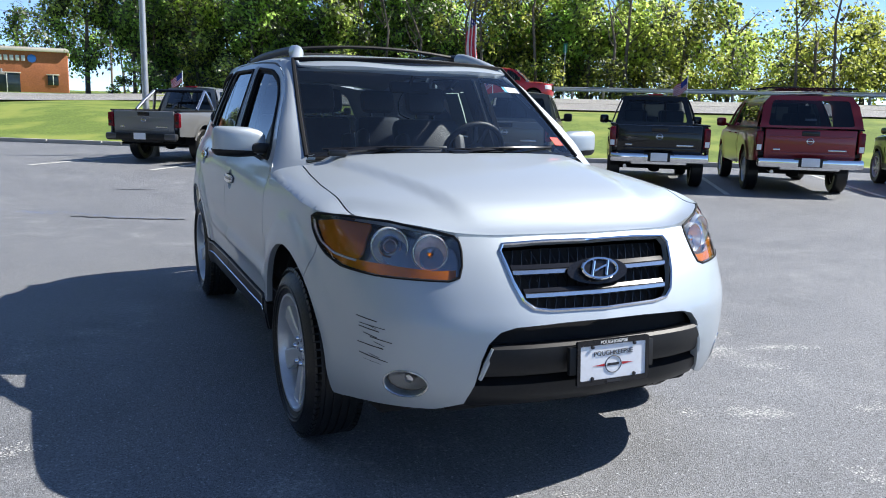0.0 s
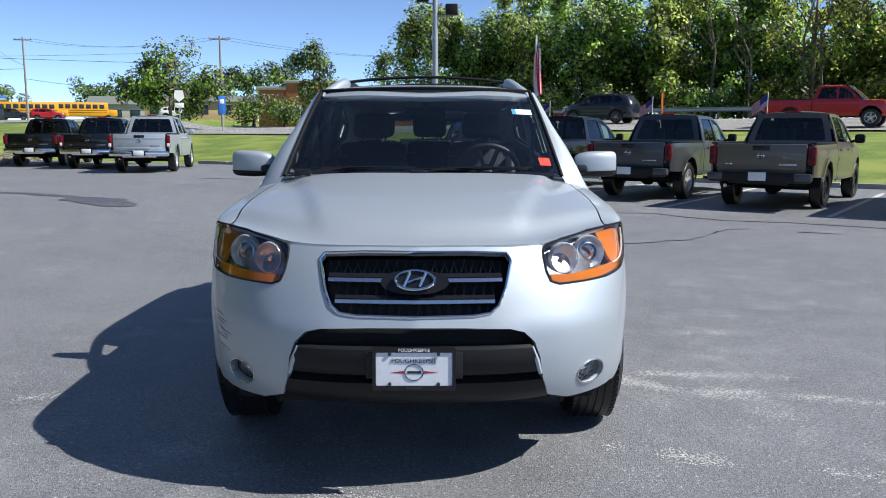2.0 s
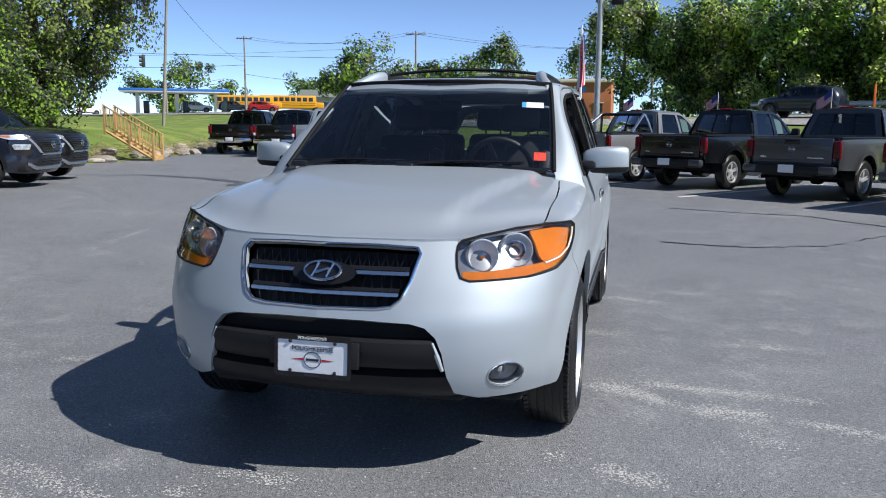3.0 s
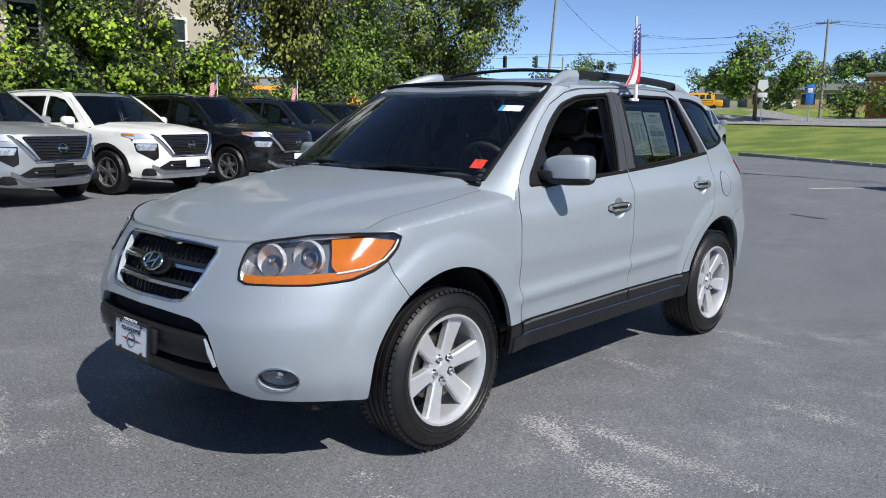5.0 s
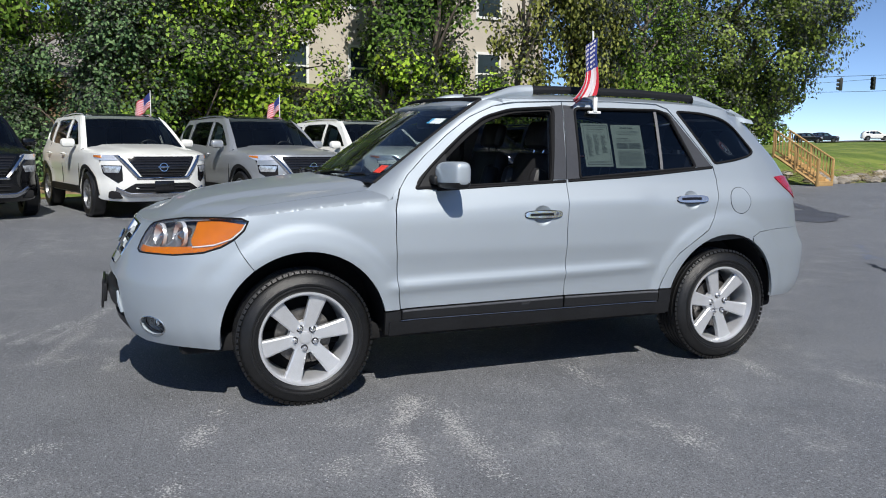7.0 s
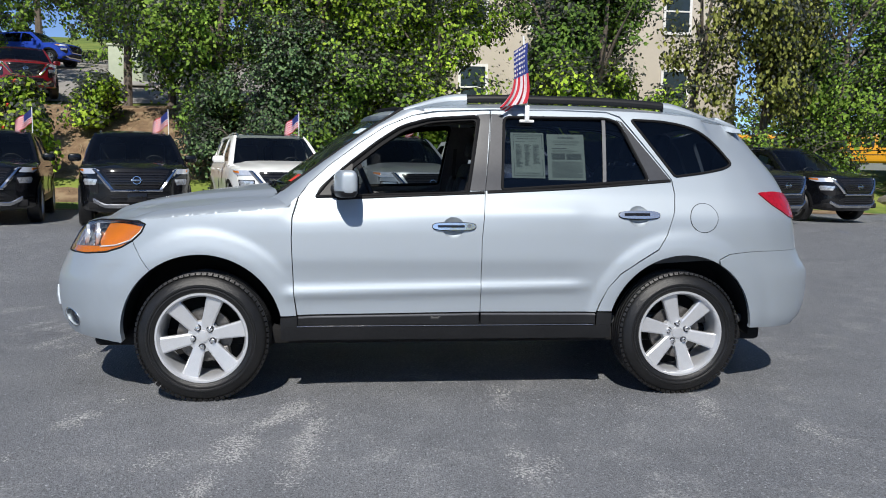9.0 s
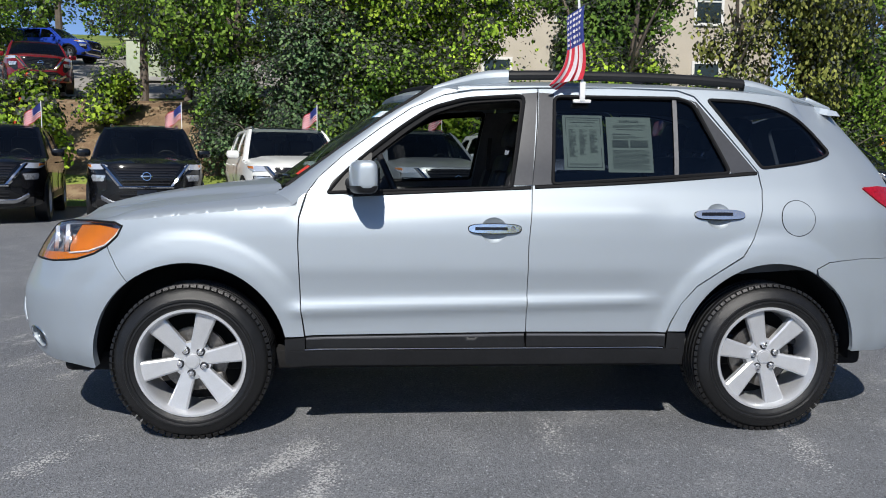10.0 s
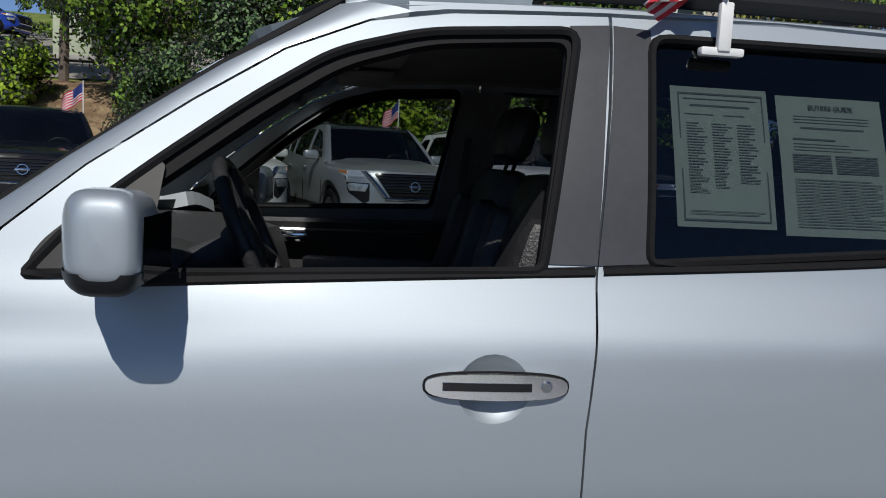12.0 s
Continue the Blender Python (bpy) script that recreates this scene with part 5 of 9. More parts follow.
for sgn in (1, -1):
    for y in (AXLE_F, AXLE_R):
        m = Matrix.Translation((sgn * 0.808, y, HUB_Z)) @ Matrix.Rotation(radians(90 * sgn), 4, "Y") @ Matrix.Rotation(radians({AXLE_F: 12, AXLE_R: -14}[y] if sgn > 0 else 25), 4, "Z")
        build_wheel(SUV, m)
        well = Geo().lathe([(0.445, 0.0), (0.445, -0.29), (0.05, -0.29)], 28, Matrix.Translation((sgn * 0.85, y, 0.385)) @ Matrix.Rotation(radians(90 * sgn), 4, "Y"), arc=upper_arc(sgn, 96))
        part("wheel_arch_liner", well, VOID, SUV)

# underbody and engine bay floor
ub = Geo().box((0, -0.02, 0.33), (1.50, 3.9, 0.10), 0.03)
ub.box((0, -1.85, 0.42), (1.10, 0.55, 0.22), 0.04)
ub.box((0, 1.75, 0.45), (1.2, 0.7, 0.25), 0.04)
part("underbody", ub, VOID, SUV)
part("exhaust", Geo().tube([(-0.45, 1.6, 0.30), (-0.45, 2.28, 0.30)], 0.03, 10), SATIN, SUV)
part("engine_bay", Geo().box((0, -1.38, 0.80), (1.10, 0.62, 0.36), 0.05), VOID, SUV)

# cabin
part("cabin_floor", Geo().box((0, 0.45, 0.42), (1.55, 2.7, 0.06), 0.02), DASH, SUV)
part("headliner", skin([(-0.56, -0.2), (0.56, -0.2), (0.58, 1.7), (-0.58, 1.7)], lambda x, y: (x, y, roof_z(x, y) - 0.055), d=0.12, depth=0.01, inward=(0, 0, -1)), HEADLINER, SUV)
trim = skin(sy([(-0.80, 0.48), (-0.80, 1.12), (0.2, 1.135), (1.2, 1.19), (1.2, 0.9), (0.9, 0.6), (0.84, 0.48)]), lambda u, v: hull(u, v, -0.075 + 0.02 * math.sin(v * 9)), d=0.07, depth=-0.025, inward=IN_X)
both("door_trim", trim, DASH, SUV)
trim_q = skin(sy([(1.2, 0.75), (1.2, 1.19), (1.32, 1.24), (1.75, 1.30), (1.9, 1.2), (1.9, 0.8)]), lambda u, v: hull(u, v, -0.06), d=0.1, depth=0.0, inward=IN_X)
both("load_bay_trim", trim_q, DASH, SUV)
armrest = Geo().box((0.79, -0.10, 0.93), (0.09, 0.55, 0.06), 0.02)
both("armrest", armrest, TRIM_GREY, SUV)
both("inner_handle", Geo().box((0.81, -0.42, 1.03), (0.03, 0.13, 0.045), 0.012), CHROME, SUV)
both("trim_line", Geo().tube([(0.815, -0.55, 1.055), (0.815, 0.1, 1.06)], 0.006, 6), SATIN, SUV)
da = Geo().sheet(lambda s, t: Vector((s * 0.80, -1.02 + 0.12 * s * s + 0.44 * t, 1.135 - 0.02 * s * s - 0.05 * t ** 3)), [i / 10 - 1 for i in range(21)], [i / 6 for i in range(7)])
da.sheet(lambda s, t: Vector((s * 0.80, -0.58 + 0.12 * s * s + 0.05 * math.sin(t * 3), 1.085 - 0.02 * s * s - 0.42 * t)), [i / 10 - 1 for i in range(21)], [i / 6 for i in range(7)])
da.sheet(lambda s, t: Vector((0.37 + s * 0.20, -0.80 + 0.24 * t, 1.10 + 0.07 * (1 - s * s) * math.sin(math.pi * (0.35 + 0.6 * t)))), [i / 6 - 1 for i in range(13)], [i / 6 for i in range(7)])
part("dashboard", da, DASH, SUV, sharp=50)
part("centre_console", Geo().box((0, -0.35, 0.72), (0.26, 0.75, 0.5), 0.05), TRIM_GREY, SUV)
sw_m = Matrix.Translation((0.37, -0.43, 1.14)) @ Matrix.Rotation(radians(-66), 4, "X")
swg = Geo().tube([sw_m @ Vector((0.185 * math.cos(2 * math.pi * i / 36), 0.185 * math.sin(2 * math.pi * i / 36), 0)) for i in range(36)], 0.0165, 10, close=True)
STEER = part("steering_wheel", swg, LEATHER, SUV, "black leather steering wheel")
sp = Geo().lathe([(0.0, 0.012), (0.06, 0.006), (0.075, -0.02), (0.05, -0.06)], 24, sw_m)
for a in (20, 160, 250, 290):
    sp.tube([sw_m @ Vector((0.05 * math.cos(radians(a)), 0.05 * math.sin(radians(a)), -0.005)), sw_m @ Vector((0.18 * math.cos(radians(a)), 0.18 * math.sin(radians(a)), 0))], 0.014, 6)
sp.tube([sw_m @ Vector((0, 0, -0.05)), sw_m @ Vector((0, 0, -0.30))], 0.04, 10)
part("wheel_boss", sp, DASH, STEER)


def build_seat(x, y, w=0.50, head=True):
    s = part("car_seat", Geo().box((x, y, 0.70), (w, 0.50, 0.17), 0.06), LEATHER, SUV, "black leather seat")
    mb = Matrix.Translation((x, y + 0.26, 0.72)) @ Matrix.Rotation(radians(-16), 4, "X")
    bk = Geo().box((0, 0, 0.30), (w - 0.04, 0.13, 0.64), 0.055, mb)
    part("backrest", bk, LEATHER, s)
    for sgn in (-1, 1):
        part("bolster", Geo().box((sgn * (w / 2 - 0.06), -0.045, 0.27), (0.09, 0.13, 0.48), 0.04, mb), LEATHER, s)
    if head:
        part("headrest", Geo().box((0, -0.02, 0.735), (0.27, 0.10, 0.18), 0.045, mb), LEATHER, s)
        for px in (-0.06, 0.06):
            part("headrest_post", Geo().tube([mb @ Vector((px, 0, 0.6)), mb @ Vector((px, 0, 0.68))], 0.007, 6), CHROME, s)
    return s


build_seat(0.37, -0.15)
build_seat(-0.37, -0.13)
for x in (0.42, 0.0, -0.42):
    build_seat(x, 0.90, 0.42)
rv = Geo().box((0, 0, 0), (0.24, 0.035, 0.065), 0.016, Matrix.Translation((0.0, -0.36, 1.50)) @ Matrix.Rotation(radians(-12), 4, "X"))
rv.tube([(0, -0.37, 1.52), (0, -0.43, 1.575)], 0.012, 6)
part("rear_view_mirror", rv, BLACK_PLASTIC, SUV)
both("sun_visor", Geo().box((0.30, -0.18, 1.575), (0.36, 0.16, 0.02), 0.008, None), HEADLINER, SUV)
bp = Geo()
bp.sheet(lambda y, z: hull(at_y(y + (z - 1.2) * 0.14, z), z, -0.07), [0.12, 0.30], [1.1, 1.3, 1.5, 1.62])
both("pillar_trim", bp, TRIM_GREY, SUV)
belt = Geo().tube([(0.72, 0.22, 1.45), (0.70, 0.20, 1.2), (0.66, 0.16, 0.8)], 0.018, 4)
both("seat_belt", belt, LEATHER, SUV)

# ---- other vehicles ----
class Hull:
    """A simpler car skin: plan from nose to tail, with side, nose and tail profiles over the height. Forward is -y."""

    def __init__(self, plan, side, nose, tail, axles, arch_r, arch_z, front_y, back_y):
        self.side, self.nose, self.tail, self.axles = side, nose, tail, axles
        self.arch_r, self.arch_z, self.front_y, self.back_y = arch_r, arch_z, front_y, back_y
        arc = [0.0]
        for p, q in zip(plan, plan[1:]):
            arc.append(arc[-1] + math.dist(p, q))
        self.px, self.py, self.end = [(s, p[0]) for s, p in zip(arc, plan)], [(s, p[1]) for s, p in zip(arc, plan)], arc[-1]

    def raw(self, s, h):
        x, y = curve(self.px, s), curve(self.py, s)
        xx = x + curve(self.side, h) * (x / 0.92)
        yy = y + curve(self.nose, h) * step(*self.front_y, y) + curve(self.tail, h) * step(*self.back_y, y)
        for hub in self.axles:
            r = math.hypot(y - hub, h - self.arch_z)
            if r < 0.8 and h < 1.0:
                xx += 0.02 * math.exp(-((r - self.arch_r - 0.03) / 0.07) ** 2)
        return Vector((xx, yy, h))

    def __call__(self, a, z, lift=0.0):
        s = abs(a)
        p = self.raw(s, z)
        if lift:
            e = 0.01
            du = self.raw(min(s + e, self.end), z) - self.raw(max(s - e, 0), z)
            if s < e:
                du = Vector((1, 0, 0))
            p = p + lift * du.cross(self.raw(s, z + e) - self.raw(s, z - e)).normalized()
        if a < 0:
            p.x = -p.x
        return p

    def find(self, axis, value, z, hi):
        lo = 0.0
        for _ in range(26):
            mid = (lo + hi) / 2
            if self(mid, z)[axis] < value:
                lo = mid
            else:
                hi = mid
        return (lo + hi) / 2

    def sy(self, pts):
        return [(self.find(1, y, z, self.end), z) for y, z in pts]

    def sx(self, pts, hi=1.4):
        return [(self.find(0, x, z, hi), z) for x, z in pts]

    def arch(self, hub, w0, w1, n=14, extra=0.0):
        r = self.arch_r + extra
        return [(hub + r * math.cos(radians(w0 + (w1 - w0) * i / n)), self.arch_z + r * math.sin(radians(w0 + (w1 - w0) * i / n))) for i in range(n + 1)]


def full(pts):
    return pts + [(-a, z) for a, z in reversed(pts) if a > 1e-4]


def heading(x, y, z, fx, fy, s=1.0):
    """The pose of a vehicle whose nose points along (fx, fy)."""
    return Matrix.Translation((x, y, z)) @ Matrix.Rotation(math.atan2(fy, fx) + math.pi / 2, 4, "Z") @ Matrix.Scale(s, 4)


PEARL = car_paint("white pearl paint", (0.78, 0.78, 0.74), metal=0.0, rough=0.3, flake=0.1)
GREY_PAINT = car_paint("grey metallic paint", (0.062, 0.066, 0.078), metal=0.4, rough=0.34)
LIGHT_GREY = car_paint("light silver paint", (0.42, 0.44, 0.46), metal=0.55, rough=0.34)
MID_GREY = car_paint("mid grey paint", (0.19, 0.195, 0.20), metal=0.3, rough=0.36)
BLACK_PAINT = car_paint("black paint", (0.004, 0.0045, 0.006), metal=0.0, rough=0.25, flake=0.0)
BLACK_PAINT.node_tree.nodes["Principled BSDF"].inputs["Specular IOR Level"].default_value = 0.3
RIM_TWO_TONE = shade("machined dark alloy", (0.22, 0.225, 0.235), rough=0.3, metal=0.6, vary=0.3, scale=14, fine=40)
TAN_PAINT = car_paint("sand paint", (0.115, 0.102, 0.082), metal=0.1, rough=0.3)
RED_PAINT = car_paint("dark red paint", (0.20, 0.008, 0.014), metal=0.2, rough=0.28)
BRIGHT_RED = car_paint("bright red paint", (0.42, 0.012, 0.02), metal=0.1, rough=0.3)
GREEN_PAINT = car_paint("olive green paint", (0.09, 0.13, 0.03), metal=0.3, rough=0.3)
NAVY_PAINT = car_paint("dark navy paint", (0.012, 0.016, 0.03), metal=0.2, rough=0.25)
BLUE_PAINT = car_paint("bright blue paint", (0.02, 0.06, 0.42), metal=0.2, rough=0.25)
RED_DARK = shade("dark red truck lens", (0.13, 0.004, 0.01), rough=0.15, vary=0.4, scale=18, bump=0.2, bump_scale=120, coat=0.2, spec=0.3)
XENON = shade("clear projector lamp", (0.5, 0.52, 0.55), rough=0.15, metal=0.5, vary=0.5, scale=25, fine=60, coat=0.6)
WHITE_LED = shade("frosted lamp", (0.8, 0.82, 0.85), rough=0.2, vary=0.1, coat=0.6)
DARK_GLASS = glass("parked car glass", (0.55, 0.64, 0.64), 0.6, dust_haze=0.003)
PAPER = shade("price sheet", (0.62, 0.70, 0.64), rough=0.7, vary=0.08, scale=20)

XO = Hull([(0, -2.27), (0.35, -2.245), (0.58, -2.16), (0.74, -2.02), (0.83, -1.84), (0.88, -1.58), (0.90, -1.2), (0.91, -0.5), (0.915, 0.5), (0.912, 1.2), (0.895, 1.65), (0.85, 1.98), (0.74, 2.22), (0.5, 2.32), (0, 2.37)],
          [(0.22, -0.08), (0.36, -0.02), (0.5, -0.012), (0.62, -0.02), (0.8, 0.0), (0.97, 0.0), (1.05, -0.03), (1.12, -0.06), (1.3, -0.115), (1.5, -0.19), (1.66, -0.28)],
          [(0.2, 0.16), (0.36, 0.04), (0.52, 0.0), (0.72, 0.0), (0.9, 0.025), (0.99, 0.07), (1.06, 0.16), (1.12, 0.3)],
          [(0.2, -0.25), (0.4, -0.04), (0.6, 0.0), (0.8, -0.02), (1.0, -0.05), (1.15, -0.1), (1.4, -0.28), (1.62, -0.5), (1.7, -0.6)],
          (-1.35, 1.355), 0.395, 0.375, (-1.45, -2.1), (1.4, 2.15))
geo_store = {}


def stored(key, fn):
    if key not in geo_store:
        geo_store[key] = fn()
    return geo_store[key]


def xo_bonnet(x, y):
    ze = curve([(-2.25, 0.95), (-1.9, 0.99), (-1.2, 1.02), (-0.8, 1.04)], y)
    zh = curve([(-2.25, 0.99), (-2.05, 1.045), (-1.7, 1.09), (-1.2, 1.13), (-0.8, 1.155)], y)
    xe = curve([(-2.2, 0.35), (-2.1, 0.6), (-1.95, 0.74), (-1.7, 0.84), (-1.3, 0.88), (-0.8, 0.885)], y)
    r = min(1, abs(x) / xe)
    ridge = curve([(-2.2, 0.36), (-1.0, 0.62)], y)
    return (x, y, ze + (zh - ze) * max(0, 1 - r ** 3) ** 0.55 + 0.016 * step(ridge + 0.04, ridge - 0.04, abs(x)) * step(-2.2, -1.8, y))


def xo_roof(x, y):
    zr = curve([(-0.4, 1.60), (-0.1, 1.65), (0.4, 1.68), (1.0, 1.67), (1.5, 1.63), (1.9, 1.58)], y)
    zt = curve([(-0.4, 1.56), (-0.1, 1.595), (0.5, 1.615), (1.2, 1.60), (1.9, 1.52)], y)
    xr = curve([(-0.4, 0.58), (0.2, 0.66), (1.0, 0.65), (1.9, 0.56)], y)
    return (x, y, zr - (zr - zt) * min(1, abs(x) / xr) ** 3.5)


xo_edge_x = lambda z: curve([(1.08, 0.785), (1.3, 0.72), (1.62, 0.615)], z)
xo_edge_y = lambda z: curve([(1.08, -1.0), (1.3, -0.72), (1.62, -0.27)], z)
xo_screen = lambda s, z: Vector((s * xo_edge_x(z), xo_edge_y(z) - 0.14 * (1 - s * s), z + 0.012 * (1 - s * s)))


def crossover(at, paint, label, rims=None, plate=True, sheet=True, group="parked cars in the row", name="parked_suv", rails=True):
    """A compact sport utility car with a wide V-shaped chrome grille."""
    car = thing(name, label, "car", at, group)
    rims = rims or RIM_TWO_TONE

    def side():
        f, r = XO.axles
        line = [(-1.80, 0.60)] + XO.arch(f, 150, -8, 20) + [(-0.90, 0.34), (0.90, 0.34)] + XO.arch(r, 188, 30, 20)[1:] + [(1.86, 0.60), (2.05, 0.8), (2.10, 1.0), (2.06, 1.14), (1.95, 1.35), (1.80, 1.55), (1.6, 1.595), (1.2, 1.605), (0.5, 1.615),
                (-0.05, 1.60), (-0.28, 1.565), (-0.55, 1.39), (-0.78, 1.20), (-0.93, 1.06), (-1.3, 1.02), (-1.6, 1.005), (-1.78, 0.99), (-1.84, 0.80)]
        wf = rounded([(-0.70, 1.135), (-0.50, 1.33), (-0.25, 1.50), (0.0, 1.555), (0.16, 1.565), (0.14, 1.12)], 0.03)
        wr = rounded([(0.20, 1.12), (0.22, 1.567), (0.95, 1.560), (1.08, 1.52), (1.14, 1.165)], 0.03)
        wq = rounded([(1.20, 1.17), (1.17, 1.52), (1.42, 1.52), (1.72, 1.34), (1.62, 1.22)], 0.04)
        return skin(XO.sy(line), XO, [XO.sy(w) for w in (wf, wr, wq)], d=0.07, depth=0.02, inward=IN_X), [wf, wr, wq]
    g, wins = stored("xo_side", side)
    for gg in (g, g.mirrored()):
        part("body_side", gg, paint, car)
    for k, w in enumerate(wins):
        gw = stored(f"xo_w{k}", lambda: skin(XO.sy(w), lambda u, v: XO(u, v, -0.015), d=0.14, depth=0.0, inward=IN_X))
        mat = DARK_GLASS if k == 0 else PRIVACY
        for gg in (gw, gw.mirrored()):
            part("window", gg, mat, car)
    # nose
    nose = stored("xo_nose", lambda: skin(full(XO.sx([(0.0, 1.0), (0.3, 1.0), (0.55, 0.998), (0.70, 0.995)]) + XO.sy([(-1.85, 0.99), (-1.84, 0.80), (-1.79, 0.60)] + XO.arch(-1.35, 150, 186, 6) + [(-1.78, 0.30), (-1.95, 0.28)]) + XO.sx([(0.5, 0.27), (0.0, 0.27)])), XO, d=0.06, depth=0.02, inward=(0, 1, 0)))
    part("front_bumper", nose, paint, car)
    gr = stored("xo_grille", lambda: skin(full(XO.sx([(0.0, 0.965), (0.50, 0.965), (0.52, 0.945), (0.33, 0.66), (0.0, 0.65)])), lambda u, v: XO(u, v, 0.006), d=0.06, depth=0.01, inward=(0, 1, 0)))
    GR = part("grille", gr, GLOSS_BLACK, car, "black grille in a chrome V")

    def chrome():
        c = Geo()
        for sgn in (1, -1):
            c.sheet(lambda t, k: XO(sgn * XO.find(0, 0.60 - 0.25 * t + (0.0, 0.035, 0.075)[k], 0.975 - 0.325 * t, 1.4), 0.975 - 0.325 * t, (0.006, 0.028, 0.006)[k]), [i / 6 for i in range(7)], range(3))
        c.sheet(lambda s, k: XO(s * XO.find(0, 0.40, 0.635, 1.4), 0.635 + (-0.025, 0.0, 0.022)[k], (0.006, 0.028, 0.006)[k]), [i / 8 - 1 for i in range(17)], range(3))
        return c
    part("chrome_surround", stored("xo_chrome", chrome), CHROME, GR, sharp=25)

    def slats():
        c = Geo()
        for i in range(7):
            z = 0.69 + 0.04 * i
            w = 0.34 + (z - 0.65) * 0.58
            c.tube([XO(s * XO.find(0, w * 0.96, z, 1.4), z, 0.012) for s in [j / 6 - 1 for j in range(13)]], 0.007, 4)
        return c
    part("slats", stored("xo_slats", slats), ALLOY_DARK, GR)
    ec2 = XO(0, 0.80, 0.02)
    mm = Matrix.Translation(ec2) @ Matrix.Rotation(radians(84), 4, "X")
    em2 = stored("xo_emblem", lambda: Geo().tube([mm @ Vector((0.062 * math.cos(2 * math.pi * i / 24), 0.062 * math.sin(2 * math.pi * i / 24), 0)) for i in range(24)], 0.009, 6, close=True).box((0, 0, 0), (0.17, 0.028, 0.016), 0.004, mm))
    part("emblem", em2, CHROME, GR, "round chrome badge")
    for sgn in (1, -1):
        fl2 = lambda pts: [(sgn * a, z) for a, z in pts]
        up = stored(f"xo_up{sgn}", lambda: skin(fl2(XO.sx([(0.56, 0.955), (0.64, 0.905)]) + XO.sy([(-1.86, 0.90), (-1.68, 0.945), (-1.66, 0.985), (-1.86, 0.985)]) + XO.sx([(0.62, 0.985)])), lambda u, v: XO(u, v, 0.008), d=0.05, depth=0.015, inward=(0, 1, 0)))
        lamp = part("head_lamp", up, LAMP_REFLECTOR, car, "slim upper lamp with amber end")
        am = stored(f"xo_am{sgn}", lambda: skin(fl2(XO.sy([(-1.88, 0.935), (-1.68, 0.955), (-1.665, 0.98), (-1.86, 0.975)])), lambda u, v: XO(u, v, 0.012), d=0.05, depth=0.01, inward=(0, 1, 0)))
        part("indicator", am, AMBER, lamp)
        lw = stored(f"xo_lw{sgn}", lambda: skin(fl2(XO.sx([(0.60, 0.80), (0.63, 0.72)]) + XO.sy([(-1.93, 0.72), (-1.90, 0.79), (-1.92, 0.82)]) + XO.sx([(0.60, 0.815)])), lambda u, v: XO(u, v, 0.008), d=0.05, depth=0.015, inward=(0, 1, 0)))
        part("lower_lamp", lw, XENON, car)
        fm = stored(f"xo_fm{sgn}", lambda: skin(fl2(XO.sx([(0.585, 0.83), (0.585, 0.60), (0.64, 0.56)]) + XO.sy([(-1.90, 0.70), (-1.87, 0.83)])), lambda u, v: XO(u, v, 0.004), d=0.05, depth=0.01, inward=(0, 1, 0)))
        part("lamp_pocket", fm, GLOSS_BLACK, car)
    lg = stored("xo_lg", lambda: skin(full(XO.sx([(0.0, 0.555), (0.42, 0.555), (0.60, 0.44), (0.50, 0.40), (0.0, 0.40)])), lambda u, v: XO(u, v, 0.005), d=0.08, depth=0.01, inward=(0, 1, 0)))
    part("lower_grille", lg, BLACK_PLASTIC, car)
    lip = stored("xo_lip", lambda: Geo().sheet(lambda s, k: XO(s * XO.find(0, 0.66, 0.37, 1.4), (0.415, 0.40, 0.35, 0.335)[k] + 0.09 * max(0, abs(s) - 0.72) / 0.28, (0.0, 0.022, 0.018, 0.0)[k]), [i / 10 - 1 for i in range(21)], range(4)))
    part("skid_plate", lip, SATIN, car)
    bl = stored("xo_bl", lambda: [Geo().tube([XO(XO.find(0, 0.4, z, 1.4) * s, z, 0.012) for s in [j / 6 - 1 for j in range(13)]], 0.008, 4) for z in (0.46, 0.51)])
    for b in bl:
        part("intake_slat", b, ALLOY_DARK, car)
    if plate:
        pm = Matrix.Translation(XO(0, 0.50, 0.03)) @ Matrix.Rotation(radians(88), 4, "X")
        part("front_plate", Geo().box((0, 0.02, 0), (0.30, 0.15, 0.01), 0.003), PLATE_WHITE if plate == "white" else GLOSS_BLACK, car, at=pm)
    # top
    bh = [(0, -2.20), (0.35, -2.175), (0.59, -2.09), (0.745, -1.95), (0.835, -1.79), (0.866, -1.6), (0.884, -1.2), (0.86, -0.98), (0.5, -1.06), (0, -1.12)]
    part("bonnet", stored("xo_bonnet", lambda: skin(bh + [(-x, y) for x, y in reversed(bh) if x > 0], xo_bonnet, d=0.08, depth=0.02, inward=(0, 0, -1))), paint, car)
    rh = [(0, -0.40), (0.35, -0.36), (0.56, -0.27), (0.64, -0.05), (0.665, 0.3), (0.655, 1.0), (0.62, 1.5), (0.57, 1.86), (0, 1.95)]
    part("roof", stored("xo_roof", lambda: skin(rh + [(-x, y) for x, y in reversed(rh) if x > 0], xo_roof, d=0.1, depth=0.03, inward=(0, 0, -1))), paint, car)
    gl = [(0, -0.30), (0.34, -0.27), (0.47, -0.20), (0.50, 0.3), (0.48, 1.0), (0.40, 1.10), (0, 1.12)]
    part("roof_glass", stored("xo_roof_glass", lambda: skin(gl + [(-x, y) for x, y in reversed(gl) if x > 0], lambda x, y: (x, y, xo_roof(x, y)[2] + 0.006), d=0.1, depth=0.004, inward=(0, 0, -1))), GLOSS_BLACK, car)
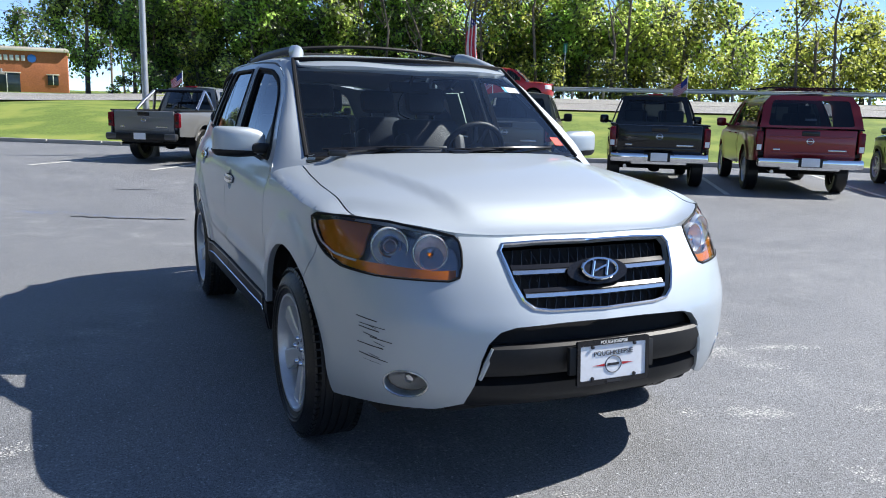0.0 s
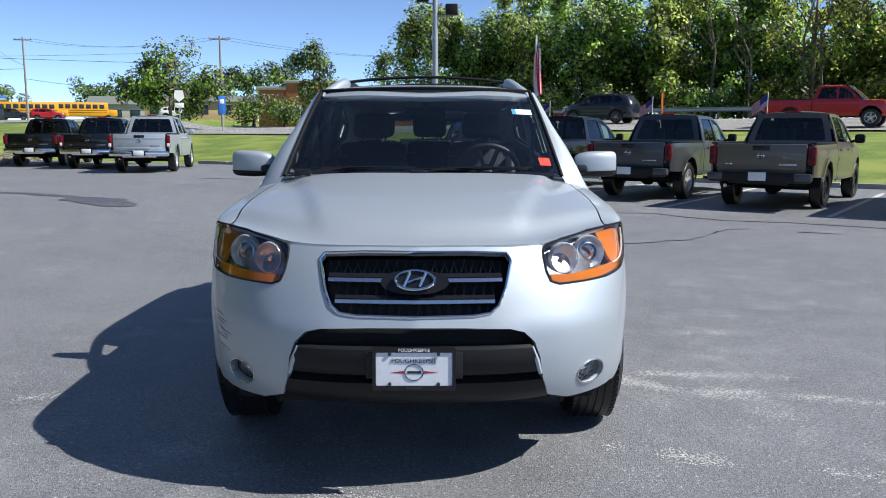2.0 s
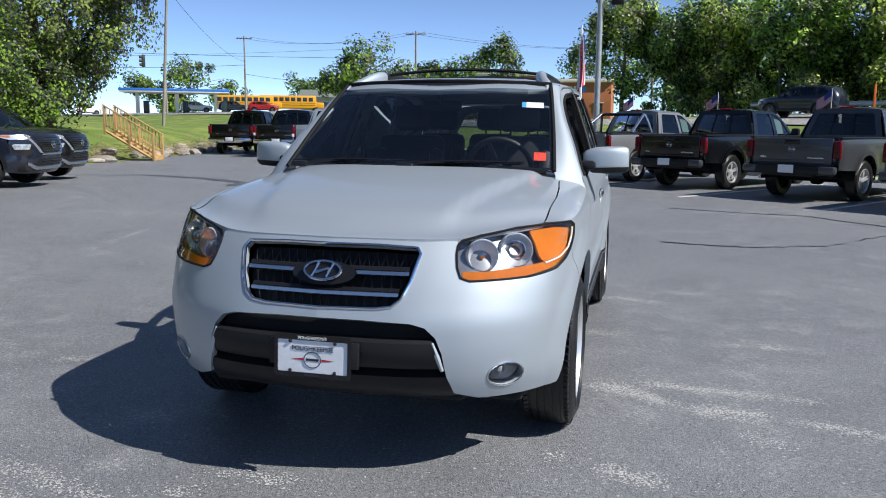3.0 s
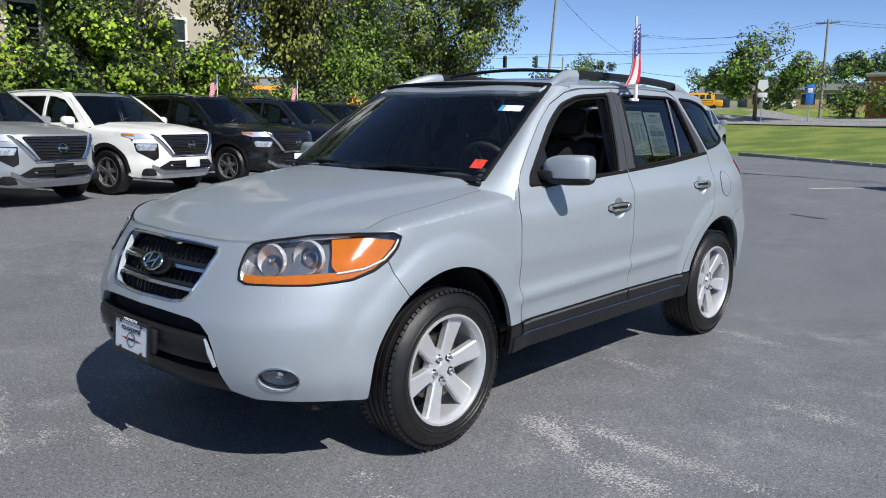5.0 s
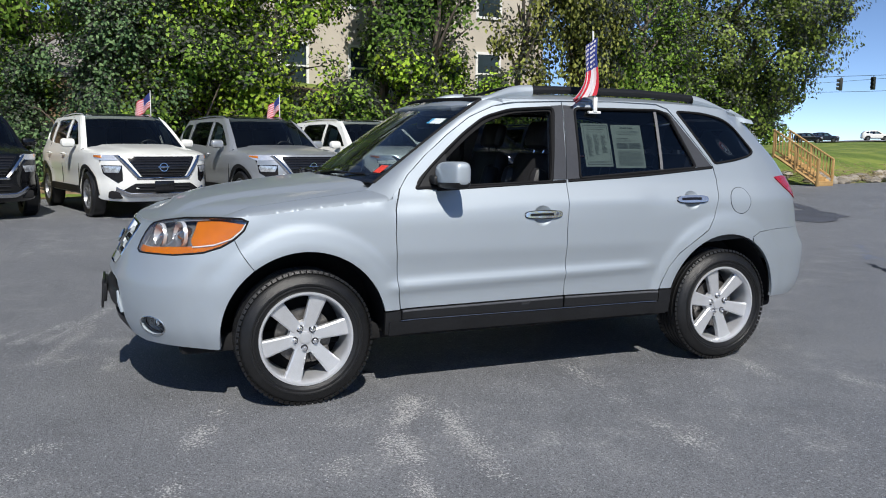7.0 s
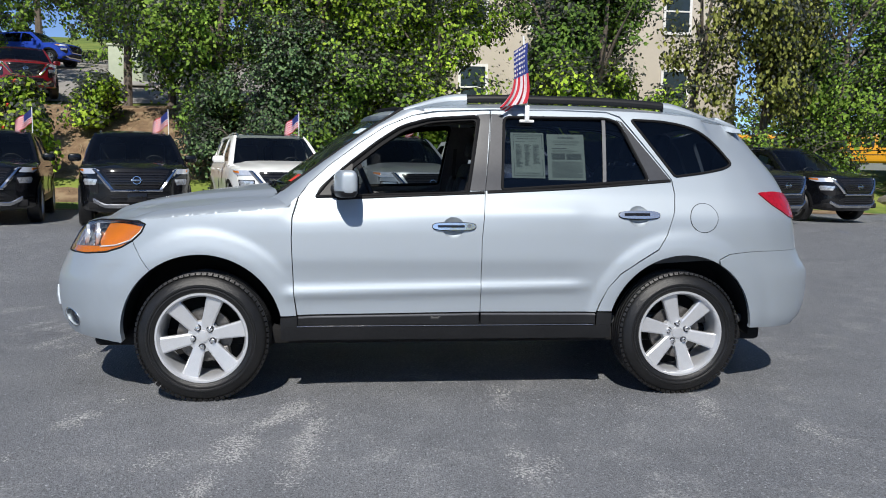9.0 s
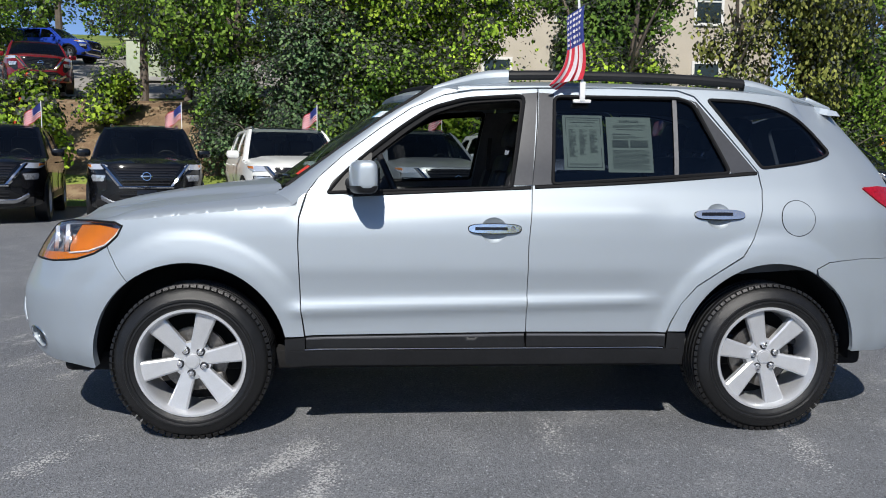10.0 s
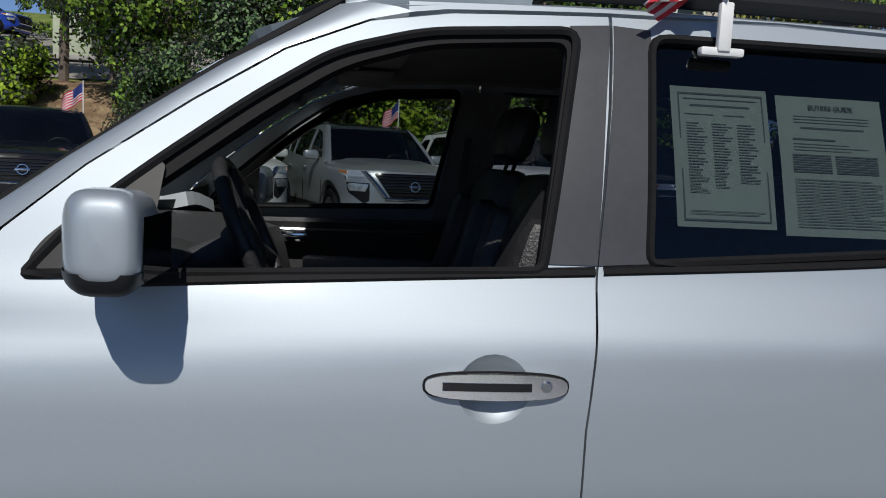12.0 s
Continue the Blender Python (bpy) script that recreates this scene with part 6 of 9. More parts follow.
    wsg = stored("xo_ws", lambda: Geo().sheet(xo_screen, [i / 8 - 1 for i in range(17)], [1.08 + 0.54 * i / 6 for i in range(7)]))
    wo = part("windscreen", wsg, DARK_GLASS, car)
    wo.visible_shadow = False
    part("wiper", stored("xo_wip", lambda: Geo().tube([(-0.5, -1.04, 1.115), (0.1, -1.10, 1.13)], 0.01, 4).tube([(0.0, -1.10, 1.125), (0.6, -1.0, 1.13)], 0.01, 4)), BLACK_PLASTIC, car)

    def pillar():
        rows = []
        for i in range(7):
            z = 1.06 + 0.55 * i / 6
            a = XO(XO.find(1, curve([(1.06, -0.94), (1.2, -0.79), (1.39, -0.56), (1.565, -0.29), (1.61, -0.1)], z), min(z, 1.61), XO.end), min(z, 1.61))
            b = xo_screen(1.0, z)
            rows.append([a, a.lerp(b, 0.5) + Vector((0.012, -0.012, 0.015)), b])
        return Geo().sheet(lambda i, j: rows[i][j], range(7), range(3))
    pg = stored("xo_pill", pillar)
    for gg in (pg, pg.mirrored()):
        part("front_pillar", gg, paint, car, fix=True)
    if rails:
        for sgn in (1, -1):
            part("roof_rail", stored(f"xo_rail{sgn}", lambda: Geo().tube([(sgn * 0.56, y, xo_roof(0.56, y)[2] + (0.035 if 0.0 < y < 1.5 else 0.0)) for y in (-0.12, 0.02, 0.4, 0.8, 1.2, 1.48, 1.6)], 0.018, 6)), SATIN, car)
    # back
    bk = stored("xo_back", lambda: skin(XO.sy([(1.86, 0.60), (2.05, 0.8), (2.10, 1.0), (2.06, 1.14), (1.95, 1.35), (1.80, 1.55)]) + [(XO.end, 1.60), (XO.end, 0.34)] + XO.sy([(1.80, 0.34), (1.75, 0.40)]), XO, d=0.12, depth=0.0, inward=(0, -1, 0)))
    for gg in (bk, bk.mirrored()):
        part("tailgate", gg, paint, car)
    # cladding
    cl = stored("xo_clad", lambda: skin(XO.sy([(-0.93, 0.36), (0.93, 0.36), (0.93, 0.47), (-0.93, 0.47)]), lambda u, v: XO(u, v, 0.012), d=0.12, depth=0.02, inward=IN_X))
    for gg in (cl, cl.mirrored()):
        part("sill_cladding", gg, BLACK_PLASTIC, car)
    for hub in XO.axles:
        ag = stored(f"xo_arch{hub}", lambda: Geo().sheet(lambda w, k: XO(XO.find(1, hub + (XO.arch_r + (0.0, 0.06)[k]) * math.cos(w), XO.arch_z + (XO.arch_r + (0.0, 0.06)[k]) * math.sin(w), XO.end), XO.arch_z + (XO.arch_r + (0.0, 0.06)[k]) * math.sin(w), 0.012), [math.pi * i / 20 for i in range(21)], range(2)))
        for gg in (ag, ag.mirrored()):
            part("arch_trim", gg, BLACK_PLASTIC, car)
        for sgn in (1, -1):
            small_wheel(car, sgn, hub, 0.36, 0.235, 0.80, rims)
            part("wheel_arch_liner", stored(f"well{sgn}{hub}", lambda: Geo().lathe([(0.41, 0.0), (0.41, -0.3), (0.05, -0.3)], 20, Matrix.Translation((sgn * 0.86, hub, XO.arch_z)) @ Matrix.Rotation(radians(90 * sgn), 4, "Y"), arc=upper_arc(sgn, 94))), VOID, car)
    part("underbody", stored("xo_under", lambda: Geo().box((0, 0, 0.38), (1.5, 4.2, 0.12), 0.03).box((0, -1.5, 0.72), (1.3, 0.9, 0.4), 0.05)), VOID, car)
    # cabin
    part("cabin", stored("xo_cabin", lambda: Geo().box((0, 0.5, 0.62), (1.5, 2.6, 0.3), 0.05).box((0, -0.75, 1.0), (1.5, 0.45, 0.22), 0.08)), DASH, car)
    for x in (0.36, -0.36):
        for y in (0.05, 0.95):
            part("car_seat", stored(f"xo_seat{x}{y}", lambda: Geo().box((x, y, 0.86), (0.48, 0.48, 0.2), 0.06).box((x, y + 0.28, 1.15), (0.46, 0.15, 0.6), 0.06).box((x, y + 0.32, 1.48), (0.26, 0.1, 0.17), 0.04)), LEATHER, car)
    part("steering_wheel", stored("xo_sw", lambda: Geo().tube([Vector((0.36 + 0.18 * math.cos(2 * math.pi * i / 24), -0.45 - 0.07 * math.sin(2 * math.pi * i / 24), 1.05 + 0.165 * math.sin(2 * math.pi * i / 24))) for i in range(24)], 0.016, 6, close=True)), LEATHER, car)
    def mirror():
        return Geo().box((0.99, -0.62, 1.165), (0.22, 0.13, 0.14), 0.05)
    mg = stored("xo_mir", mirror)
    for gg in (mg, mg.mirrored()):
        part("door_mirror", gg, paint, car)
    hg = stored("xo_hand", lambda: [Geo().tube([XO(XO.find(1, y0 + dy, 0.98, XO.end), 0.98, o) for dy, o in ((-0.09, 0.0), (-0.07, 0.03), (0.07, 0.03), (0.09, 0.0))], 0.013, 6) for y0 in (0.02, 1.02)])
    for h in hg:
        for gg in (h, h.mirrored()):
            part("door_handle", gg, paint, car)
    sg = stored("xo_gaps", lambda: [Geo().tube([XO(XO.find(1, y, z, XO.end), z, 0.0) for y, z in line], 0.005, 4) for line in (((-0.86, 0.48), (-0.90, 0.8), (-0.88, 1.04)), ((0.17, 0.48), (0.17, 0.8), (0.18, 1.11), (0.19, 1.60)), ((0.93, 0.70), (1.10, 0.88), (1.17, 1.1), (1.13, 1.56)))])
    for s in sg:
        for gg in (s, s.mirrored()):
            part("door_gap", gg, SEAL, car)
    if sheet:
        sh = stored("xo_sheet", lambda: skin(XO.sy([(-0.34, 1.16), (-0.31, 1.44), (0.0, 1.50), (-0.02, 1.16)]), lambda u, v: XO(u, v, -0.022), d=0.2, depth=0.0, inward=IN_X))
        part("price_sheet", sh.mirrored(), PAPER, car)
        part("price_sheet", sh, PAPER, car)
    return car


def small_wheel(car, sgn, hub, tyre_r, rim_r, x, rims):
    """A wheel for a parked vehicle: tyre, five double spokes, hub."""
    def tyre():
        w = 0.115
        return Geo().lathe([(rim_r - 0.01, -w + 0.02), (rim_r + 0.03, -w), (tyre_r - 0.03, -w), (tyre_r, -w + 0.035), (tyre_r, w - 0.035), (tyre_r - 0.03, w), (rim_r + 0.03, w), (rim_r, w - 0.012), (rim_r - 0.012, w - 0.03)], 40)

    def rim():
        w = 0.115
        g = Geo().lathe([(rim_r + 0.002, w - 0.012), (rim_r - 0.01, w - 0.008), (rim_r - 0.022, w - 0.04), (rim_r - 0.03, -0.08)], 40)
        for k in range(5):
            for off in (-0.14, 0.14):
                a = 2 * math.pi * k / 5 + off
                c, s = math.cos(a), math.sin(a)
                mm = Matrix.Rotation(a, 4, "Z")
                g.box(((0.05 + rim_r) / 2, 0, w - 0.045), (rim_r - 0.06, 0.026, 0.03), 0, mm)
        g.lathe([(0.0, w - 0.02), (0.03, w - 0.022), (0.07, w - 0.035), (0.08, w - 0.07)], 20)
        return g
    m = Matrix.Translation((sgn * x, hub, tyre_r)) @ Matrix.Rotation(radians(90 * sgn), 4, "Y")
    wh = part("wheel", stored(f"ty{tyre_r}", tyre), RUBBER, car, at=m)
    part("rim", stored(f"ri{tyre_r}{rim_r}", rim), rims, wh)
    part("brake_disc", stored("bd", lambda: Geo().lathe([(0.02, 0.03), (0.16, 0.03), (0.16, 0.0)], 24)), BRAKE, wh)
    # black disc for the dark behind these spokes too
    part("barrel", stored(f"ba{rim_r}", lambda: Geo().lathe([(rim_r - 0.03, -0.07), (0.02, -0.06)], 24)), VOID, wh)
    return wh


# pickups
PU = Hull([(0, -2.52), (0.4, -2.49), (0.64, -2.38), (0.80, -2.2), (0.88, -1.95), (0.905, -1.6), (0.91, -0.8), (0.915, 0.4), (0.915, 1.6), (0.912, 2.4), (0.905, 2.62), (0.88, 2.70), (0.80, 2.725), (0.4, 2.735), (0, 2.735)],
          [(0.3, -0.06), (0.45, -0.02), (0.7, 0.0), (0.95, 0.0), (1.12, -0.02), (1.2, -0.045), (1.3, -0.08), (1.55, -0.165), (1.8, -0.28)],
          [(0.3, 0.2), (0.5, 0.03), (0.7, 0.0), (0.95, 0.02), (1.06, 0.08), (1.15, 0.2)],
          [(0.3, 0.0), (1.8, 0.0)], (-1.6, 1.6), 0.45, 0.43, (-1.5, -2.2), (2.5, 2.7))


def pickup(at, paint, label, rims=None, bumper=None, new_style=True, sport_bar=False, canopy=False, group="parked pickup trucks", name="pickup_truck", sheet=True, plate=True, rails=False):
    """A four-door pickup seen mostly from behind."""
    car = thing(name, label, "pickup truck", at, group)
    rims, bumper = rims or ALLOY, bumper or BLACK_PLASTIC
    f, r = PU.axles

    def cab_side():
        line = [(-2.02, 0.62)] + PU.arch(f, 155, -6, 16) + [(-1.13, 0.47), (0.70, 0.47), (0.70, 1.19), (0.60, 1.50), (0.50, 1.745), (0.2, 1.765), (-0.45, 1.745), (-0.72, 1.62), (-1.02, 1.33), (-1.22, 1.13), (-1.7, 1.08), (-2.04, 1.05), (-2.08, 0.85)]
        wf = rounded([(-0.98, 1.22), (-0.75, 1.50), (-0.52, 1.66), (-0.30, 1.69), (-0.32, 1.20)], 0.03)
        wr = rounded([(-0.24, 1.20), (-0.22, 1.69), (0.33, 1.695), (0.40, 1.65), (0.52, 1.22)], 0.03)
        return skin(PU.sy(line), PU, [PU.sy(w) for w in (wf, wr)], d=0.08, depth=0.02, inward=IN_X), (wf, wr)
    g, wins = stored("pu_cab", cab_side)
    bed = stored("pu_bed", lambda: skin(PU.sy([(0.725, 0.50), (0.725, 1.195), (1.6, 1.195), (2.69, 1.195), (2.70, 0.62), (2.3, 0.60)] + PU.arch(r, 22, 186, 18) + [(1.13, 0.50)]), PU, d=0.08, depth=0.03, inward=IN_X))
    for k in (0, 1):
        fn = (lambda q: q.mirrored()) if k else (lambda q: q)
        part("cab_side", fn(g), paint, car)
        part("bed_side", fn(bed), paint, car)
        for i, w in enumerate(wins):
            gw = stored(f"pu_w{i}", lambda: skin(PU.sy(w), lambda u, v: PU(u, v, -0.015), d=0.15, depth=0.0, inward=IN_X))
            part("window", fn(gw), DARK_GLASS if i == 0 else TINTED, car)
        part("bed_inner_wall", fn(stored("pu_inner", lambda: Geo().box((0.83, 1.70, 0.95), (0.06, 1.95, 0.46), 0.01))), BLACK_PLASTIC, car)
        part("bed_rail_cap", fn(stored("pu_cap", lambda: Geo().box((0.845, 1.70, 1.20), (0.10, 1.97, 0.035), 0.012))), BLACK_PLASTIC, car)
        mg = stored("pu_mir", lambda: Geo().box((1.03, -0.92, 1.27), (0.20, 0.12, 0.19), 0.05).tube([(0.86, -0.92, 1.2), (0.98, -0.92, 1.24)], 0.03, 6))
        part("door_mirror", fn(mg), BLACK_PLASTIC if new_style else paint, car)
        for y0 in (-0.42, 0.42):
            part("door_handle", fn(stored(f"pu_h{y0}", lambda: Geo().tube([PU(PU.find(1, y0 + dy, 1.06, PU.end), 1.06, o) for dy, o in ((-0.09, 0.0), (-0.07, 0.03), (0.07, 0.03), (0.09, 0.0))], 0.014, 6))), paint, car)
        for j, line in enumerate((((-1.08, 0.5), (-1.10, 1.1)), ((-0.28, 0.5), (-0.28, 1.19), (-0.26, 1.72)), ((0.55, 0.5), (0.60, 0.9), (0.58, 1.2), (0.43, 1.70)))):
            part("door_gap", fn(stored(f"pu_g{j}", lambda: Geo().tube([PU(PU.find(1, y, z, PU.end), z, 0.0) for y, z in line], 0.006, 4))), SEAL, car)
        tlg = stored(f"pu_tl{new_style}", lambda: Geo().box((0.845, 2.715, 0.985 if new_style else 0.97), (0.135 if new_style else 0.12, 0.10, 0.33 if new_style else 0.36), 0.03))
        tl2 = part("tail_lamp", fn(tlg), RED_DARK, car, "red tail lamp")
        part("reversing_lens", fn(stored(f"pu_rv{new_style}", lambda: Geo().box((0.85, 2.763, 0.93 if new_style else 0.86), (0.08, 0.012, 0.06 if new_style else 0.10), 0.004))), WHITE_LENS if not new_style else GLOSS_BLACK, tl2)
        part("arch_trim", fn(stored("pu_arch", lambda: Geo().sheet(lambda w, k2: PU(PU.find(1, r + (PU.arch_r + (0.0, 0.07)[k2]) * math.cos(w), PU.arch_z + (PU.arch_r + (0.0, 0.07)[k2]) * math.sin(w), PU.end), PU.arch_z + (PU.arch_r + (0.0, 0.07)[k2]) * math.sin(w), 0.014), [math.pi * (0.06 + 0.88 * i / 20) for i in range(21)], range(2)))), paint, car)
        if rails:
            part("side_step", fn(stored("pu_step", lambda: Geo().tube([(0.90, -0.95, 0.42), (0.97, -0.9, 0.40), (0.97, 0.6, 0.40), (0.90, 0.65, 0.42)], 0.035, 8))), GLOSS_BLACK, car)
    for hub in PU.axles:
        for sgn in (1, -1):
            small_wheel(car, sgn, hub, 0.385, 0.235, 0.79, rims)
            part("wheel_arch_liner", stored(f"puwell{sgn}{hub}", lambda: Geo().lathe([(0.46, 0.0), (0.46, -0.3), (0.05, -0.3)], 20, Matrix.Translation((sgn * 0.86, hub, PU.arch_z)) @ Matrix.Rotation(radians(90 * sgn), 4, "Y"), arc=upper_arc(sgn, 94))), VOID, car)
    # tailgate
    tg = Geo().box((0, 2.715, 0.925), (1.52, 0.06, 0.53), 0.02)
    T = part("tailgate", stored("pu_tg", lambda: tg), paint, car, "tailgate with a recessed handle")
    part("tailgate_crease", stored("pu_cr", lambda: Geo().box((0, 2.747, 1.06), (1.40, 0.012, 0.03), 0.005).box((0, 2.747, 0.76), (1.30, 0.014, 0.06), 0.006)), paint, T)
    part("tailgate_handle", stored("pu_hd", lambda: Geo().box((0, 2.748, 1.12), (0.30, 0.02, 0.085), 0.012)), GLOSS_BLACK, T)
    mm = Matrix.Translation((0, 2.752, 0.985)) @ Matrix.Rotation(radians(90), 4, "X")
    part("emblem", stored("pu_em", lambda: Geo().tube([mm @ Vector((0.052 * math.cos(2 * math.pi * i / 24), 0.052 * math.sin(2 * math.pi * i / 24), 0)) for i in range(24)], 0.007, 5, close=True).box((0, 0, 0), (0.14, 0.022, 0.012), 0.003, mm)), SATIN, T, "round badge")
    part("name_bar", stored("pu_nm", lambda: Geo().box((-0.46, 2.749, 0.83), (0.30, 0.008, 0.028), 0.003)), SATIN, T)
    part("name_bar", stored("pu_nm2", lambda: Geo().box((0.55, 2.749, 0.83), (0.12, 0.008, 0.028), 0.003)), SATIN, T)
    # bumper
    bg = stored("pu_bump", lambda: Geo().box((0, 2.84, 0.60), (1.76, 0.16, 0.17), 0.045).box((0, 2.82, 0.52), (1.0, 0.14, 0.08), 0.02))
    B = part("rear_bumper", bg, bumper, car)
    part("bumper_step", stored("pu_bs", lambda: Geo().box((0, 2.86, 0.675), (0.55, 0.14, 0.02), 0.006).box((0, 2.92, 0.60), (0.40, 0.02, 0.13), 0.006)), BLACK_PLASTIC, B)
    if bumper is BLACK_PLASTIC:
        for sgn in (1, -1):
            part("bumper_end", stored(f"pu_be{sgn}", lambda: Geo().box((sgn * 0.74, 2.845, 0.61), (0.30, 0.165, 0.15), 0.04)), GREY_PAINT, B)
    if plate:
        part("rear_plate", stored("pu_pl", lambda: Geo().box((0, 2.935, 0.62), (0.30, 0.01, 0.15), 0.003)), PLATE_WHITE, B)
    # cab
    def roof_at(x, y):
        zr = curve([(-0.75, 1.66), (-0.4, 1.79), (0.1, 1.82), (0.52, 1.79)], y)
        return (x, y, zr - (zr - 1.745) * min(1, abs(x) / 0.68) ** 3 - (0.0 if y > -0.45 else 0.02))
    rr0 = [(0, -0.78), (0.4, -0.74), (0.58, -0.66), (0.655, -0.45), (0.672, 0.1), (0.665, 0.5), (0.4, 0.54), (0, 0.55)]
    part("roof", stored("pu_roof", lambda: skin(rr0 + [(-x, y) for x, y in reversed(rr0) if x > 0], roof_at, d=0.12, depth=0.03, inward=(0, 0, -1))), paint, car)
    part("roof_lamp", stored("pu_rl", lambda: Geo().box((0, 0.53, 1.80), (0.30, 0.05, 0.03), 0.01)), RED_LENS, car)
    back = lambda s, z: Vector((s * curve([(1.15, 0.80), (1.2, 0.79), (1.5, 0.71), (1.76, 0.63)], z), curve([(1.15, 0.70), (1.5, 0.61), (1.76, 0.51)], z) + 0.03 * (1 - s * s), z))
    part("cab_back", stored("pu_back", lambda: skin([(-1, 0.95), (1, 0.95), (1, 1.765), (-1, 1.765)], lambda s, z: back(s, max(z, 1.15)) + Vector((0, 0, min(0, z - 1.15))), [rounded([(-0.86, 1.24), (0.86, 1.24), (0.84, 1.68), (-0.84, 1.68)], 0.06)], d=0.12, depth=0.02, inward=(0, -1, 0))), paint, car)
    rw = part("rear_window", stored("pu_rw", lambda: Geo().sheet(lambda s, z: back(s, z) - Vector((0, 0.012, 0)), [-0.88, -0.4, 0, 0.4, 0.88], [1.23, 1.45, 1.69])), TINTED, car)
    part("window_slider", stored("pu_sl", lambda: Geo().tube([back(-0.3, 1.25), back(-0.3, 1.67)], 0.012, 5).tube([back(0.3, 1.25), back(0.3, 1.67)], 0.012, 5)), SEAL, rw)
    scr = lambda s, z: Vector((s * curve([(1.1, 0.80), (1.75, 0.62)], z), curve([(1.1, -1.32), (1.4, -1.03), (1.75, -0.62)], z) - 0.16 * (1 - s * s), z))
    part("windscreen", stored("pu_ws", lambda: Geo().sheet(scr, [i / 6 - 1 for i in range(13)], [1.1 + 0.65 * i / 5 for i in range(6)])), DARK_GLASS, car)
    bh = [(0, -2.46), (0.4, -2.42), (0.62, -2.30), (0.78, -2.08), (0.84, -1.7), (0.84, -1.25), (0.4, -1.42), (0, -1.48)]
    part("bonnet", stored("pu_hood", lambda: skin(bh + [(-x, y) for x, y in reversed(bh) if x > 0], lambda x, y: (x, y, 1.07 + 0.10 * step(-2.5, -1.7, y) - 0.06 * (abs(x) / 0.84) ** 3), d=0.15, depth=0.02, inward=(0, 0, -1))), paint, car)
    nose = stored("pu_nose", lambda: skin(full(PU.sx([(0, 1.07), (0.5, 1.065), (0.7, 1.06)]) + PU.sy([(-2.05, 1.05), (-2.08, 0.85), (-2.02, 0.62), (-2.0, 0.46)]) + PU.sx([(0.5, 0.42), (0, 0.42)])), PU, d=0.12, depth=0.0, inward=(0, 1, 0)))
    part("front_end", nose, paint, car)
    part("front_grille", stored("pu_fg", lambda: skin(full(PU.sx([(0, 1.0), (0.5, 1.0), (0.5, 0.72), (0, 0.72)])), lambda u, v: PU(u, v, 0.01), d=0.15, depth=0.02, inward=(0, 1, 0))), GLOSS_BLACK, car)
    for sgn in (1, -1):
        part("head_lamp", stored(f"pu_hl{sgn}", lambda: skin([(sgn * a, z) for a, z in PU.sx([(0.55, 0.98), (0.55, 0.80)]) + PU.sy([(-2.15, 0.82), (-2.12, 1.0)])], lambda u, v: PU(u, v, 0.01), d=0.1, depth=0.02, inward=(0, 1, 0))), WHITE_LED, car)
    part("bed_floor", stored("pu_bf", lambda: Geo().box((0, 1.70, 0.74), (1.66, 1.95, 0.06), 0.01).box((0, 0.76, 0.95), (1.66, 0.05, 0.46), 0.01)), BLACK_PLASTIC, car)
    part("chassis", stored("pu_ch", lambda: Geo().box((0, 0, 0.52), (1.3, 4.6, 0.18), 0.04).tube([(-0.75, 1.6, 0.385), (0.75, 1.6, 0.385)], 0.06, 8).box((0, 1.6, 0.385), (0.24, 0.24, 0.24), 0.08)), VOID, car)
    part("exhaust", stored("pu_ex", lambda: Geo().tube([(0.55, 1.9, 0.45), (0.60, 2.75, 0.43)], 0.035, 8)), SATIN, car)
    part("cabin", stored("pu_cabin", lambda: Geo().box((0, -0.3, 0.72), (1.5, 1.9, 0.3), 0.05).box((0, -1.05, 1.08), (1.5, 0.4, 0.2), 0.06)), DASH, car)
    for x in (0.38, -0.38):
        for y in (-0.45, 0.35):
            part("car_seat", stored(f"pu_seat{x}{y}", lambda: Geo().box((x, y, 1.18), (0.48, 0.16, 0.62), 0.06).box((x, y, 1.55), (0.27, 0.11, 0.18), 0.045)), LEATHER, car)
    if sheet:
        sh = stored("pu_sheet", lambda: skin(PU.sy([(-0.72, 1.24), (-0.72, 1.55), (-0.42, 1.60), (-0.42, 1.24)]), lambda u, v: PU(u, v, -0.022), d=0.2, depth=0.0, inward=IN_X))
        part("price_sheet", sh.mirrored(), PAPER, car)
    if sport_bar:
        for sgn in (1, -1):
            sbg = Geo().tube([(sgn * 0.82, 0.95, 1.22), (sgn * 0.74, 1.02, 1.50), (sgn * 0.68, 1.10, 1.68)], 0.038, 8).tube([(sgn * 0.80, 1.75, 1.22), (sgn * 0.75, 1.45, 1.45), (sgn * 0.68, 1.12, 1.68)], 0.038, 8)
            part("sport_bar_leg", sbg, SATIN, car, "silver sport bar leg")
        part("sport_bar", Geo().tube([(-0.68, 1.10, 1.68), (0.68, 1.10, 1.68)], 0.038, 8), GLOSS_BLACK, car)
    if canopy:
        cg = skin([(-0.86, 1.215), (0.86, 1.215), (0.80, 1.60), (0.68, 1.78), (-0.68, 1.78), (-0.80, 1.60)], lambda x, z: Vector((x, 2.72 - 0.22 * step(1.2, 1.8, z), z)), [rounded([(-0.72, 1.25), (0.72, 1.25), (0.64, 1.70), (-0.64, 1.70)], 0.06)], d=0.12, depth=0.02, inward=(0, -1, 0))
        cn = part("canopy_back", cg, paint, car, "hard bed canopy with a glass hatch")
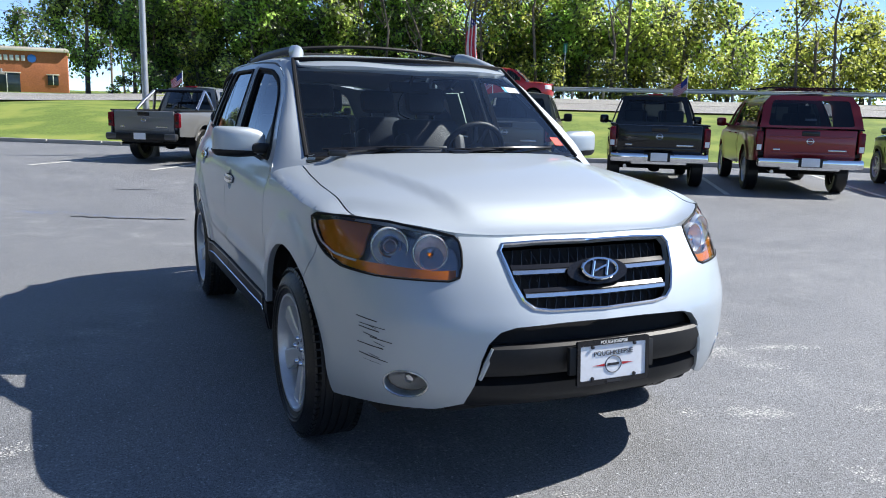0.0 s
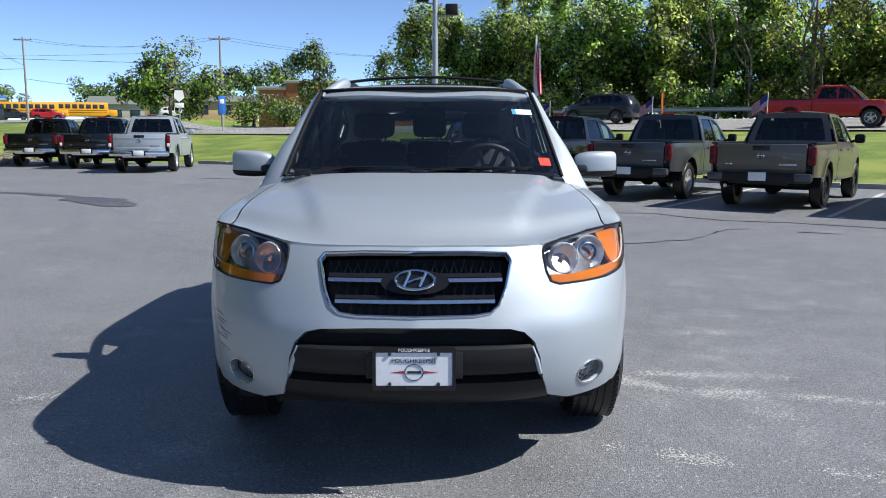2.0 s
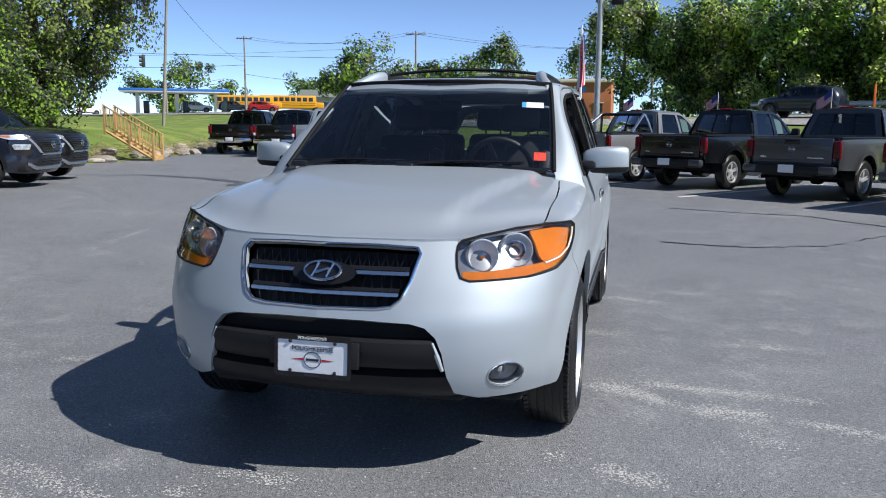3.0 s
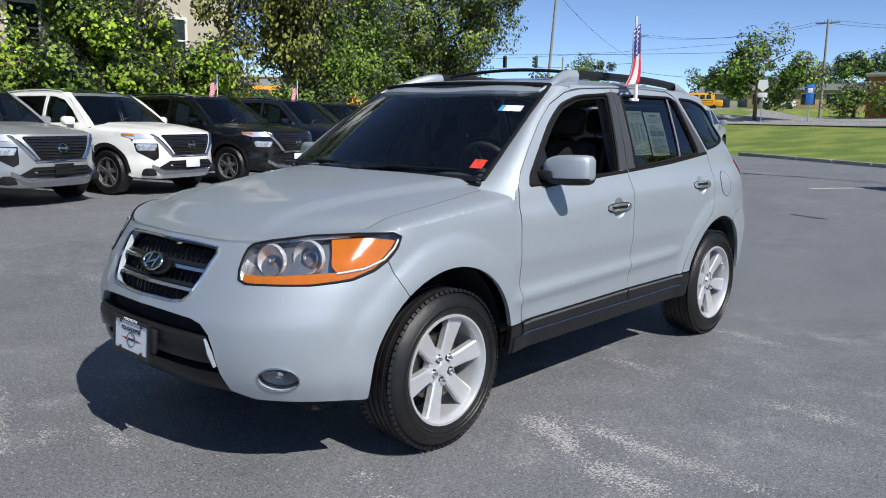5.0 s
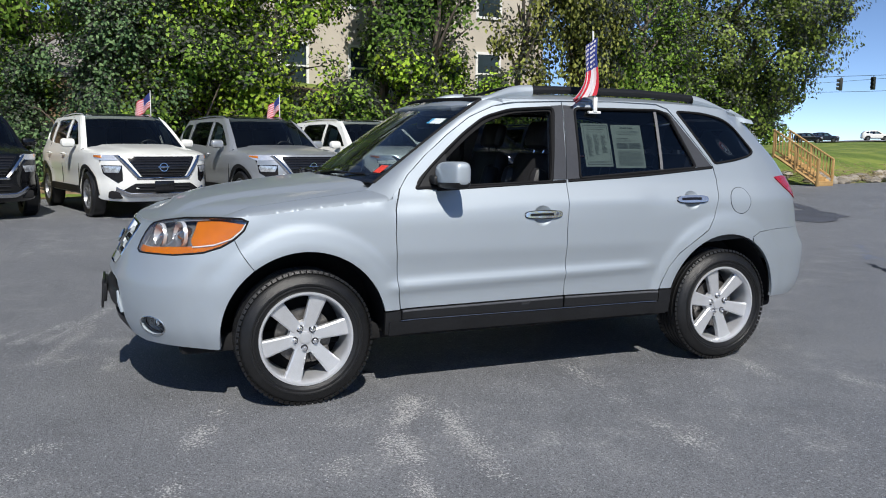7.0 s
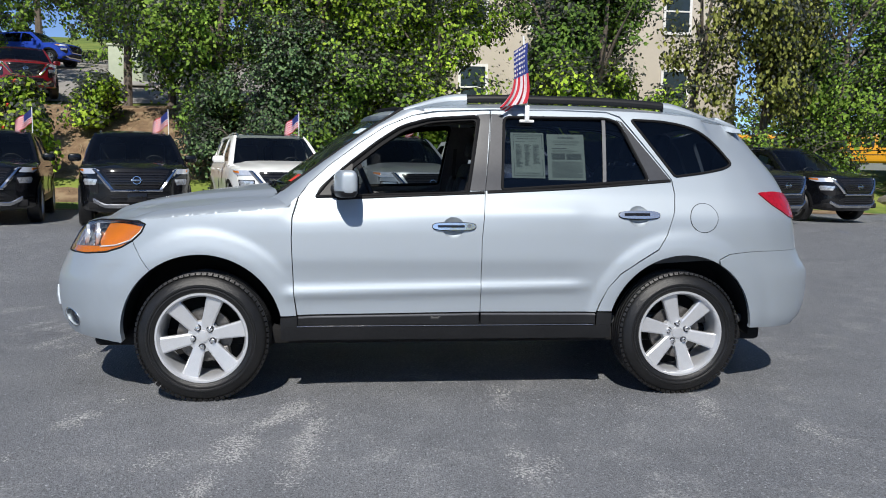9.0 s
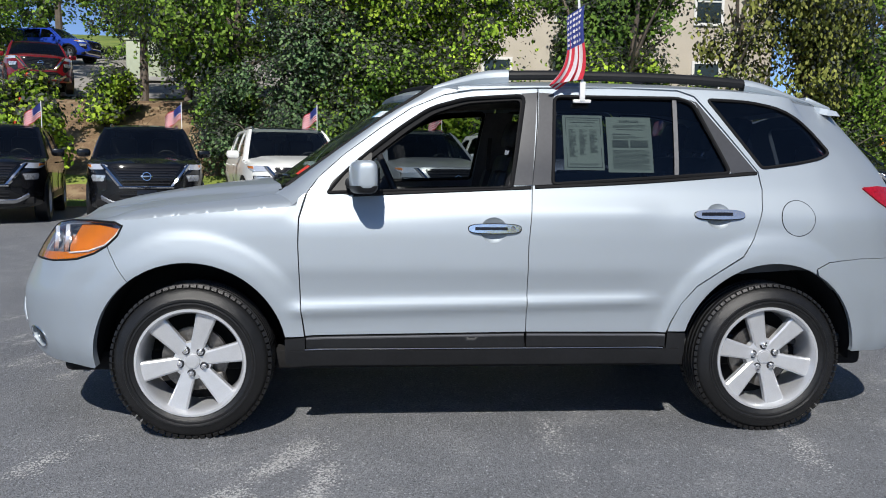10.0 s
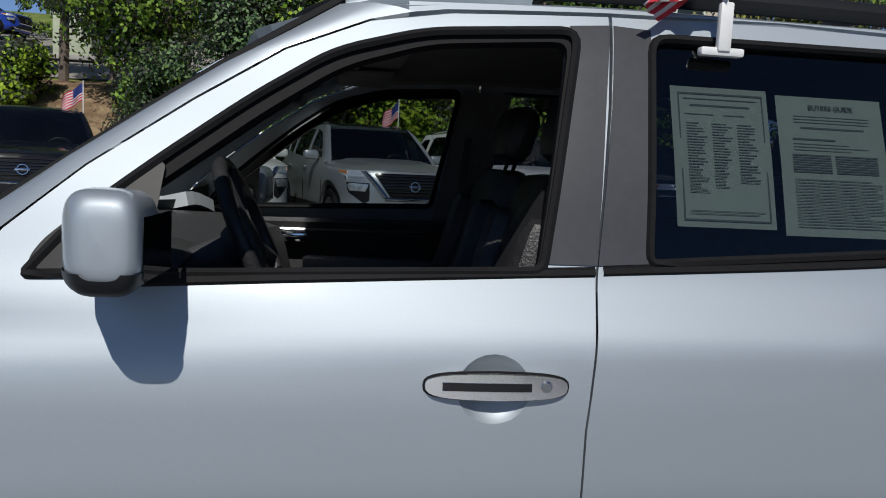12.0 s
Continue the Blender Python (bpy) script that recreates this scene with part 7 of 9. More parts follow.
        part("canopy_glass", Geo().sheet(lambda x, z: Vector((x * (1 - 0.1 * (z - 1.25)), 2.71 - 0.22 * step(1.2, 1.8, z), z)), [-0.72, 0, 0.72], [1.25, 1.5, 1.70]), PRIVACY, cn)
        for sgn in (1, -1):
            sg2 = Geo().sheet(lambda y, k: Vector((sgn * (0.87, 0.84, 0.79, 0.68, 0.0)[k], y if k < 3 else y - 0.02, (1.215, 1.40, 1.64, 1.78, 1.82)[k])), [0.72, 1.4, 2.0, 2.5], range(5))
            part("canopy_side", sg2, paint, cn, sharp=30)
            part("canopy_window", Geo().sheet(lambda y, k: Vector((sgn * (0.868, 0.822)[k], y, (1.32, 1.60)[k])), [0.9, 2.35], range(2)), PRIVACY, cn)
            part("rack_bar", Geo().tube([(sgn * 0.62, 0.9, 1.90), (sgn * 0.62, 2.4, 1.90)], 0.02, 6), GLOSS_BLACK, cn)
        for y in (0.95, 1.65, 2.3):
            part("rack_cross_bar", Geo().tube([(-0.80, y, 1.92), (0.80, y, 1.92)], 0.018, 6), GLOSS_BLACK, cn)
        for xx in (-0.34, 0.28):
            part("canopy_mark", Geo().box((xx if xx < 0 else 0.0, 2.64, 1.36), (0.03 if xx < 0 else 0.2, 0.01, 0.035), 0.003), WHITE_PLASTIC, cn)
    return car


FWD = (V.x, V.y)
ground_z = lambda x, y: land(x, y) if x < -2 else 0.0


def truck_at(u, tail_v):
    """Parked nose to the kerb: its middle at u along the edge, its rear bumper at tail_v."""
    x, y = UV(u, tail_v + 2.9)
    return heading(x, y, 0.0, *FWD)


pickup(truck_at(-9.15, 11.9), MID_GREY, "grey pickup truck with a sport bar over the bed", sport_bar=True)
pickup(truck_at(-6.4, 11.65), BLACK_PAINT, "black pickup truck with silver wheels parked nose in", rims=ALLOY)
pickup(truck_at(-3.4, 11.2), GREY_PAINT, "dark grey four-door pickup truck with black steps", rims=ALLOY, rails=True)
pickup(truck_at(-0.62, 10.55), TAN_PAINT, "sand coloured four-door pickup truck with dark wheels", rims=ALLOY_DARK)
pickup(truck_at(2.28, 10.45), BLACK_PAINT, "older black pickup truck with a chrome rear bumper", bumper=CHROME, new_style=False, sheet=False)
pickup(truck_at(4.85, 10.3), RED_PAINT, "dark red pickup truck with a canopy and roof rack", bumper=CHROME, new_style=False, canopy=True, sheet=False)
gx, gy = UV(8.15, 10.9 + 2.4)
crossover(heading(gx, gy, 0, *FWD), GREEN_PAINT, "olive green car parked nose to the kerb", rims=ALLOY, name="parked_car", group="", sheet=False, rails=False)
RAM_F = (-0.16, 0.987)
pickup(heading(-10.55, 24.6, 0, *RAM_F, 1.1), SILVER, "large silver pickup truck with a chrome bumper", bumper=CHROME, new_style=False, sheet=False, rims=ALLOY)
pickup(heading(-13.6, 27.5, 0, *RAM_F, 1.08), BLACK_PAINT, "black pickup truck between two others", bumper=CHROME, new_style=False, sheet=False)
pickup(heading(-16.6, 29.2, 0, *RAM_F, 1.08), BLACK_PAINT, "large black pickup truck at the lot's corner", bumper=CHROME, new_style=True, sheet=False)

SUV_F = (0.96, 0.28)


def suv_at(lx, ly, f=SUV_F):
    """Placed by the badge on its nose."""
    n = math.hypot(*f)
    x, y = lx - f[0] / n * 2.27, ly - f[1] / n * 2.27
    return heading(x, y, ground_z(x, y), *f)


crossover(suv_at(-8.45, -6.75), BLACK_PAINT, "black sport utility car parked beside a bank", rims=ALLOY)
crossover(suv_at(-8.3, -4.15), BLACK_PAINT, "black sport utility car with a chrome grille")
crossover(suv_at(-8.2, -1.62), PEARL, "pearl white sport utility car with a chrome grille")
crossover(suv_at(-8.25, 0.75), LIGHT_GREY, "light grey sport utility car with a price sheet")
crossover(suv_at(-8.7, 2.98), PEARL, "white sport utility car with a black roof", plate="white")
crossover(suv_at(-9.05, 5.4), BLACK_PAINT, "black sport utility car with a white front plate", plate="white")
crossover(suv_at(-9.84, 8.05), NAVY_PAINT, "dark blue sport utility car with black wheels", plate=False)
crossover(suv_at(-11.05, 10.4), BLACK_PAINT, "small black sport utility car at the row's end", plate=False)
rx, ry = UV(-2.5 + 1, 38.6)
pu_road = (18.2, 32.0)
pickup(heading(*pu_road, land(*pu_road) + 0.05, U.x, U.y, 1.05), BRIGHT_RED, "bright red pickup truck on the road", name="road_pickup", group="", sheet=False, rims=ALLOY)
rs = (9.9, 44.6)
crossover(heading(*rs, land(*rs) + 0.05, -U.x, -U.y, 1.05), NAVY_PAINT, "dark sport utility car on the road", name="road_car", group="", sheet=False, plate=False)

# ---- marks on the asphalt ----
FLECK = shade("worn pale paint", (0.46, 0.46, 0.46), rough=0.85, vary=0.25, scale=8)
BLUE_MARK = shade("blue chalk paint", (0.14, 0.22, 0.44), rough=0.85, vary=0.25, scale=8)
TAR = shade("crack tar", (0.012, 0.012, 0.013), rough=0.6, vary=0.3)
WHITE_LINE = shade("parking line paint", (0.55, 0.55, 0.52), rough=0.8, vary=0.25, scale=3, fine=30)
rnd = random.Random(7)


def flecks(name, lines, mat, label, spread=0.036, per_m=900, size=(0.0015, 0.0068), z=0.0018):
    """Worn paint: many flat chips along broken lines."""
    g = Geo()
    for line in lines:
        for (x0, y0), (x1, y1) in zip(line, line[1:]):
            n = int(math.dist((x0, y0), (x1, y1)) * per_m)
            for _ in range(n):
                t = rnd.random()
                if noise.noise(Vector((x0 + (x1 - x0) * t, y0 + (y1 - y0) * t, 0)) * 2.6) < -0.12:
                    continue
                x, y = x0 + (x1 - x0) * t + rnd.gauss(0, spread), y0 + (y1 - y0) * t + rnd.gauss(0, spread)
                s, a = rnd.uniform(*size), rnd.uniform(0, 6.3)
                k, zz = rnd.choice((4, 5, 6)), z + 0.0015 * rnd.random()
                pts = [(x + s * rnd.uniform(0.5, 1.2) * math.cos(a + 6.283 * i / k), y + s * rnd.uniform(0.5, 1.2) * math.sin(a + 6.283 * i / k), ground_z(x, y) + zz) for i in range(k)]
                g.add(pts, [tuple(range(k))])
    return tagged(part(name, g, mat, sharp=180), label, "paint marks", kind="stuff")


flecks("paint_flecks", [[(0.95, -0.78), (1.43, -1.01), (2.0, -1.12), (2.6, -1.3)], [(-0.98, -2.75), (-1.6, -2.5), (-2.45, -2.2), (-3.07, -1.98), (-4.78, -1.29)],
                        [(1.55, -2.1), (1.18, -1.94), (0.86, -1.78)], [(0.86, -1.8), (1.36, -1.97), (2.2, -2.2)], [(0.97, -0.81), (1.26, -0.96), (1.55, -1.11)],
                        [(2.1, -0.79), (1.67, -0.74), (1.24, -0.71)], [(-1.44, -2.46), (-1.03, -2.55), (-0.4, -2.75)], [(0.66, 0.34), (2.08, 0.2)], [(-2.1, -3.23), (-1.2, -3.9)],
                        [(-1.06, -3.12), (-1.6, -2.85)], [(-0.86, -3.0), (-1.21, -2.83), (-1.59, -2.6)], [(1.1, -2.66), (1.08, -2.51)], [(1.39, -2.72), (1.36, -2.64)],
                        [(1.79, -1.16), (1.47, -1.08), (1.27, -0.94), (0.98, -0.82)], [(2.04, -1.15), (2.17, -1.12)], [(1.84, -0.8), (1.23, -0.71)], [(1.86, -1.45), (1.69, -1.33)],
                        [(-1.8, -3.57), (-2.18, -3.32)], [(1.51, 1.77), (1.73, 1.84)], [(0.92, 1.48), (1.41, 1.36)], [(-3.83, -1.92), (-4.47, -1.43)], [(-0.41, -2.62), (-0.53, -2.46)],
                        [(1.88, 0.38), (2.06, 0.24)], [(1.01, -0.71), (1.38, -0.96), (1.85, -1.08)], [(-0.65, -2.29), (-0.1, -2.33)], [(-2.3, -1.27), (-1.92, -1.11)], [(-4.55, 2.11), (-4.92, 3.92)]], FLECK, "worn pale paint flecks on the asphalt")
flecks("blue_marks", [[(-3.22, 7.44), (-2.3, 6.55), (-1.9, 6.4), (-1.34, 5.78), (-0.64, 5.45)], [(-2.66, 6.83), (-2.06, 6.24)], [(-9.0, 8.6), (-8.0, 8.3)]], BLUE_MARK, "faded blue survey paint on the asphalt", spread=0.03, per_m=420)
for k, line in enumerate(([(1.45, 4.83), (2.0, 4.72), (2.49, 4.7), (3.0, 4.92), (3.39, 5.1), (3.9, 5.8), (4.22, 6.19), (4.6, 6.25)], [(1.7, 9.0), (2.87, 8.61), (3.8, 8.41), (4.2, 7.8), (4.63, 7.34), (5.64, 7.01), (7.5, 5.6)],
                          [(5.1, 5.9), (5.7, 5.6)], [(-1.81, 5.99), (-1.13, 5.56), (-0.48, 5.29)], [(-1.25, 9.17), (-0.5, 8.85)])):
    g = Geo()
    pts = [p for a, b in zip(line, line[1:]) for p in [(a[0] + (b[0] - a[0]) * i / 6, a[1] + (b[1] - a[1]) * i / 6) for i in range(6)]]
    row = []
    for i, (x, y) in enumerate(pts):
        w = 0.018 + 0.02 * abs(noise.noise(Vector((x * 3, y * 3, k))))
        dx, dy = rnd.gauss(0, 0.02), rnd.gauss(0, 0.02)
        row.append(((x + dx - w * 0.6, y + dy - w, 0.005), (x + dx + w * 0.6, y + dy + w, 0.005)))
    g.v = [p for r in row for p in r]
    g.f = [(2 * i, 2 * i + 1, 2 * i + 3, 2 * i + 2) for i in range(len(row) - 1)]
    tagged(part("asphalt_crack", g, TAR, sharp=180, fix=True), "tar-filled crack across the asphalt", "crack", kind="structure")
STAIN = asphalt("freshly sealed asphalt", (0.040, 0.043, 0.052), (0.060, 0.063, 0.073), False)
for k, (line, w0) in enumerate((([(-12.6, 12.0), (-11.07, 12.85), (-9.16, 12.14), (-7.54, 11.1), (-6.3, 9.9)], 0.20), ([(-7.3, 10.9), (-6.5, 10.1), (-5.6, 9.0)], 0.52))):
    g, row = Geo(), []
    for i in range(41):
        t = i / 40 * (len(line) - 1)
        a, b = line[min(int(t), len(line) - 2)], line[min(int(t), len(line) - 2) + 1]
        f = t - min(int(t), len(line) - 2)
        x, y = a[0] + (b[0] - a[0]) * f, a[1] + (b[1] - a[1]) * f
        d = Vector((b[1] - a[1], a[0] - b[0])).normalized()
        for sgn in (-1, 1):
            w = sgn * w0 * math.sin(math.pi * min(1, max(0.02, i / 40))) ** 0.4 * (1 + 0.45 * noise.noise(Vector((x * 2.1, y * 2.1, sgn + 3 * k))))
            row.append((x + d.x * w, y + d.y * w, ground_z(x + d.x * w, y + d.y * w) + 0.006 + 0.002 * k))
    g.v, g.f = row, [(2 * i, 2 * i + 1, 2 * i + 3, 2 * i + 2) for i in range(40)]
    tagged(part("asphalt_stain", g, STAIN, sharp=180, fix=True), "dark sealed streak on the asphalt", "stain", kind="structure")
for k in range(8):
    uu = -10.75 + 2.85 * k
    a, b = UV(uu, 10.2), UV(uu, 16.6)
    g = Geo().box((0, 0, 0), (0.10, 6.4, 0.004))
    tagged(part("parking_line", g, WHITE_LINE, at=Matrix.Translation(((a[0] + b[0]) / 2, (a[1] + b[1]) / 2, 0.006)) @ Matrix.Rotation(math.atan2(V.y, V.x) - math.pi / 2, 4, "Z")), "worn white parking bay line", "parking line", kind="structure")

# ---- papers in the rear window of the silver car ----
SHEET = shade("pale green notice paper", (0.27, 0.33, 0.275), rough=0.6, vary=0.04, scale=15)
INK = shade("notice ink", (0.09, 0.115, 0.105), rough=0.7, vary=0.1)
for y0, y1, z0, z1, guide in ((0.362, 0.554, 1.249, 1.508, False), (0.572, 0.790, 1.240, 1.502, True)):
    tl3 = lambda u, v: hull(at_y(y0 + (y1 - y0) * u - 0.002, z0 + (z1 - z0) * v), z0 + (z1 - z0) * v, -0.016)
    pp = part("window_notice", Geo().sheet(tl3, [0, 0.25, 0.5, 0.75, 1], [0, 0.5, 1]), SHEET, SUV, "pale dealer notice taped inside the pane")
    ink = Geo()
    on = lambda u, v: hull(at_y(y0 + (y1 - y0) * u, z0 + (z1 - z0) * v), z0 + (z1 - z0) * v, -0.0145)

    def bar(u0, u1, v, h):
        k = len(ink.v)
        ink.v += [tuple(on(a, b)) for a, b in ((u0, v - h), (u1, v - h), (u1, v + h), (u0, v + h))]
        ink.f.append((k, k + 1, k + 2, k + 3))
    if guide:
        for i in range(17):
            bar(0.10, 0.92 - 0.16 * rnd.random() * (i % 3 == 0), 0.40 - 0.021 * i, 0.0026)
        for i in range(3):
            bar(0.14, 0.86, 0.855 - 0.022 * i, 0.0022)
        bar(0.20, 0.80, 0.772, 0.006)
        bar(0.12, 0.52, 0.690, 0.006)
        for i in range(3):
            bar(0.12, 0.60 + 0.25 * rnd.random(), 0.655 - 0.022 * i, 0.0022)
        for i in range(8):
            bar(0.10, 0.46, 0.575 - 0.017 * i, 0.0045)
            bar(0.50, 0.90, 0.575 - 0.017 * i, 0.0045)
    else:
        for a, b, c, d in ((0.06, 0.075, 0.05, 0.95), (0.925, 0.94, 0.05, 0.95)):
            k = len(ink.v)
            ink.v += [tuple(on(p, q)) for p, q in ((a, c), (b, c), (b, d), (a, d))]
            ink.f.append((k, k + 1, k + 2, k + 3))
        bar(0.06, 0.94, 0.05, 0.006)
        bar(0.06, 0.94, 0.95, 0.006)
        bar(0.18, 0.80, 0.865, 0.006)
        bar(0.12, 0.88, 0.912, 0.003)
        bar(0.12, 0.42, 0.80, 0.003)
        bar(0.52, 0.74, 0.80, 0.003)
        for col in range(3):
            for i in range(26 - 2 * col):
                bar(0.13 + 0.26 * col, 0.13 + 0.26 * col + rnd.uniform(0.10, 0.21), 0.735 - 0.0195 * i, 0.003)
        bar(0.12, 0.88, 0.115, 0.0025)
        bar(0.12, 0.82, 0.095, 0.0025)
    part("printed_lines", ink, INK, pp)
    if guide:
        c = on(0.5, 0.92)
        nrm = (hull(at_y(y0 + 0.5 * (y1 - y0), 1.45), 1.45, 0.1) - hull(at_y(y0 + 0.5 * (y1 - y0), 1.45), 1.45)).normalized()
        xa = Vector((0, 1, 0))
        za = nrm
        ya = za.cross(xa).normalized()
        m = Matrix((xa, ya, za)).transposed().to_4x4()
        m.translation = c + za * 0.001
        writing("BUYERS GUIDE", 0.014, INK, pp, m)

# scratches on the bumper corner
SCRATCH = shade("scratched paint", (0.05, 0.05, 0.055), rough=0.8, vary=0.3)
g = Geo()
for i in range(13):
    z = 0.50 + 0.165 * rnd.random()
    x = rnd.uniform(0.74, 0.80)
    a0 = at_x(x, z)
    ln = rnd.uniform(0.03, 0.11)
    w = rnd.uniform(0.0007, 0.002)
    k = len(g.v)
    g.v += [tuple(hull(-(a0 + ln * t), z + 0.012 * t + s * w, 0.0012)) for t in (0, 0.5, 1.0) for s in (-1, 1)]
    g.f += [(k, k + 1, k + 3, k + 2), (k + 2, k + 3, k + 5, k + 4)]
part("scratches", g, SCRATCH, SUV, "dark scratches in the paint", sharp=180)

# ---- flags ----
FLAG_RED = shade("flag red cloth", (0.50, 0.03, 0.05), rough=0.85, vary=0.1)
FLAG_WHITE = shade("flag white cloth", (0.60, 0.57, 0.59), rough=0.85, vary=0.06)
FLAG_BLUE = shade("flag blue cloth", (0.03, 0.045, 0.20), rough=0.85, vary=0.1)


def flag_cloth(fn, parent, nu=20, stars=True):
    """Thirteen stripes and a starred canton, laid on fn(u along the fly, v up the hoist)."""
    me = bpy.data.meshes.new("cloth")
    nv = 26
    vs, fs, mi = [], [], []
    for i in range(nu + 1):
        for j in range(nv + 1):
            vs.append(tuple(fn(i / nu, j / nv)))
    for i in range(nu):
        for j in range(nv):
            k = i * (nv + 1) + j
            fs.append((k, k + nv + 1, k + nv + 2, k + 1))
            s = j // 2
            mi.append(2 if (i < 0.5 * nu and s >= 6) else (0 if s % 2 == 0 else 1))
    if stars:
        for a in range(6):
            for b in range(5):
                u, v = 0.04 + 0.08 * a, 0.50 + 0.095 * b
                c = fn(u, v)
                tu, tv = (fn(u + 0.01, v) - c).normalized(), (fn(u, v + 0.01) - c).normalized()
                nn = tu.cross(tv).normalized()
                for side in (1, -1):
                    k = len(vs)
                    vs += [tuple(c + side * 0.0015 * nn + 0.008 * (math.cos(w) * tu + math.sin(w) * tv)) for w in [6.283 * q / 5 for q in range(5)]]
                    fs.append(tuple(range(k, k + 5)))
                    mi.append(1)
    me.from_pydata(vs, [], fs)
    for m in (FLAG_RED, FLAG_WHITE, FLAG_BLUE):
        me.materials.append(m)
    me.polygons.foreach_set("material_index", mi)
    me.polygons.foreach_set("use_smooth", [True] * len(fs))
    ob = new("cloth", me)
    ob.parent = parent
    return ob


fb = Vector((0.735, 0.452, 1.568))
FLAG = thing("car_flag", "small striped national flag clipped to the window", "flag")
tip = fb + Vector((0.012, -0.03, 0.475))
clip = Geo().box(fb + Vector((0.008, 0, 0)), (0.022, 0.085, 0.016), 0.004).box(fb + Vector((0.016, 0, 0.045)), (0.016, 0.026, 0.09), 0.004)
part("clip", clip, WHITE_PLASTIC, FLAG, "white plastic clip")
part("pole", Geo().tube([fb + Vector((0.016, 0, 0.05)), tip], 0.006, 8), WHITE_PLASTIC, FLAG)


def limp(u, v):
    """The cloth gathered at the pole: the canton lies in front, the lower hoist folded back behind it, the fly hangs down."""
    w = 1 - v
    front = w < 0.56
    q = w / 0.56 if front else 1 - (w - 0.56) / 0.50
    down = 0.035 + 0.10 * w + u * (0.34 - 0.05 * w)
    wide = 0.072 + 0.03 * step(0.0, 0.30, down)
    side = 0.022 - wide * q - 0.085 * u ** 4 * (0.4 + w) - 0.010 * math.sin(5 * u + 3 * w)
    fold = 0.010 * math.sin(14 * q + 2.2 * u) * (0.4 + u) + 0.006 * math.sin(25 * q - 3 * u) * u
    depth = (0.030 if front else 0.030 - 0.075 * (w - 0.56)) + fold * (1 if front else 0.4)
    return fb + Vector((depth, side - 0.03 * (1 - down / 0.45), 0.475 - down))


flag_cloth(limp, FLAG)
wind = lambda u, v: Vector((0.0 + 0.035 * math.sin(8 * u + 1.5 * v) * u, 0.30 * u, 0.20 + 0.26 * v - 0.22 * u + 0.01 * math.sin(10 * u)))
small = thing("car_flag", "small striped flag on a white pole clipped to a car", "flag", Matrix.Translation((0, 0, -50)), group="small flags on parked vehicles")
part("pole", Geo().tube([(0, 0, 0), (0, 0, 0.50)], 0.008, 6), WHITE_PLASTIC, small)
flag_cloth(wind, small, 10, stars=False)


def flag_on(at, x, y, z, turn):
    copy_thing(small, at @ Matrix.Translation((x, y, z)) @ Matrix.Rotation(radians(turn), 4, "Z"))


for u0, v0 in ((-9.15, 11.9), (-6.4, 11.65), (-3.4, 11.2), (-0.62, 10.55), (2.28, 10.45)):
    flag_on(truck_at(u0, v0), -0.70 if u0 > 0 else 0.68, -0.25, 1.74, 285)
for lx, ly in ((-8.45, -6.75), (-8.3, -4.15), (-8.2, -1.62), (-8.25, 0.75), (-9.05, 5.4), (-9.84, 8.05)):
    flag_on(suv_at(lx, ly), 0.66, 0.25, 1.62, 105)
for o in [small, *small.children_recursive]:
    bpy.data.objects.remove(o, do_unlink=True)

# ---- wooden steps ----
LUMBER = shade("new pine lumber", (0.46, 0.29, 0.12), rough=0.7, vary=0.2, scale=4, fine=40, per_object=0.12)
st_dir = Vector((-0.96, -0.28, 0)).normalized()
st_m = Matrix.Translation((-15.9, 20.6, ground_z(-15.9, 20.6))) @ Matrix.Rotation(math.atan2(st_dir.y, st_dir.x), 4, "Z") @ Matrix.Scale(0.84, 4)
STEPS = thing("wooden_steps", "new pine steps with railings climbing the bank", "stairs", st_m)
for i in range(7):
    part("tread", Geo().box((0.28 * i + 0.14, 0, 0.17 * (i + 1)), (0.30, 1.25, 0.04), 0.006), LUMBER, STEPS)
    part("riser", Geo().box((0.28 * i + 0.01, 0, 0.17 * (i + 0.5)), (0.025, 1.2, 0.16), 0.003), LUMBER, STEPS)
for sgn in (-1, 1):
    yy = sgn * 0.63
    part("stringer", Geo().tube([(0, yy * 0.96, 0.06), (1.98, yy * 0.96, 1.26)], 0.07, 4), LUMBER, STEPS)
    for x, z in ((0.02, 0.0), (1.0, 0.55), (2.0, 1.15)):
        part("post", Geo().box((x, yy, z + 0.55), (0.09, 0.09, 1.15), 0.008), LUMBER, STEPS)
    part("handrail", Geo().box((0, 0, 0), (2.42, 0.12, 0.05), 0.008, Matrix.Translation((1.02, yy, 1.72)) @ Matrix.Rotation(-math.atan2(1.19, 1.98), 4, "Y")), LUMBER, STEPS)
    part("lower_rail", Geo().box((0, 0, 0), (2.35, 0.04, 0.08), 0.005, Matrix.Translation((1.02, yy, 0.93)) @ Matrix.Rotation(-math.atan2(1.19, 1.98), 4, "Y")), LUMBER, STEPS)
    for i in range(13):
        x = 0.16 + 0.145 * i
        part("baluster", Geo().box((x, yy + sgn * 0.03, 0.6 * x + 0.72), (0.035, 0.035, 0.80), 0.003), LUMBER, STEPS)

# ---- stones and cut brush along the foot of the bank ----
STONE = shade("field stone", (0.30, 0.27, 0.23), rough=0.9, vary=0.3, scale=3, fine=30, per_object=0.3, bump=0.5, bump_scale=20)
STRAW = shade("dry brush", (0.33, 0.26, 0.16), rough=0.9, vary=0.35, scale=4)


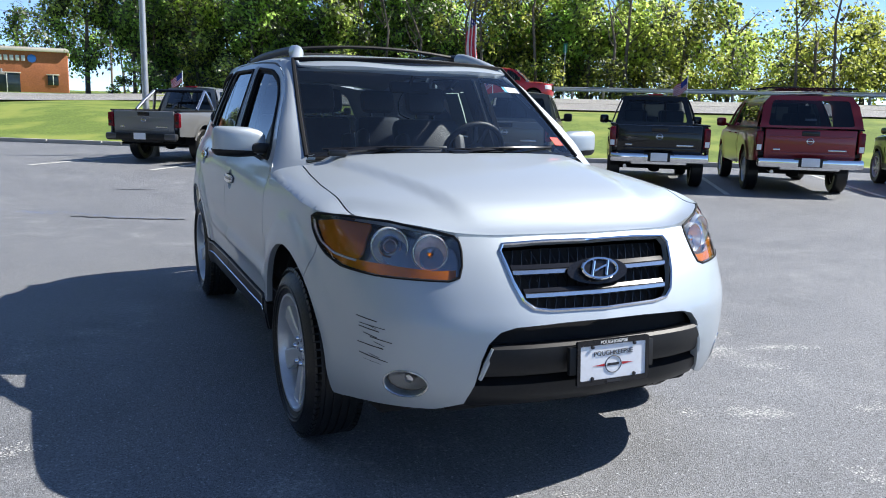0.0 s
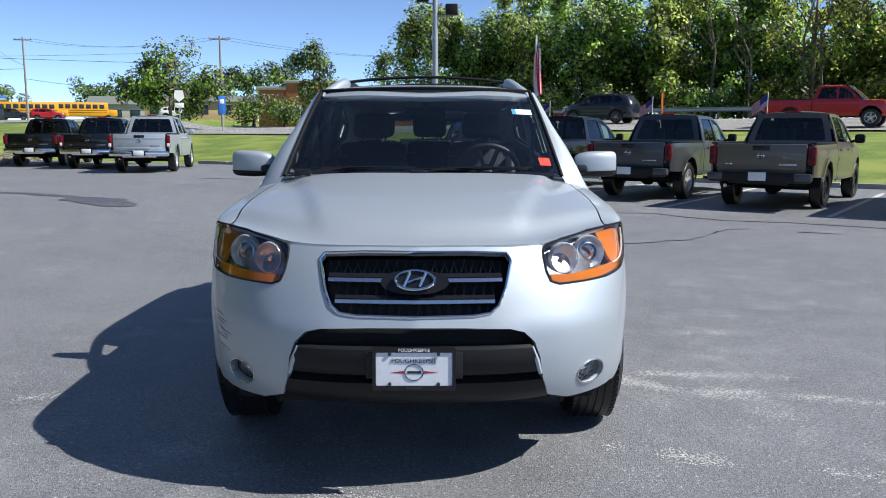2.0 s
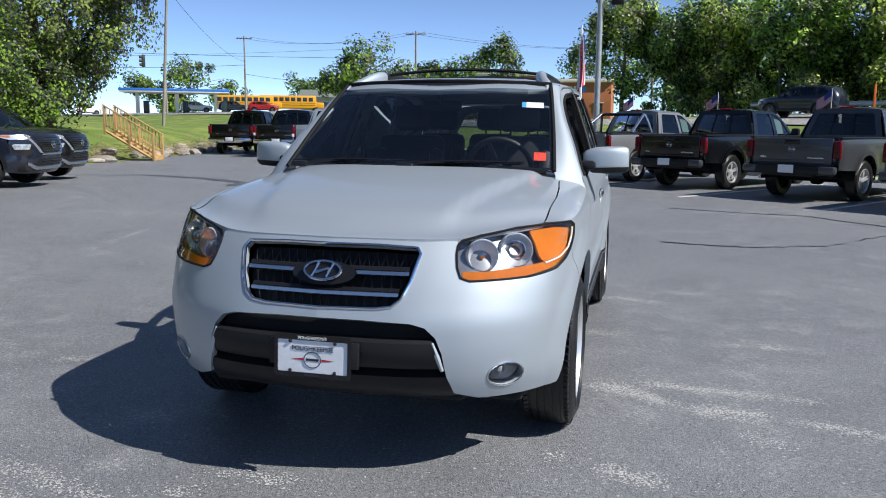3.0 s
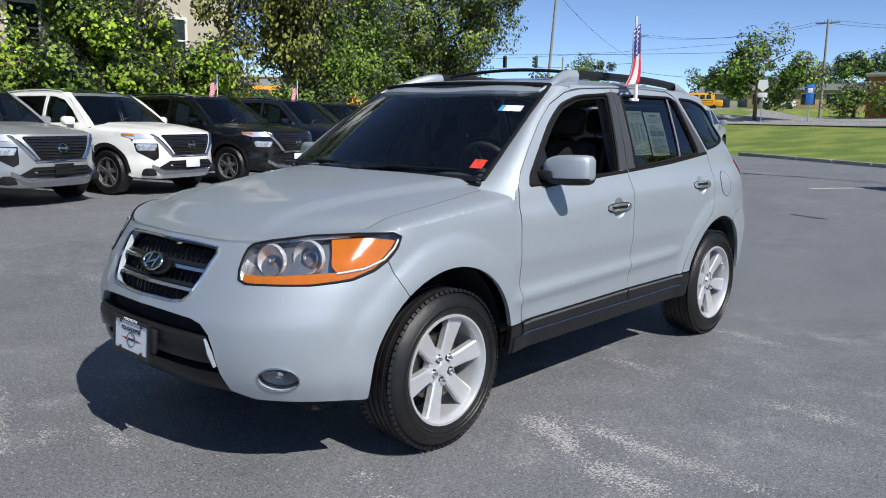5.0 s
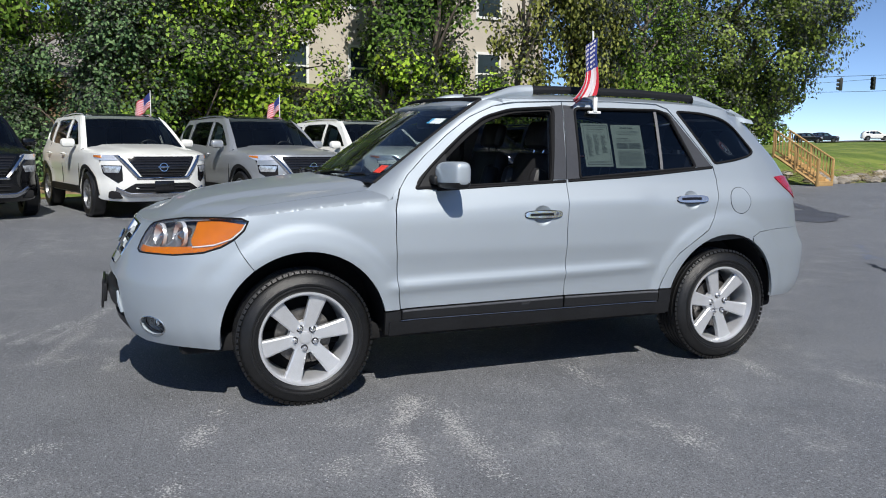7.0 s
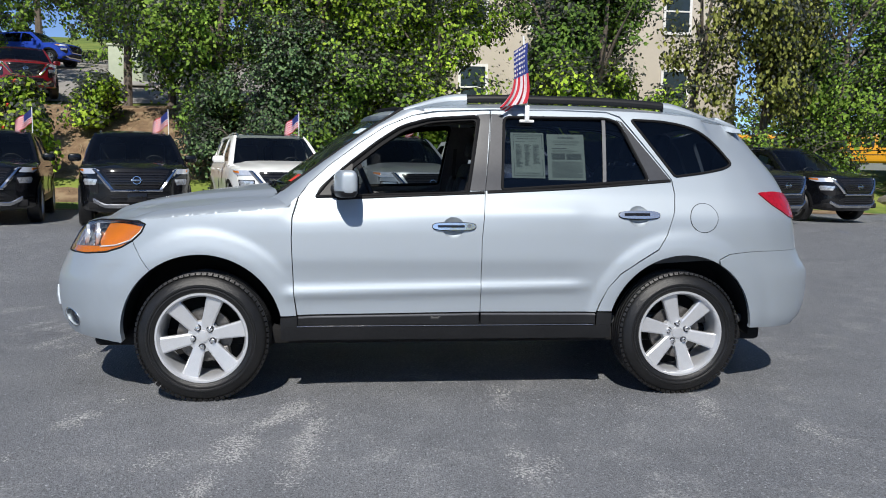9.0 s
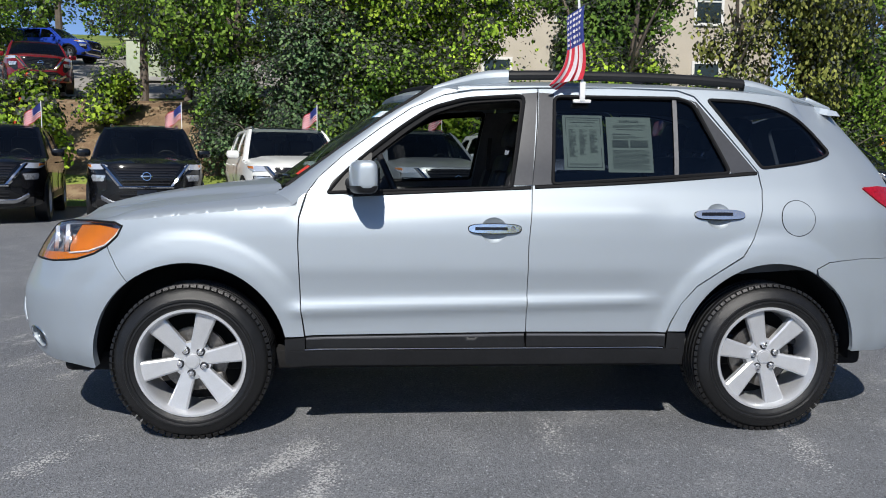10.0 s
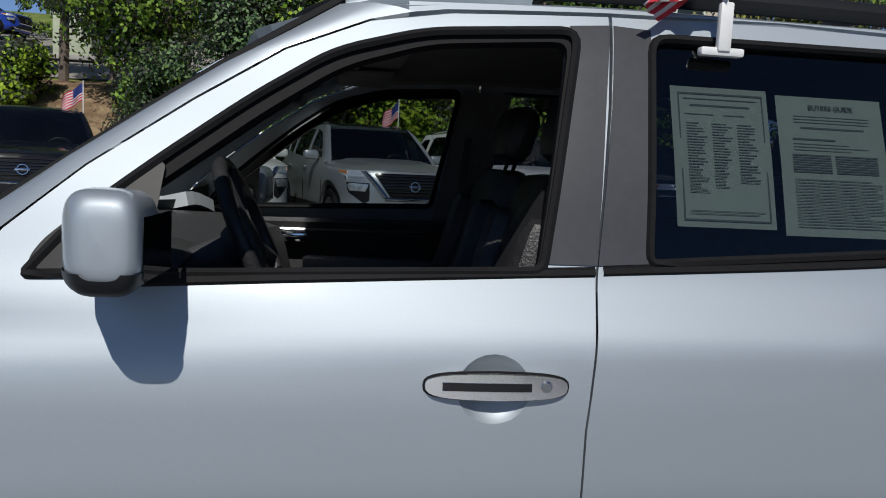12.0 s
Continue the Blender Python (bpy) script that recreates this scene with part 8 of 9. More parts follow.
def rock_mesh(seed):
    bm = bmesh.new()
    bmesh.ops.create_icosphere(bm, subdivisions=2, radius=1)
    for p in bm.verts:
        p.co *= 1 + 0.32 * noise.noise(p.co * 1.1 + Vector((seed * 9.1, 0, 0)))
        p.co.z *= 0.62
    me = bpy.data.meshes.new("rock")
    bm.to_mesh(me)
    bm.free()
    me.materials.append(STONE)
    me.polygons.foreach_set("use_smooth", [True] * len(me.polygons))
    me.set_sharp_from_angle(angle=radians(28))
    return me


ROCKS = [rock_mesh(i) for i in range(5)]
r2 = random.Random(3)
for i in range(90):
    y = r2.uniform(16.0, 33.0)
    x = bank_edge(y) - abs(r2.gauss(0.25, 0.7))
    s = r2.uniform(0.10, 0.34)
    if math.dist((x, y), (-16.6, 20.0)) < 1.3:
        continue
    ro = new("rock", r2.choice(ROCKS))
    ro.matrix_basis = Matrix.Translation((x, y, land(x, y) + s * 0.25)) @ Matrix.Rotation(r2.uniform(0, 6), 4, "Z") @ Matrix.Diagonal((s * r2.uniform(0.8, 1.6), s, s * r2.uniform(0.7, 1.1), 1))
    tagged(ro, "grey-brown field stone at the foot of the bank", "rock", "stones along the bank")
g = Geo()
for i in range(1500):
    y = r2.uniform(15.5, 34.0) if i < 1100 else r2.uniform(-9.5, -5.5)
    x = bank_edge(y) - abs(r2.gauss(0.5, 1.1)) if i < 1100 else bank_edge(y) - r2.uniform(0, 5)
    a, l = r2.uniform(0, 6.3), r2.uniform(0.15, 0.7 if i < 1100 else 0.3)
    z = land(x, y) + r2.uniform(0.0, 0.45 if i < 1100 else 0.08)
    g.tube([(x, y, z), (x + l * 0.5 * math.cos(a), y + l * 0.5 * math.sin(a), z + r2.uniform(-0.05, 0.12)), (x + l * math.cos(a), y + l * math.sin(a), z + r2.uniform(-0.1, 0.15))], [0.008, 0.006, 0.003], 3, caps=False)
tagged(part("cut_brush", g, STRAW, sharp=180), "dry cut brush and twigs on the bank", "brush", kind="stuff")
DRIVE = shade("pale worn driveway", (0.30, 0.28, 0.26), rough=0.9, vary=0.15, scale=0.6, fine=12, bump=0.3, bump_scale=40)
g = Geo().sheet(lambda x, y: (x, y, land(x, y) + 0.012), [-48 + 1.2 * i for i in range(23)], [-19 + 1.0 * i for i in range(17)])
tagged(part("upper_drive", g, DRIVE, sharp=180, fix=True), "pale worn driveway above the bank", "driveway", kind="structure")
SOIL = shade("leaf litter soil", (0.20, 0.13, 0.075), rough=0.95, vary=0.35, scale=2.5, fine=22, tint=(0.30, 0.22, 0.13), bump=0.7, bump_scale=25)
g = Geo().sheet(lambda t, y: (bank_edge(y) + 0.15 - 7.6 * t, y, max(land(bank_edge(y) + 0.15 - 7.6 * t, y), 0.0) + 0.015), [-0.06 + 1.06 * i / 13 for i in range(14)], [-22 + 1.0 * i for i in range(37)])
tagged(part("bank_soil", g, SOIL, sharp=180, fix=True), "brown leaf litter on the bank", "soil", kind="structure")

# ---- things along the road and beyond ----
WOOD_POLE = shade("weathered pole wood", (0.27, 0.245, 0.22), rough=0.85, vary=0.2, scale=5, fine=40)
STEEL = shade("galvanised steel", (0.45, 0.46, 0.47), rough=0.45, metal=0.7, vary=0.12)
CABLE = shade("cable black", (0.02, 0.02, 0.022), rough=0.6, vary=0.1)
LP = thing("lamp_post", "tall grey steel lamp post with box floodlights", "street lamp", Matrix.Translation((-0.1, 17.5, 0)))
part("post", Geo().tube([(0, 0, 0.5), (0, 0, 7.4)], [0.085, 0.07], 12), STEEL, LP)
part("base", Geo().lathe([(0.0, 0.62), (0.28, 0.60), (0.30, 0.0)], 20), CONCRETE, LP)
for sx2, zz in ((0.45, 4.75), (-0.35, 5.1), (0.4, 7.3)):
    part("floodlight", Geo().box((sx2, 0, zz), (0.34, 0.22, 0.30), 0.03), BLACK_PLASTIC, LP)
    part("bracket", Geo().tube([(0, 0, zz - 0.2), (sx2 * 0.7, 0, zz - 0.18), (sx2, 0, zz - 0.1)], 0.025, 6), STEEL, LP)


def utility_pole(x, y, top, lean=(0, 0), arms=True, label="weathered wooden utility pole with crossarm", r=0.15):
    z = land(x, y)
    P = thing("utility_pole", label, "utility pole", Matrix.Translation((x, y, z)), "utility poles")
    part("pole", Geo().tube([(0, 0, -0.2), (lean[0], lean[1], top - z)], [r, r * 0.65], 10), WOOD_POLE, P)
    if arms:
        part("crossarm", Geo().box((lean[0], lean[1], top - z - 0.35), (2.3, 0.10, 0.12), 0.01), WOOD_POLE, P)
        for k in (-1.0, -0.35, 0.35, 1.0):
            part("insulator", Geo().lathe([(0.0, 0.2), (0.05, 0.16), (0.05, 0.0)], 8, Matrix.Translation((lean[0] + k, lean[1], top - z - 0.28))), STEEL, P)
    return P


utility_pole(-23.6, 81.3, 11.5)
utility_pole(-51.1, 94.0, 12.8)
utility_pole(-33.0, 47.0, 14.5, lean=(0.9, 0.25), arms=False, label="leaning bare wooden utility pole", r=0.12)
utility_pole(-58.0, 86.0, 9.5, arms=False, label="short wooden utility pole")
utility_pole(-6.4, 45.4, 3.1, label="short wooden pole beside the road", r=0.09)
utility_pole(2.0, 96.0, 11.0)


def wire(a, b, sag, r=0.025):
    r *= 0.6
    a, b = Vector(a), Vector(b)
    g = Geo().tube([a.lerp(b, i / 10) - Vector((0, 0, sag * 4 * (i / 10) * (1 - i / 10))) for i in range(11)], r, 4)
    tagged(part("overhead_wire", g, CABLE), "black overhead wire between poles", "cable", "overhead wires")


for dx in (-1, 0.9):
    wire((-23.6 + dx, 81.3, 11.3), (-51.1 + dx, 94, 12.6), 1.0)
    wire((-23.6 + dx, 81.3, 11.3), (2 + dx, 96, 10.8), 0.8)
wire((-51, 94, 9.0), (-95, 70, 10), 1.2, 0.04)
wire((-51, 94, 7.8), (-23.6, 81.3, 6.6), 0.8, 0.04)
wire((-62, 42, 7.4), (-24, 72, 7.8), 0.3, 0.03)
wire((-62, 42, 6.2), (-24, 72, 8.9), 0.5, 0.02)
wire((-32.1, 47.2, 10.5), (-51, 94, 9.4), 0.9, 0.03)
HOUSING = shade("signal housing", (0.03, 0.035, 0.03), rough=0.5, vary=0.1)
for k, t in enumerate((0.28, 0.36, 0.42, 0.47, 0.53)):
    p = Vector((-62, 42, 7.4)).lerp(Vector((-24, 72, 7.8)), t) - Vector((0, 0, 0.3))
    TL = thing("traffic_light", "black three-lamp traffic light hanging on a wire", "traffic light", Matrix.Translation(p) @ Matrix.Rotation(radians(-38 + 60 * (k % 2)), 4, "Z"), "hanging traffic lights")
    part("housing", Geo().box((0, 0, -0.65), (0.34, 0.24, 1.05), 0.03), HOUSING, TL)
    part("hanger", Geo().tube([(0, 0, 0), (0, 0, -0.15)], 0.03, 6), HOUSING, TL)
    for j in range(3):
        part("visor", Geo().lathe([(0.13, 0.0), (0.13, 0.2)], 12, Matrix.Translation((0, -0.12, -0.32 - 0.33 * j)) @ Matrix.Rotation(radians(90), 4, "X")), HOUSING, TL)
SIGN_W = shade("white sign sheet", (0.75, 0.76, 0.77), rough=0.5, vary=0.05)
SIGN_B = shade("blue sign sheet", (0.03, 0.16, 0.55), rough=0.5, vary=0.05)
for x, y, mat, hgt, lab in ((-20.6, 58.1, SIGN_W, 4.4, "white route sign on a steel post"), (-17.9, 60.5, SIGN_B, 4.3, "blue pennant banner on a steel post")):
    z = land(x, y)
    S = thing("road_sign", lab, "road sign", Matrix.Translation((x, y, z)) @ Matrix.Rotation(radians(18), 4, "Z"))
    part("post", Geo().tube([(0, 0.05, -0.1), (0, 0.05, hgt - z)], 0.04, 8), STEEL, S)
    if mat is SIGN_W:
        part("panel", Geo().prism([(-0.4, 0.2), (0, -0.15), (0.4, 0.2), (0.3, 0.75), (-0.3, 0.75)], 0.02, Matrix.Translation((0, 0, hgt - z - 0.55)) @ Matrix.Rotation(radians(90), 4, "X")), mat, S)
        part("panel", Geo().box((0, 0, hgt - z - 0.95), (0.7, 0.02, 0.35), 0.005), mat, S)
    else:
        part("panel", Geo().box((0, 0, hgt - z - 0.75), (0.55, 0.02, 1.5), 0.005), mat, S)
        part("logo_mark", Geo().box((0, -0.015, hgt - z - 0.45), (0.35, 0.01, 0.35), 0.05), SIGN_W, S)
gs2 = (29.0, 43.0)
S = thing("road_sign", "green street sign on a thin post", "road sign", Matrix.Translation((*gs2, land(*gs2))))
part("post", Geo().tube([(0, 0, 0), (0, 0, 3.6)], 0.035, 8), STEEL, S)
part("panel", Geo().box((0, 0, 3.4), (0.3, 0.03, 0.6), 0.005), shade("green sign sheet", (0.02, 0.22, 0.12), rough=0.5, vary=0.05), S)
MARK = thing("marker_post", "orange plastic marker post beside the road", "marker post", Matrix.Translation((13.4, 43.5, land(13.4, 43.5))))
part("post", Geo().box((0, 0, 0.9), (0.12, 0.04, 1.8), 0.01), shade("orange plastic", (0.7, 0.16, 0.02), rough=0.5, vary=0.1), MARK)

# guard rail beyond the road
RAIL = thing("guard_rail", "galvanised steel guard rail along the road", "guard rail")
prof = [(-0.15, 0.0), (-0.10, 0.05), (-0.05, 0.0), (0.05, 0.0), (0.10, 0.05), (0.15, 0.0)]
g = Geo().sheet(lambda u, k: (*UV(u, 48.6 - prof[k][1]), land(*UV(u, 48.6)) + 0.62 + prof[k][0]), [-25 + 4 * i for i in range(25)], range(6))
part("rail", g, STEEL, RAIL)
pg = Geo().box((0, 0, 0.35), (0.12, 0.15, 0.8), 0.01)
p0 = None
for i in range(48):
    q = UV(-25 + 2 * i, 48.75)
    m = Matrix.Translation((*q, land(*q)))
    p0 = part("post", pg, WOOD_POLE, RAIL, at=m) if p0 is None else (again(p0, RAIL, m, "post") and p0)

# brick bank branch across the road
BRICK = shade("orange brick", (0.42, 0.15, 0.07), rough=0.85, vary=0.2, scale=0.6, fine=6)
CORNICE = shade("cream cornice", (0.62, 0.58, 0.50), rough=0.7, vary=0.08)
DARKGLASS = shade("dark shop glass", (0.03, 0.045, 0.055), rough=0.08, vary=0.1)
bz = land(-12, 86)
BK = thing("bank_building", "single-storey orange brick building with a cream cornice", "building", Matrix.Translation((-11.8, 88, bz)))
part("wall", Geo().box((0, 4, 2.0), (18.6, 9, 4.4), 0.02), BRICK, BK)
part("wall", Geo().box((-2.5, 3.6, 2.35), (7.0, 9.2, 5.1), 0.02), BRICK, BK, "taller brick middle")
part("cornice", Geo().box((0, 4, 4.28), (19.0, 9.4, 0.35), 0.04), CORNICE, BK)
part("cornice", Geo().box((-2.5, 3.6, 5.0), (7.4, 9.6, 0.35), 0.04), CORNICE, BK)
part("roof", Geo().box((0, 4, 4.5), (18.4, 8.8, 0.1), 0.02), CONCRETE, BK)
for x, w, hgt, zc in ((3.7, 2.4, 1.9, 0.95), (1.6, 0.9, 0.9, 1.3), (7.9, 1.0, 1.0, 1.3), (-6.5, 1.2, 1.6, 1.5), (-4.4, 1.2, 1.6, 1.5)):
    w1 = part("window", Geo().box((x, -0.52 if x > 1.2 else -1.02, zc), (w, 0.06, hgt), 0.01), DARKGLASS, BK)
    part("frame", Geo().box((x, -0.55 if x > 1.2 else -1.05, zc + hgt / 2 + 0.05), (w + 0.2, 0.06, 0.12), 0.01), CORNICE, w1)
    part("mullion", Geo().box((x, -0.56 if x > 1.2 else -1.06, zc), (0.08, 0.05, hgt), 0.01), WHITE_PLASTIC, w1)
for x0, n, yy in ((-3.9, 5, -1.04), (3.2, 5, -0.54)):
    for i in range(n):
        part("sign_bar", Geo().box((x0 + 0.52 * i, yy, 3.4), (0.34, 0.06, 0.55), 0.02), SIGN_W, BK)
    part("sign_mark", Geo().lathe([(0.0, 0.06), (0.42, 0.06), (0.42, 0.0)], 8, Matrix.Translation((x0 + 0.52 * n + 0.25, yy, 3.4)) @ Matrix.Rotation(radians(90), 4, "X")), SIGN_B, BK)

# filling station, stores and buses at the crossing
GS = thing("filling_station", "filling station canopy with a blue edge", "building", Matrix.Translation((-66, 101, land(-66, 101))) @ Matrix.Rotation(radians(28), 4, "Z"))
part("canopy", Geo().box((0, 0, 3.2), (15, 8, 0.5), 0.03), SIGN_W, GS)
part("canopy_edge", Geo().box((0, 0, 3.3), (15.1, 8.1, 0.34), 0.02), SIGN_B, GS)
for x in (-5.5, 0, 5.5):
    part("column", Geo().box((x, 0, 1.45), (0.5, 0.5, 2.9), 0.03), SIGN_W, GS)
    part("pump", Geo().box((x + 1.2, 0, 0.9), (0.8, 0.6, 1.8), 0.06), DARKGLASS, GS)
STORE = shade("pale render", (0.48, 0.44, 0.38), rough=0.9, vary=0.12, scale=0.5)
ROOFING = shade("grey-green roofing", (0.16, 0.18, 0.16), rough=0.8, vary=0.15)


def store(x, y, w, d, h, turn, mat, label, roof=0.0):
    z = land(x, y)
    B = thing("store", label, "building", Matrix.Translation((x, y, z)) @ Matrix.Rotation(radians(turn), 4, "Z"), "low buildings beyond the road")
    part("wall", Geo().box((0, 0, h / 2 - 0.3), (w, d, h + 0.6), 0.03), mat, B)
    if roof:
        part("roof", Geo().add([(-w / 2 - 0.4, -d / 2 - 0.5, h), (w / 2 + 0.4, -d / 2 - 0.5, h), (w / 2 + 0.4, d / 2 + 0.5, h), (-w / 2 - 0.4, d / 2 + 0.5, h), (-w / 2 - 0.4, 0, h + roof), (w / 2 + 0.4, 0, h + roof)],
             [(0, 1, 5, 4), (2, 3, 4, 5), (0, 4, 3), (1, 2, 5), (3, 2, 1, 0)]), ROOFING, B)
    else:
        part("parapet", Geo().box((0, 0, h + 0.1), (w + 0.3, d + 0.3, 0.3), 0.02), CORNICE, B)
    n = max(2, int(w / 3))
    for i in range(n):
        xx = -w / 2 + w * (i + 0.5) / n
        wv = part("window", Geo().box((xx, -d / 2 - 0.02, 1.4), (w / n * 0.55, 0.06, 1.4), 0.01), DARKGLASS, B)
        part("frame", Geo().box((xx, -d / 2 - 0.04, 2.15), (w / n * 0.6, 0.06, 0.1), 0.01), WHITE_PLASTIC, wv)


store(-60, 156, 9, 8, 4.6, 20, STORE, "plain cream store beyond the crossing")
store(-54, 146, 22, 8, 3.0, 16, STORE, "long low store with a grey-green roof", 1.6)
store(-36, 116, 16, 6, 2.6, 14, shade("tan stucco", (0.5, 0.36, 0.2), rough=0.9, vary=0.12, scale=0.5), "low tan store beside the road", 1.0)
store(-80, 62, 22, 12, 5.0, 40, shade("grey siding", (0.30, 0.31, 0.32), rough=0.8, vary=0.1, scale=0.4), "grey flat-roofed store at the crossing")
BUS_Y = shade("school bus yellow", (0.72, 0.33, 0.02), rough=0.4, vary=0.06)


def bus(x, y, turn):
    z = land(x, y)
    B = thing("school_bus", "yellow school bus parked in a row", "bus", Matrix.Translation((x, y, z)) @ Matrix.Rotation(radians(turn), 4, "Z"), "parked school buses")
    part("body", Geo().box((0, 0, 1.75), (9.6, 2.4, 2.2), 0.28), BUS_Y, B)
    part("bonnet", Geo().box((5.3, 0, 1.2), (1.6, 2.0, 1.1), 0.2), BUS_Y, B)
    for s in (-1, 1):
        for i in range(9):
            part("window", Geo().box((-4.0 + 0.98 * i, s * 1.2, 2.2), (0.72, 0.05, 0.65), 0.02), DARKGLASS, B)
        for k in range(2):
            part("trim_line", Geo().box((0, s * 1.205, 1.25 + 0.35 * k), (9.2, 0.04, 0.06), 0.01), BLACK_PLASTIC, B)
        for xx in (-2.8, 4.6):
            part("wheel", Geo().lathe([(0.0, 0.12), (0.28, 0.12), (0.48, 0.1), (0.5, 0.0), (0.5, -0.15)], 24, Matrix.Translation((xx, s * 1.05, 0.5)) @ Matrix.Rotation(radians(-90 * s), 4, "X")), RUBBER, B)
    part("windscreen", Geo().box((4.82, 0, 2.25), (0.05, 2.0, 0.8), 0.02), DARKGLASS, B)


for x, y, t in ((-58, 122, 25), (-64, 118, 25), (-59, 36, 60), (-56, 41, 60), (-62, 47, 60)):
    bus(x, y, t)
for k, (x, y, t, pt) in enumerate(((-64, 103, 0.6, LIGHT_GREY), (-60, 107, 0.5, NAVY_PAINT), (-56, 109, 0.4, BRIGHT_RED), (-94, 117, 0.9, PEARL), (-100, 112, 0.8, NAVY_PAINT), (-97, 105, 0.9, BLACK_PAINT), (-36, 104, 0.2, PEARL))):
    crossover(heading(x, y, land(x, y), math.cos(t), math.sin(t)), pt, "distant car waiting near the crossing", name="distant_car", group="cars near the crossing", sheet=False, plate=False)

# building above the bank, behind the trees
SIDING = shade("cream siding", (0.55, 0.50, 0.43), rough=0.8, vary=0.12, scale=0.8)
GREY_SIDING = shade("slate blue siding", (0.20, 0.23, 0.27), rough=0.8, vary=0.1, scale=0.8)
HB = thing("apartment_house", "cream and slate three-storey house above the bank", "building", Matrix.Translation((-27.5, 5.5, 1.5)))
part("wall", Geo().box((0, 2.5, 5.5), (6, 12, 13), 0.03), SIDING, HB)
part("wall", Geo().box((0.3, -6.2, 5.0), (6, 5.2, 12), 0.03), GREY_SIDING, HB, "slate blue wing")
part("roof", Geo().add([(-3.6, -9.2, 11.2), (3.9, -9.2, 11.2), (3.9, 9.0, 12.2), (-3.6, 9.0, 12.2), (0, -9.2, 13.8), (0, 9.0, 14.4)], [(0, 1, 4), (1, 2, 5, 4), (2, 3, 5), (3, 0, 4, 5), (3, 2, 1, 0)]), ROOFING, HB)
for z in (2.6, 5.6, 8.6):
    for y in (-7.4, -5.0, -1.8, 0.8, 3.4, 6.0):
        xf = 3.32 if y < -4 else 3.02
        w1 = part("window", Geo().box((xf, y, z), (0.06, 0.95, 1.55), 0.01), DARKGLASS, HB)
        part("frame", skin([(-0.56, -0.86), (0.56, -0.86), (0.56, 0.86), (-0.56, 0.86)], lambda u, v: Vector((xf + 0.05, y + u, z + v)), [[(-0.46, -0.76), (0.46, -0.76), (0.46, 0.76), (-0.46, 0.76)]], d=0.4, depth=0.06, inward=(-1, 0, 0)), WHITE_PLASTIC, w1)
        part("sash", Geo().box((xf + 0.04, y, z), (0.04, 0.95, 0.06), 0.005), WHITE_PLASTIC, w1)

# upper lot: red and blue cars, utility cabinet
crossover(heading(-21.6, -11.2, land(-21.6, -11.2), 0.85, 0.4), RED_PAINT, "dark red car on the upper lot behind shrubs", name="upper_car", group="", sheet=False, plate=False, rails=False)
crossover(heading(-37.0, -16.6, land(-37.0, -16.6), 0.25, 0.97), BLUE_PAINT, "bright blue car on the upper lot", name="upper_car", group="", sheet=False, plate=False, rails=False)
CAB = thing("utility_cabinet", "pale green metal utility cabinet on a slab", "cabinet", Matrix.Translation((-28.0, -9.6, land(-28, -9.6))))
GREEN_METAL = shade("pale green metal", (0.42, 0.46, 0.34), rough=0.5, vary=0.08)
part("body", Geo().box((0, 0, 0.75), (1.2, 1.3, 1.5), 0.04), GREEN_METAL, CAB)
part("lid", Geo().box((0, 0, 1.53), (1.3, 1.4, 0.08), 0.02), GREEN_METAL, CAB)
part("door_mark", Geo().box((0.61, 0.1, 0.95), (0.01, 0.1, 0.14), 0.0), PRINT_BLACK, CAB)
part("slab", Geo().box((0, 0, 0.03), (1.9, 1.9, 0.16), 0.02), CONCRETE, CAB)

# ---- trees and shrubs ----
def leaf_mat(name, dark, light, rough=0.55, through=0.55):
    m = bpy.data.materials.new(name)
    m.use_nodes = True
    n, l = m.node_tree.nodes, m.node_tree.links
    n.remove(n["Principled BSDF"])
    geo = n.new("ShaderNodeNewGeometry")
    ramp = n.new("ShaderNodeMix")
    ramp.data_type = "RGBA"
    ramp.inputs["A"].default_value, ramp.inputs["B"].default_value = (*dark, 1), (*light, 1)
    l.new(geo.outputs["Random Per Island"], ramp.inputs["Factor"])
    co = n.new("ShaderNodeTexCoord")
    big = n.new("ShaderNodeTexNoise")
    big.inputs["Scale"].default_value = 0.9
    big.inputs["Detail"].default_value = 3
    l.new(co.outputs["Object"], big.inputs["Vector"])
    rr = n.new("ShaderNodeMapRange")
    rr.inputs["From Min"].default_value, rr.inputs["From Max"].default_value = 0.3, 0.7
    rr.inputs["To Min"].default_value, rr.inputs["To Max"].default_value = 0.5, 1.5
    l.new(big.outputs["Fac"], rr.inputs["Value"])
    hsv = n.new("ShaderNodeHueSaturation")
    l.new(rr.outputs[0], hsv.inputs["Value"])
    l.new(ramp.outputs["Result"], hsv.inputs["Color"])
    di, tr, gl = n.new("ShaderNodeBsdfDiffuse"), n.new("ShaderNodeBsdfTranslucent"), n.new("ShaderNodeBsdfGlossy")
    gl.inputs["Roughness"].default_value = rough
    gl.inputs["Color"].default_value = (0.10, 0.11, 0.09, 1)
    l.new(hsv.outputs[0], di.inputs["Color"])
    l.new(hsv.outputs[0], tr.inputs["Color"])
    a, b = n.new("ShaderNodeMixShader"), n.new("ShaderNodeMixShader")
    a.inputs[0].default_value = through
    l.new(di.outputs[0], a.inputs[1])
    l.new(tr.outputs[0], a.inputs[2])
    fr = n.new("ShaderNodeFresnel")
    l.new(fr.outputs[0], b.inputs[0])
    l.new(a.outputs[0], b.inputs[1])
    l.new(gl.outputs[0], b.inputs[2])
    l.new(b.outputs[0], n["Material Output"].inputs["Surface"])
    return m


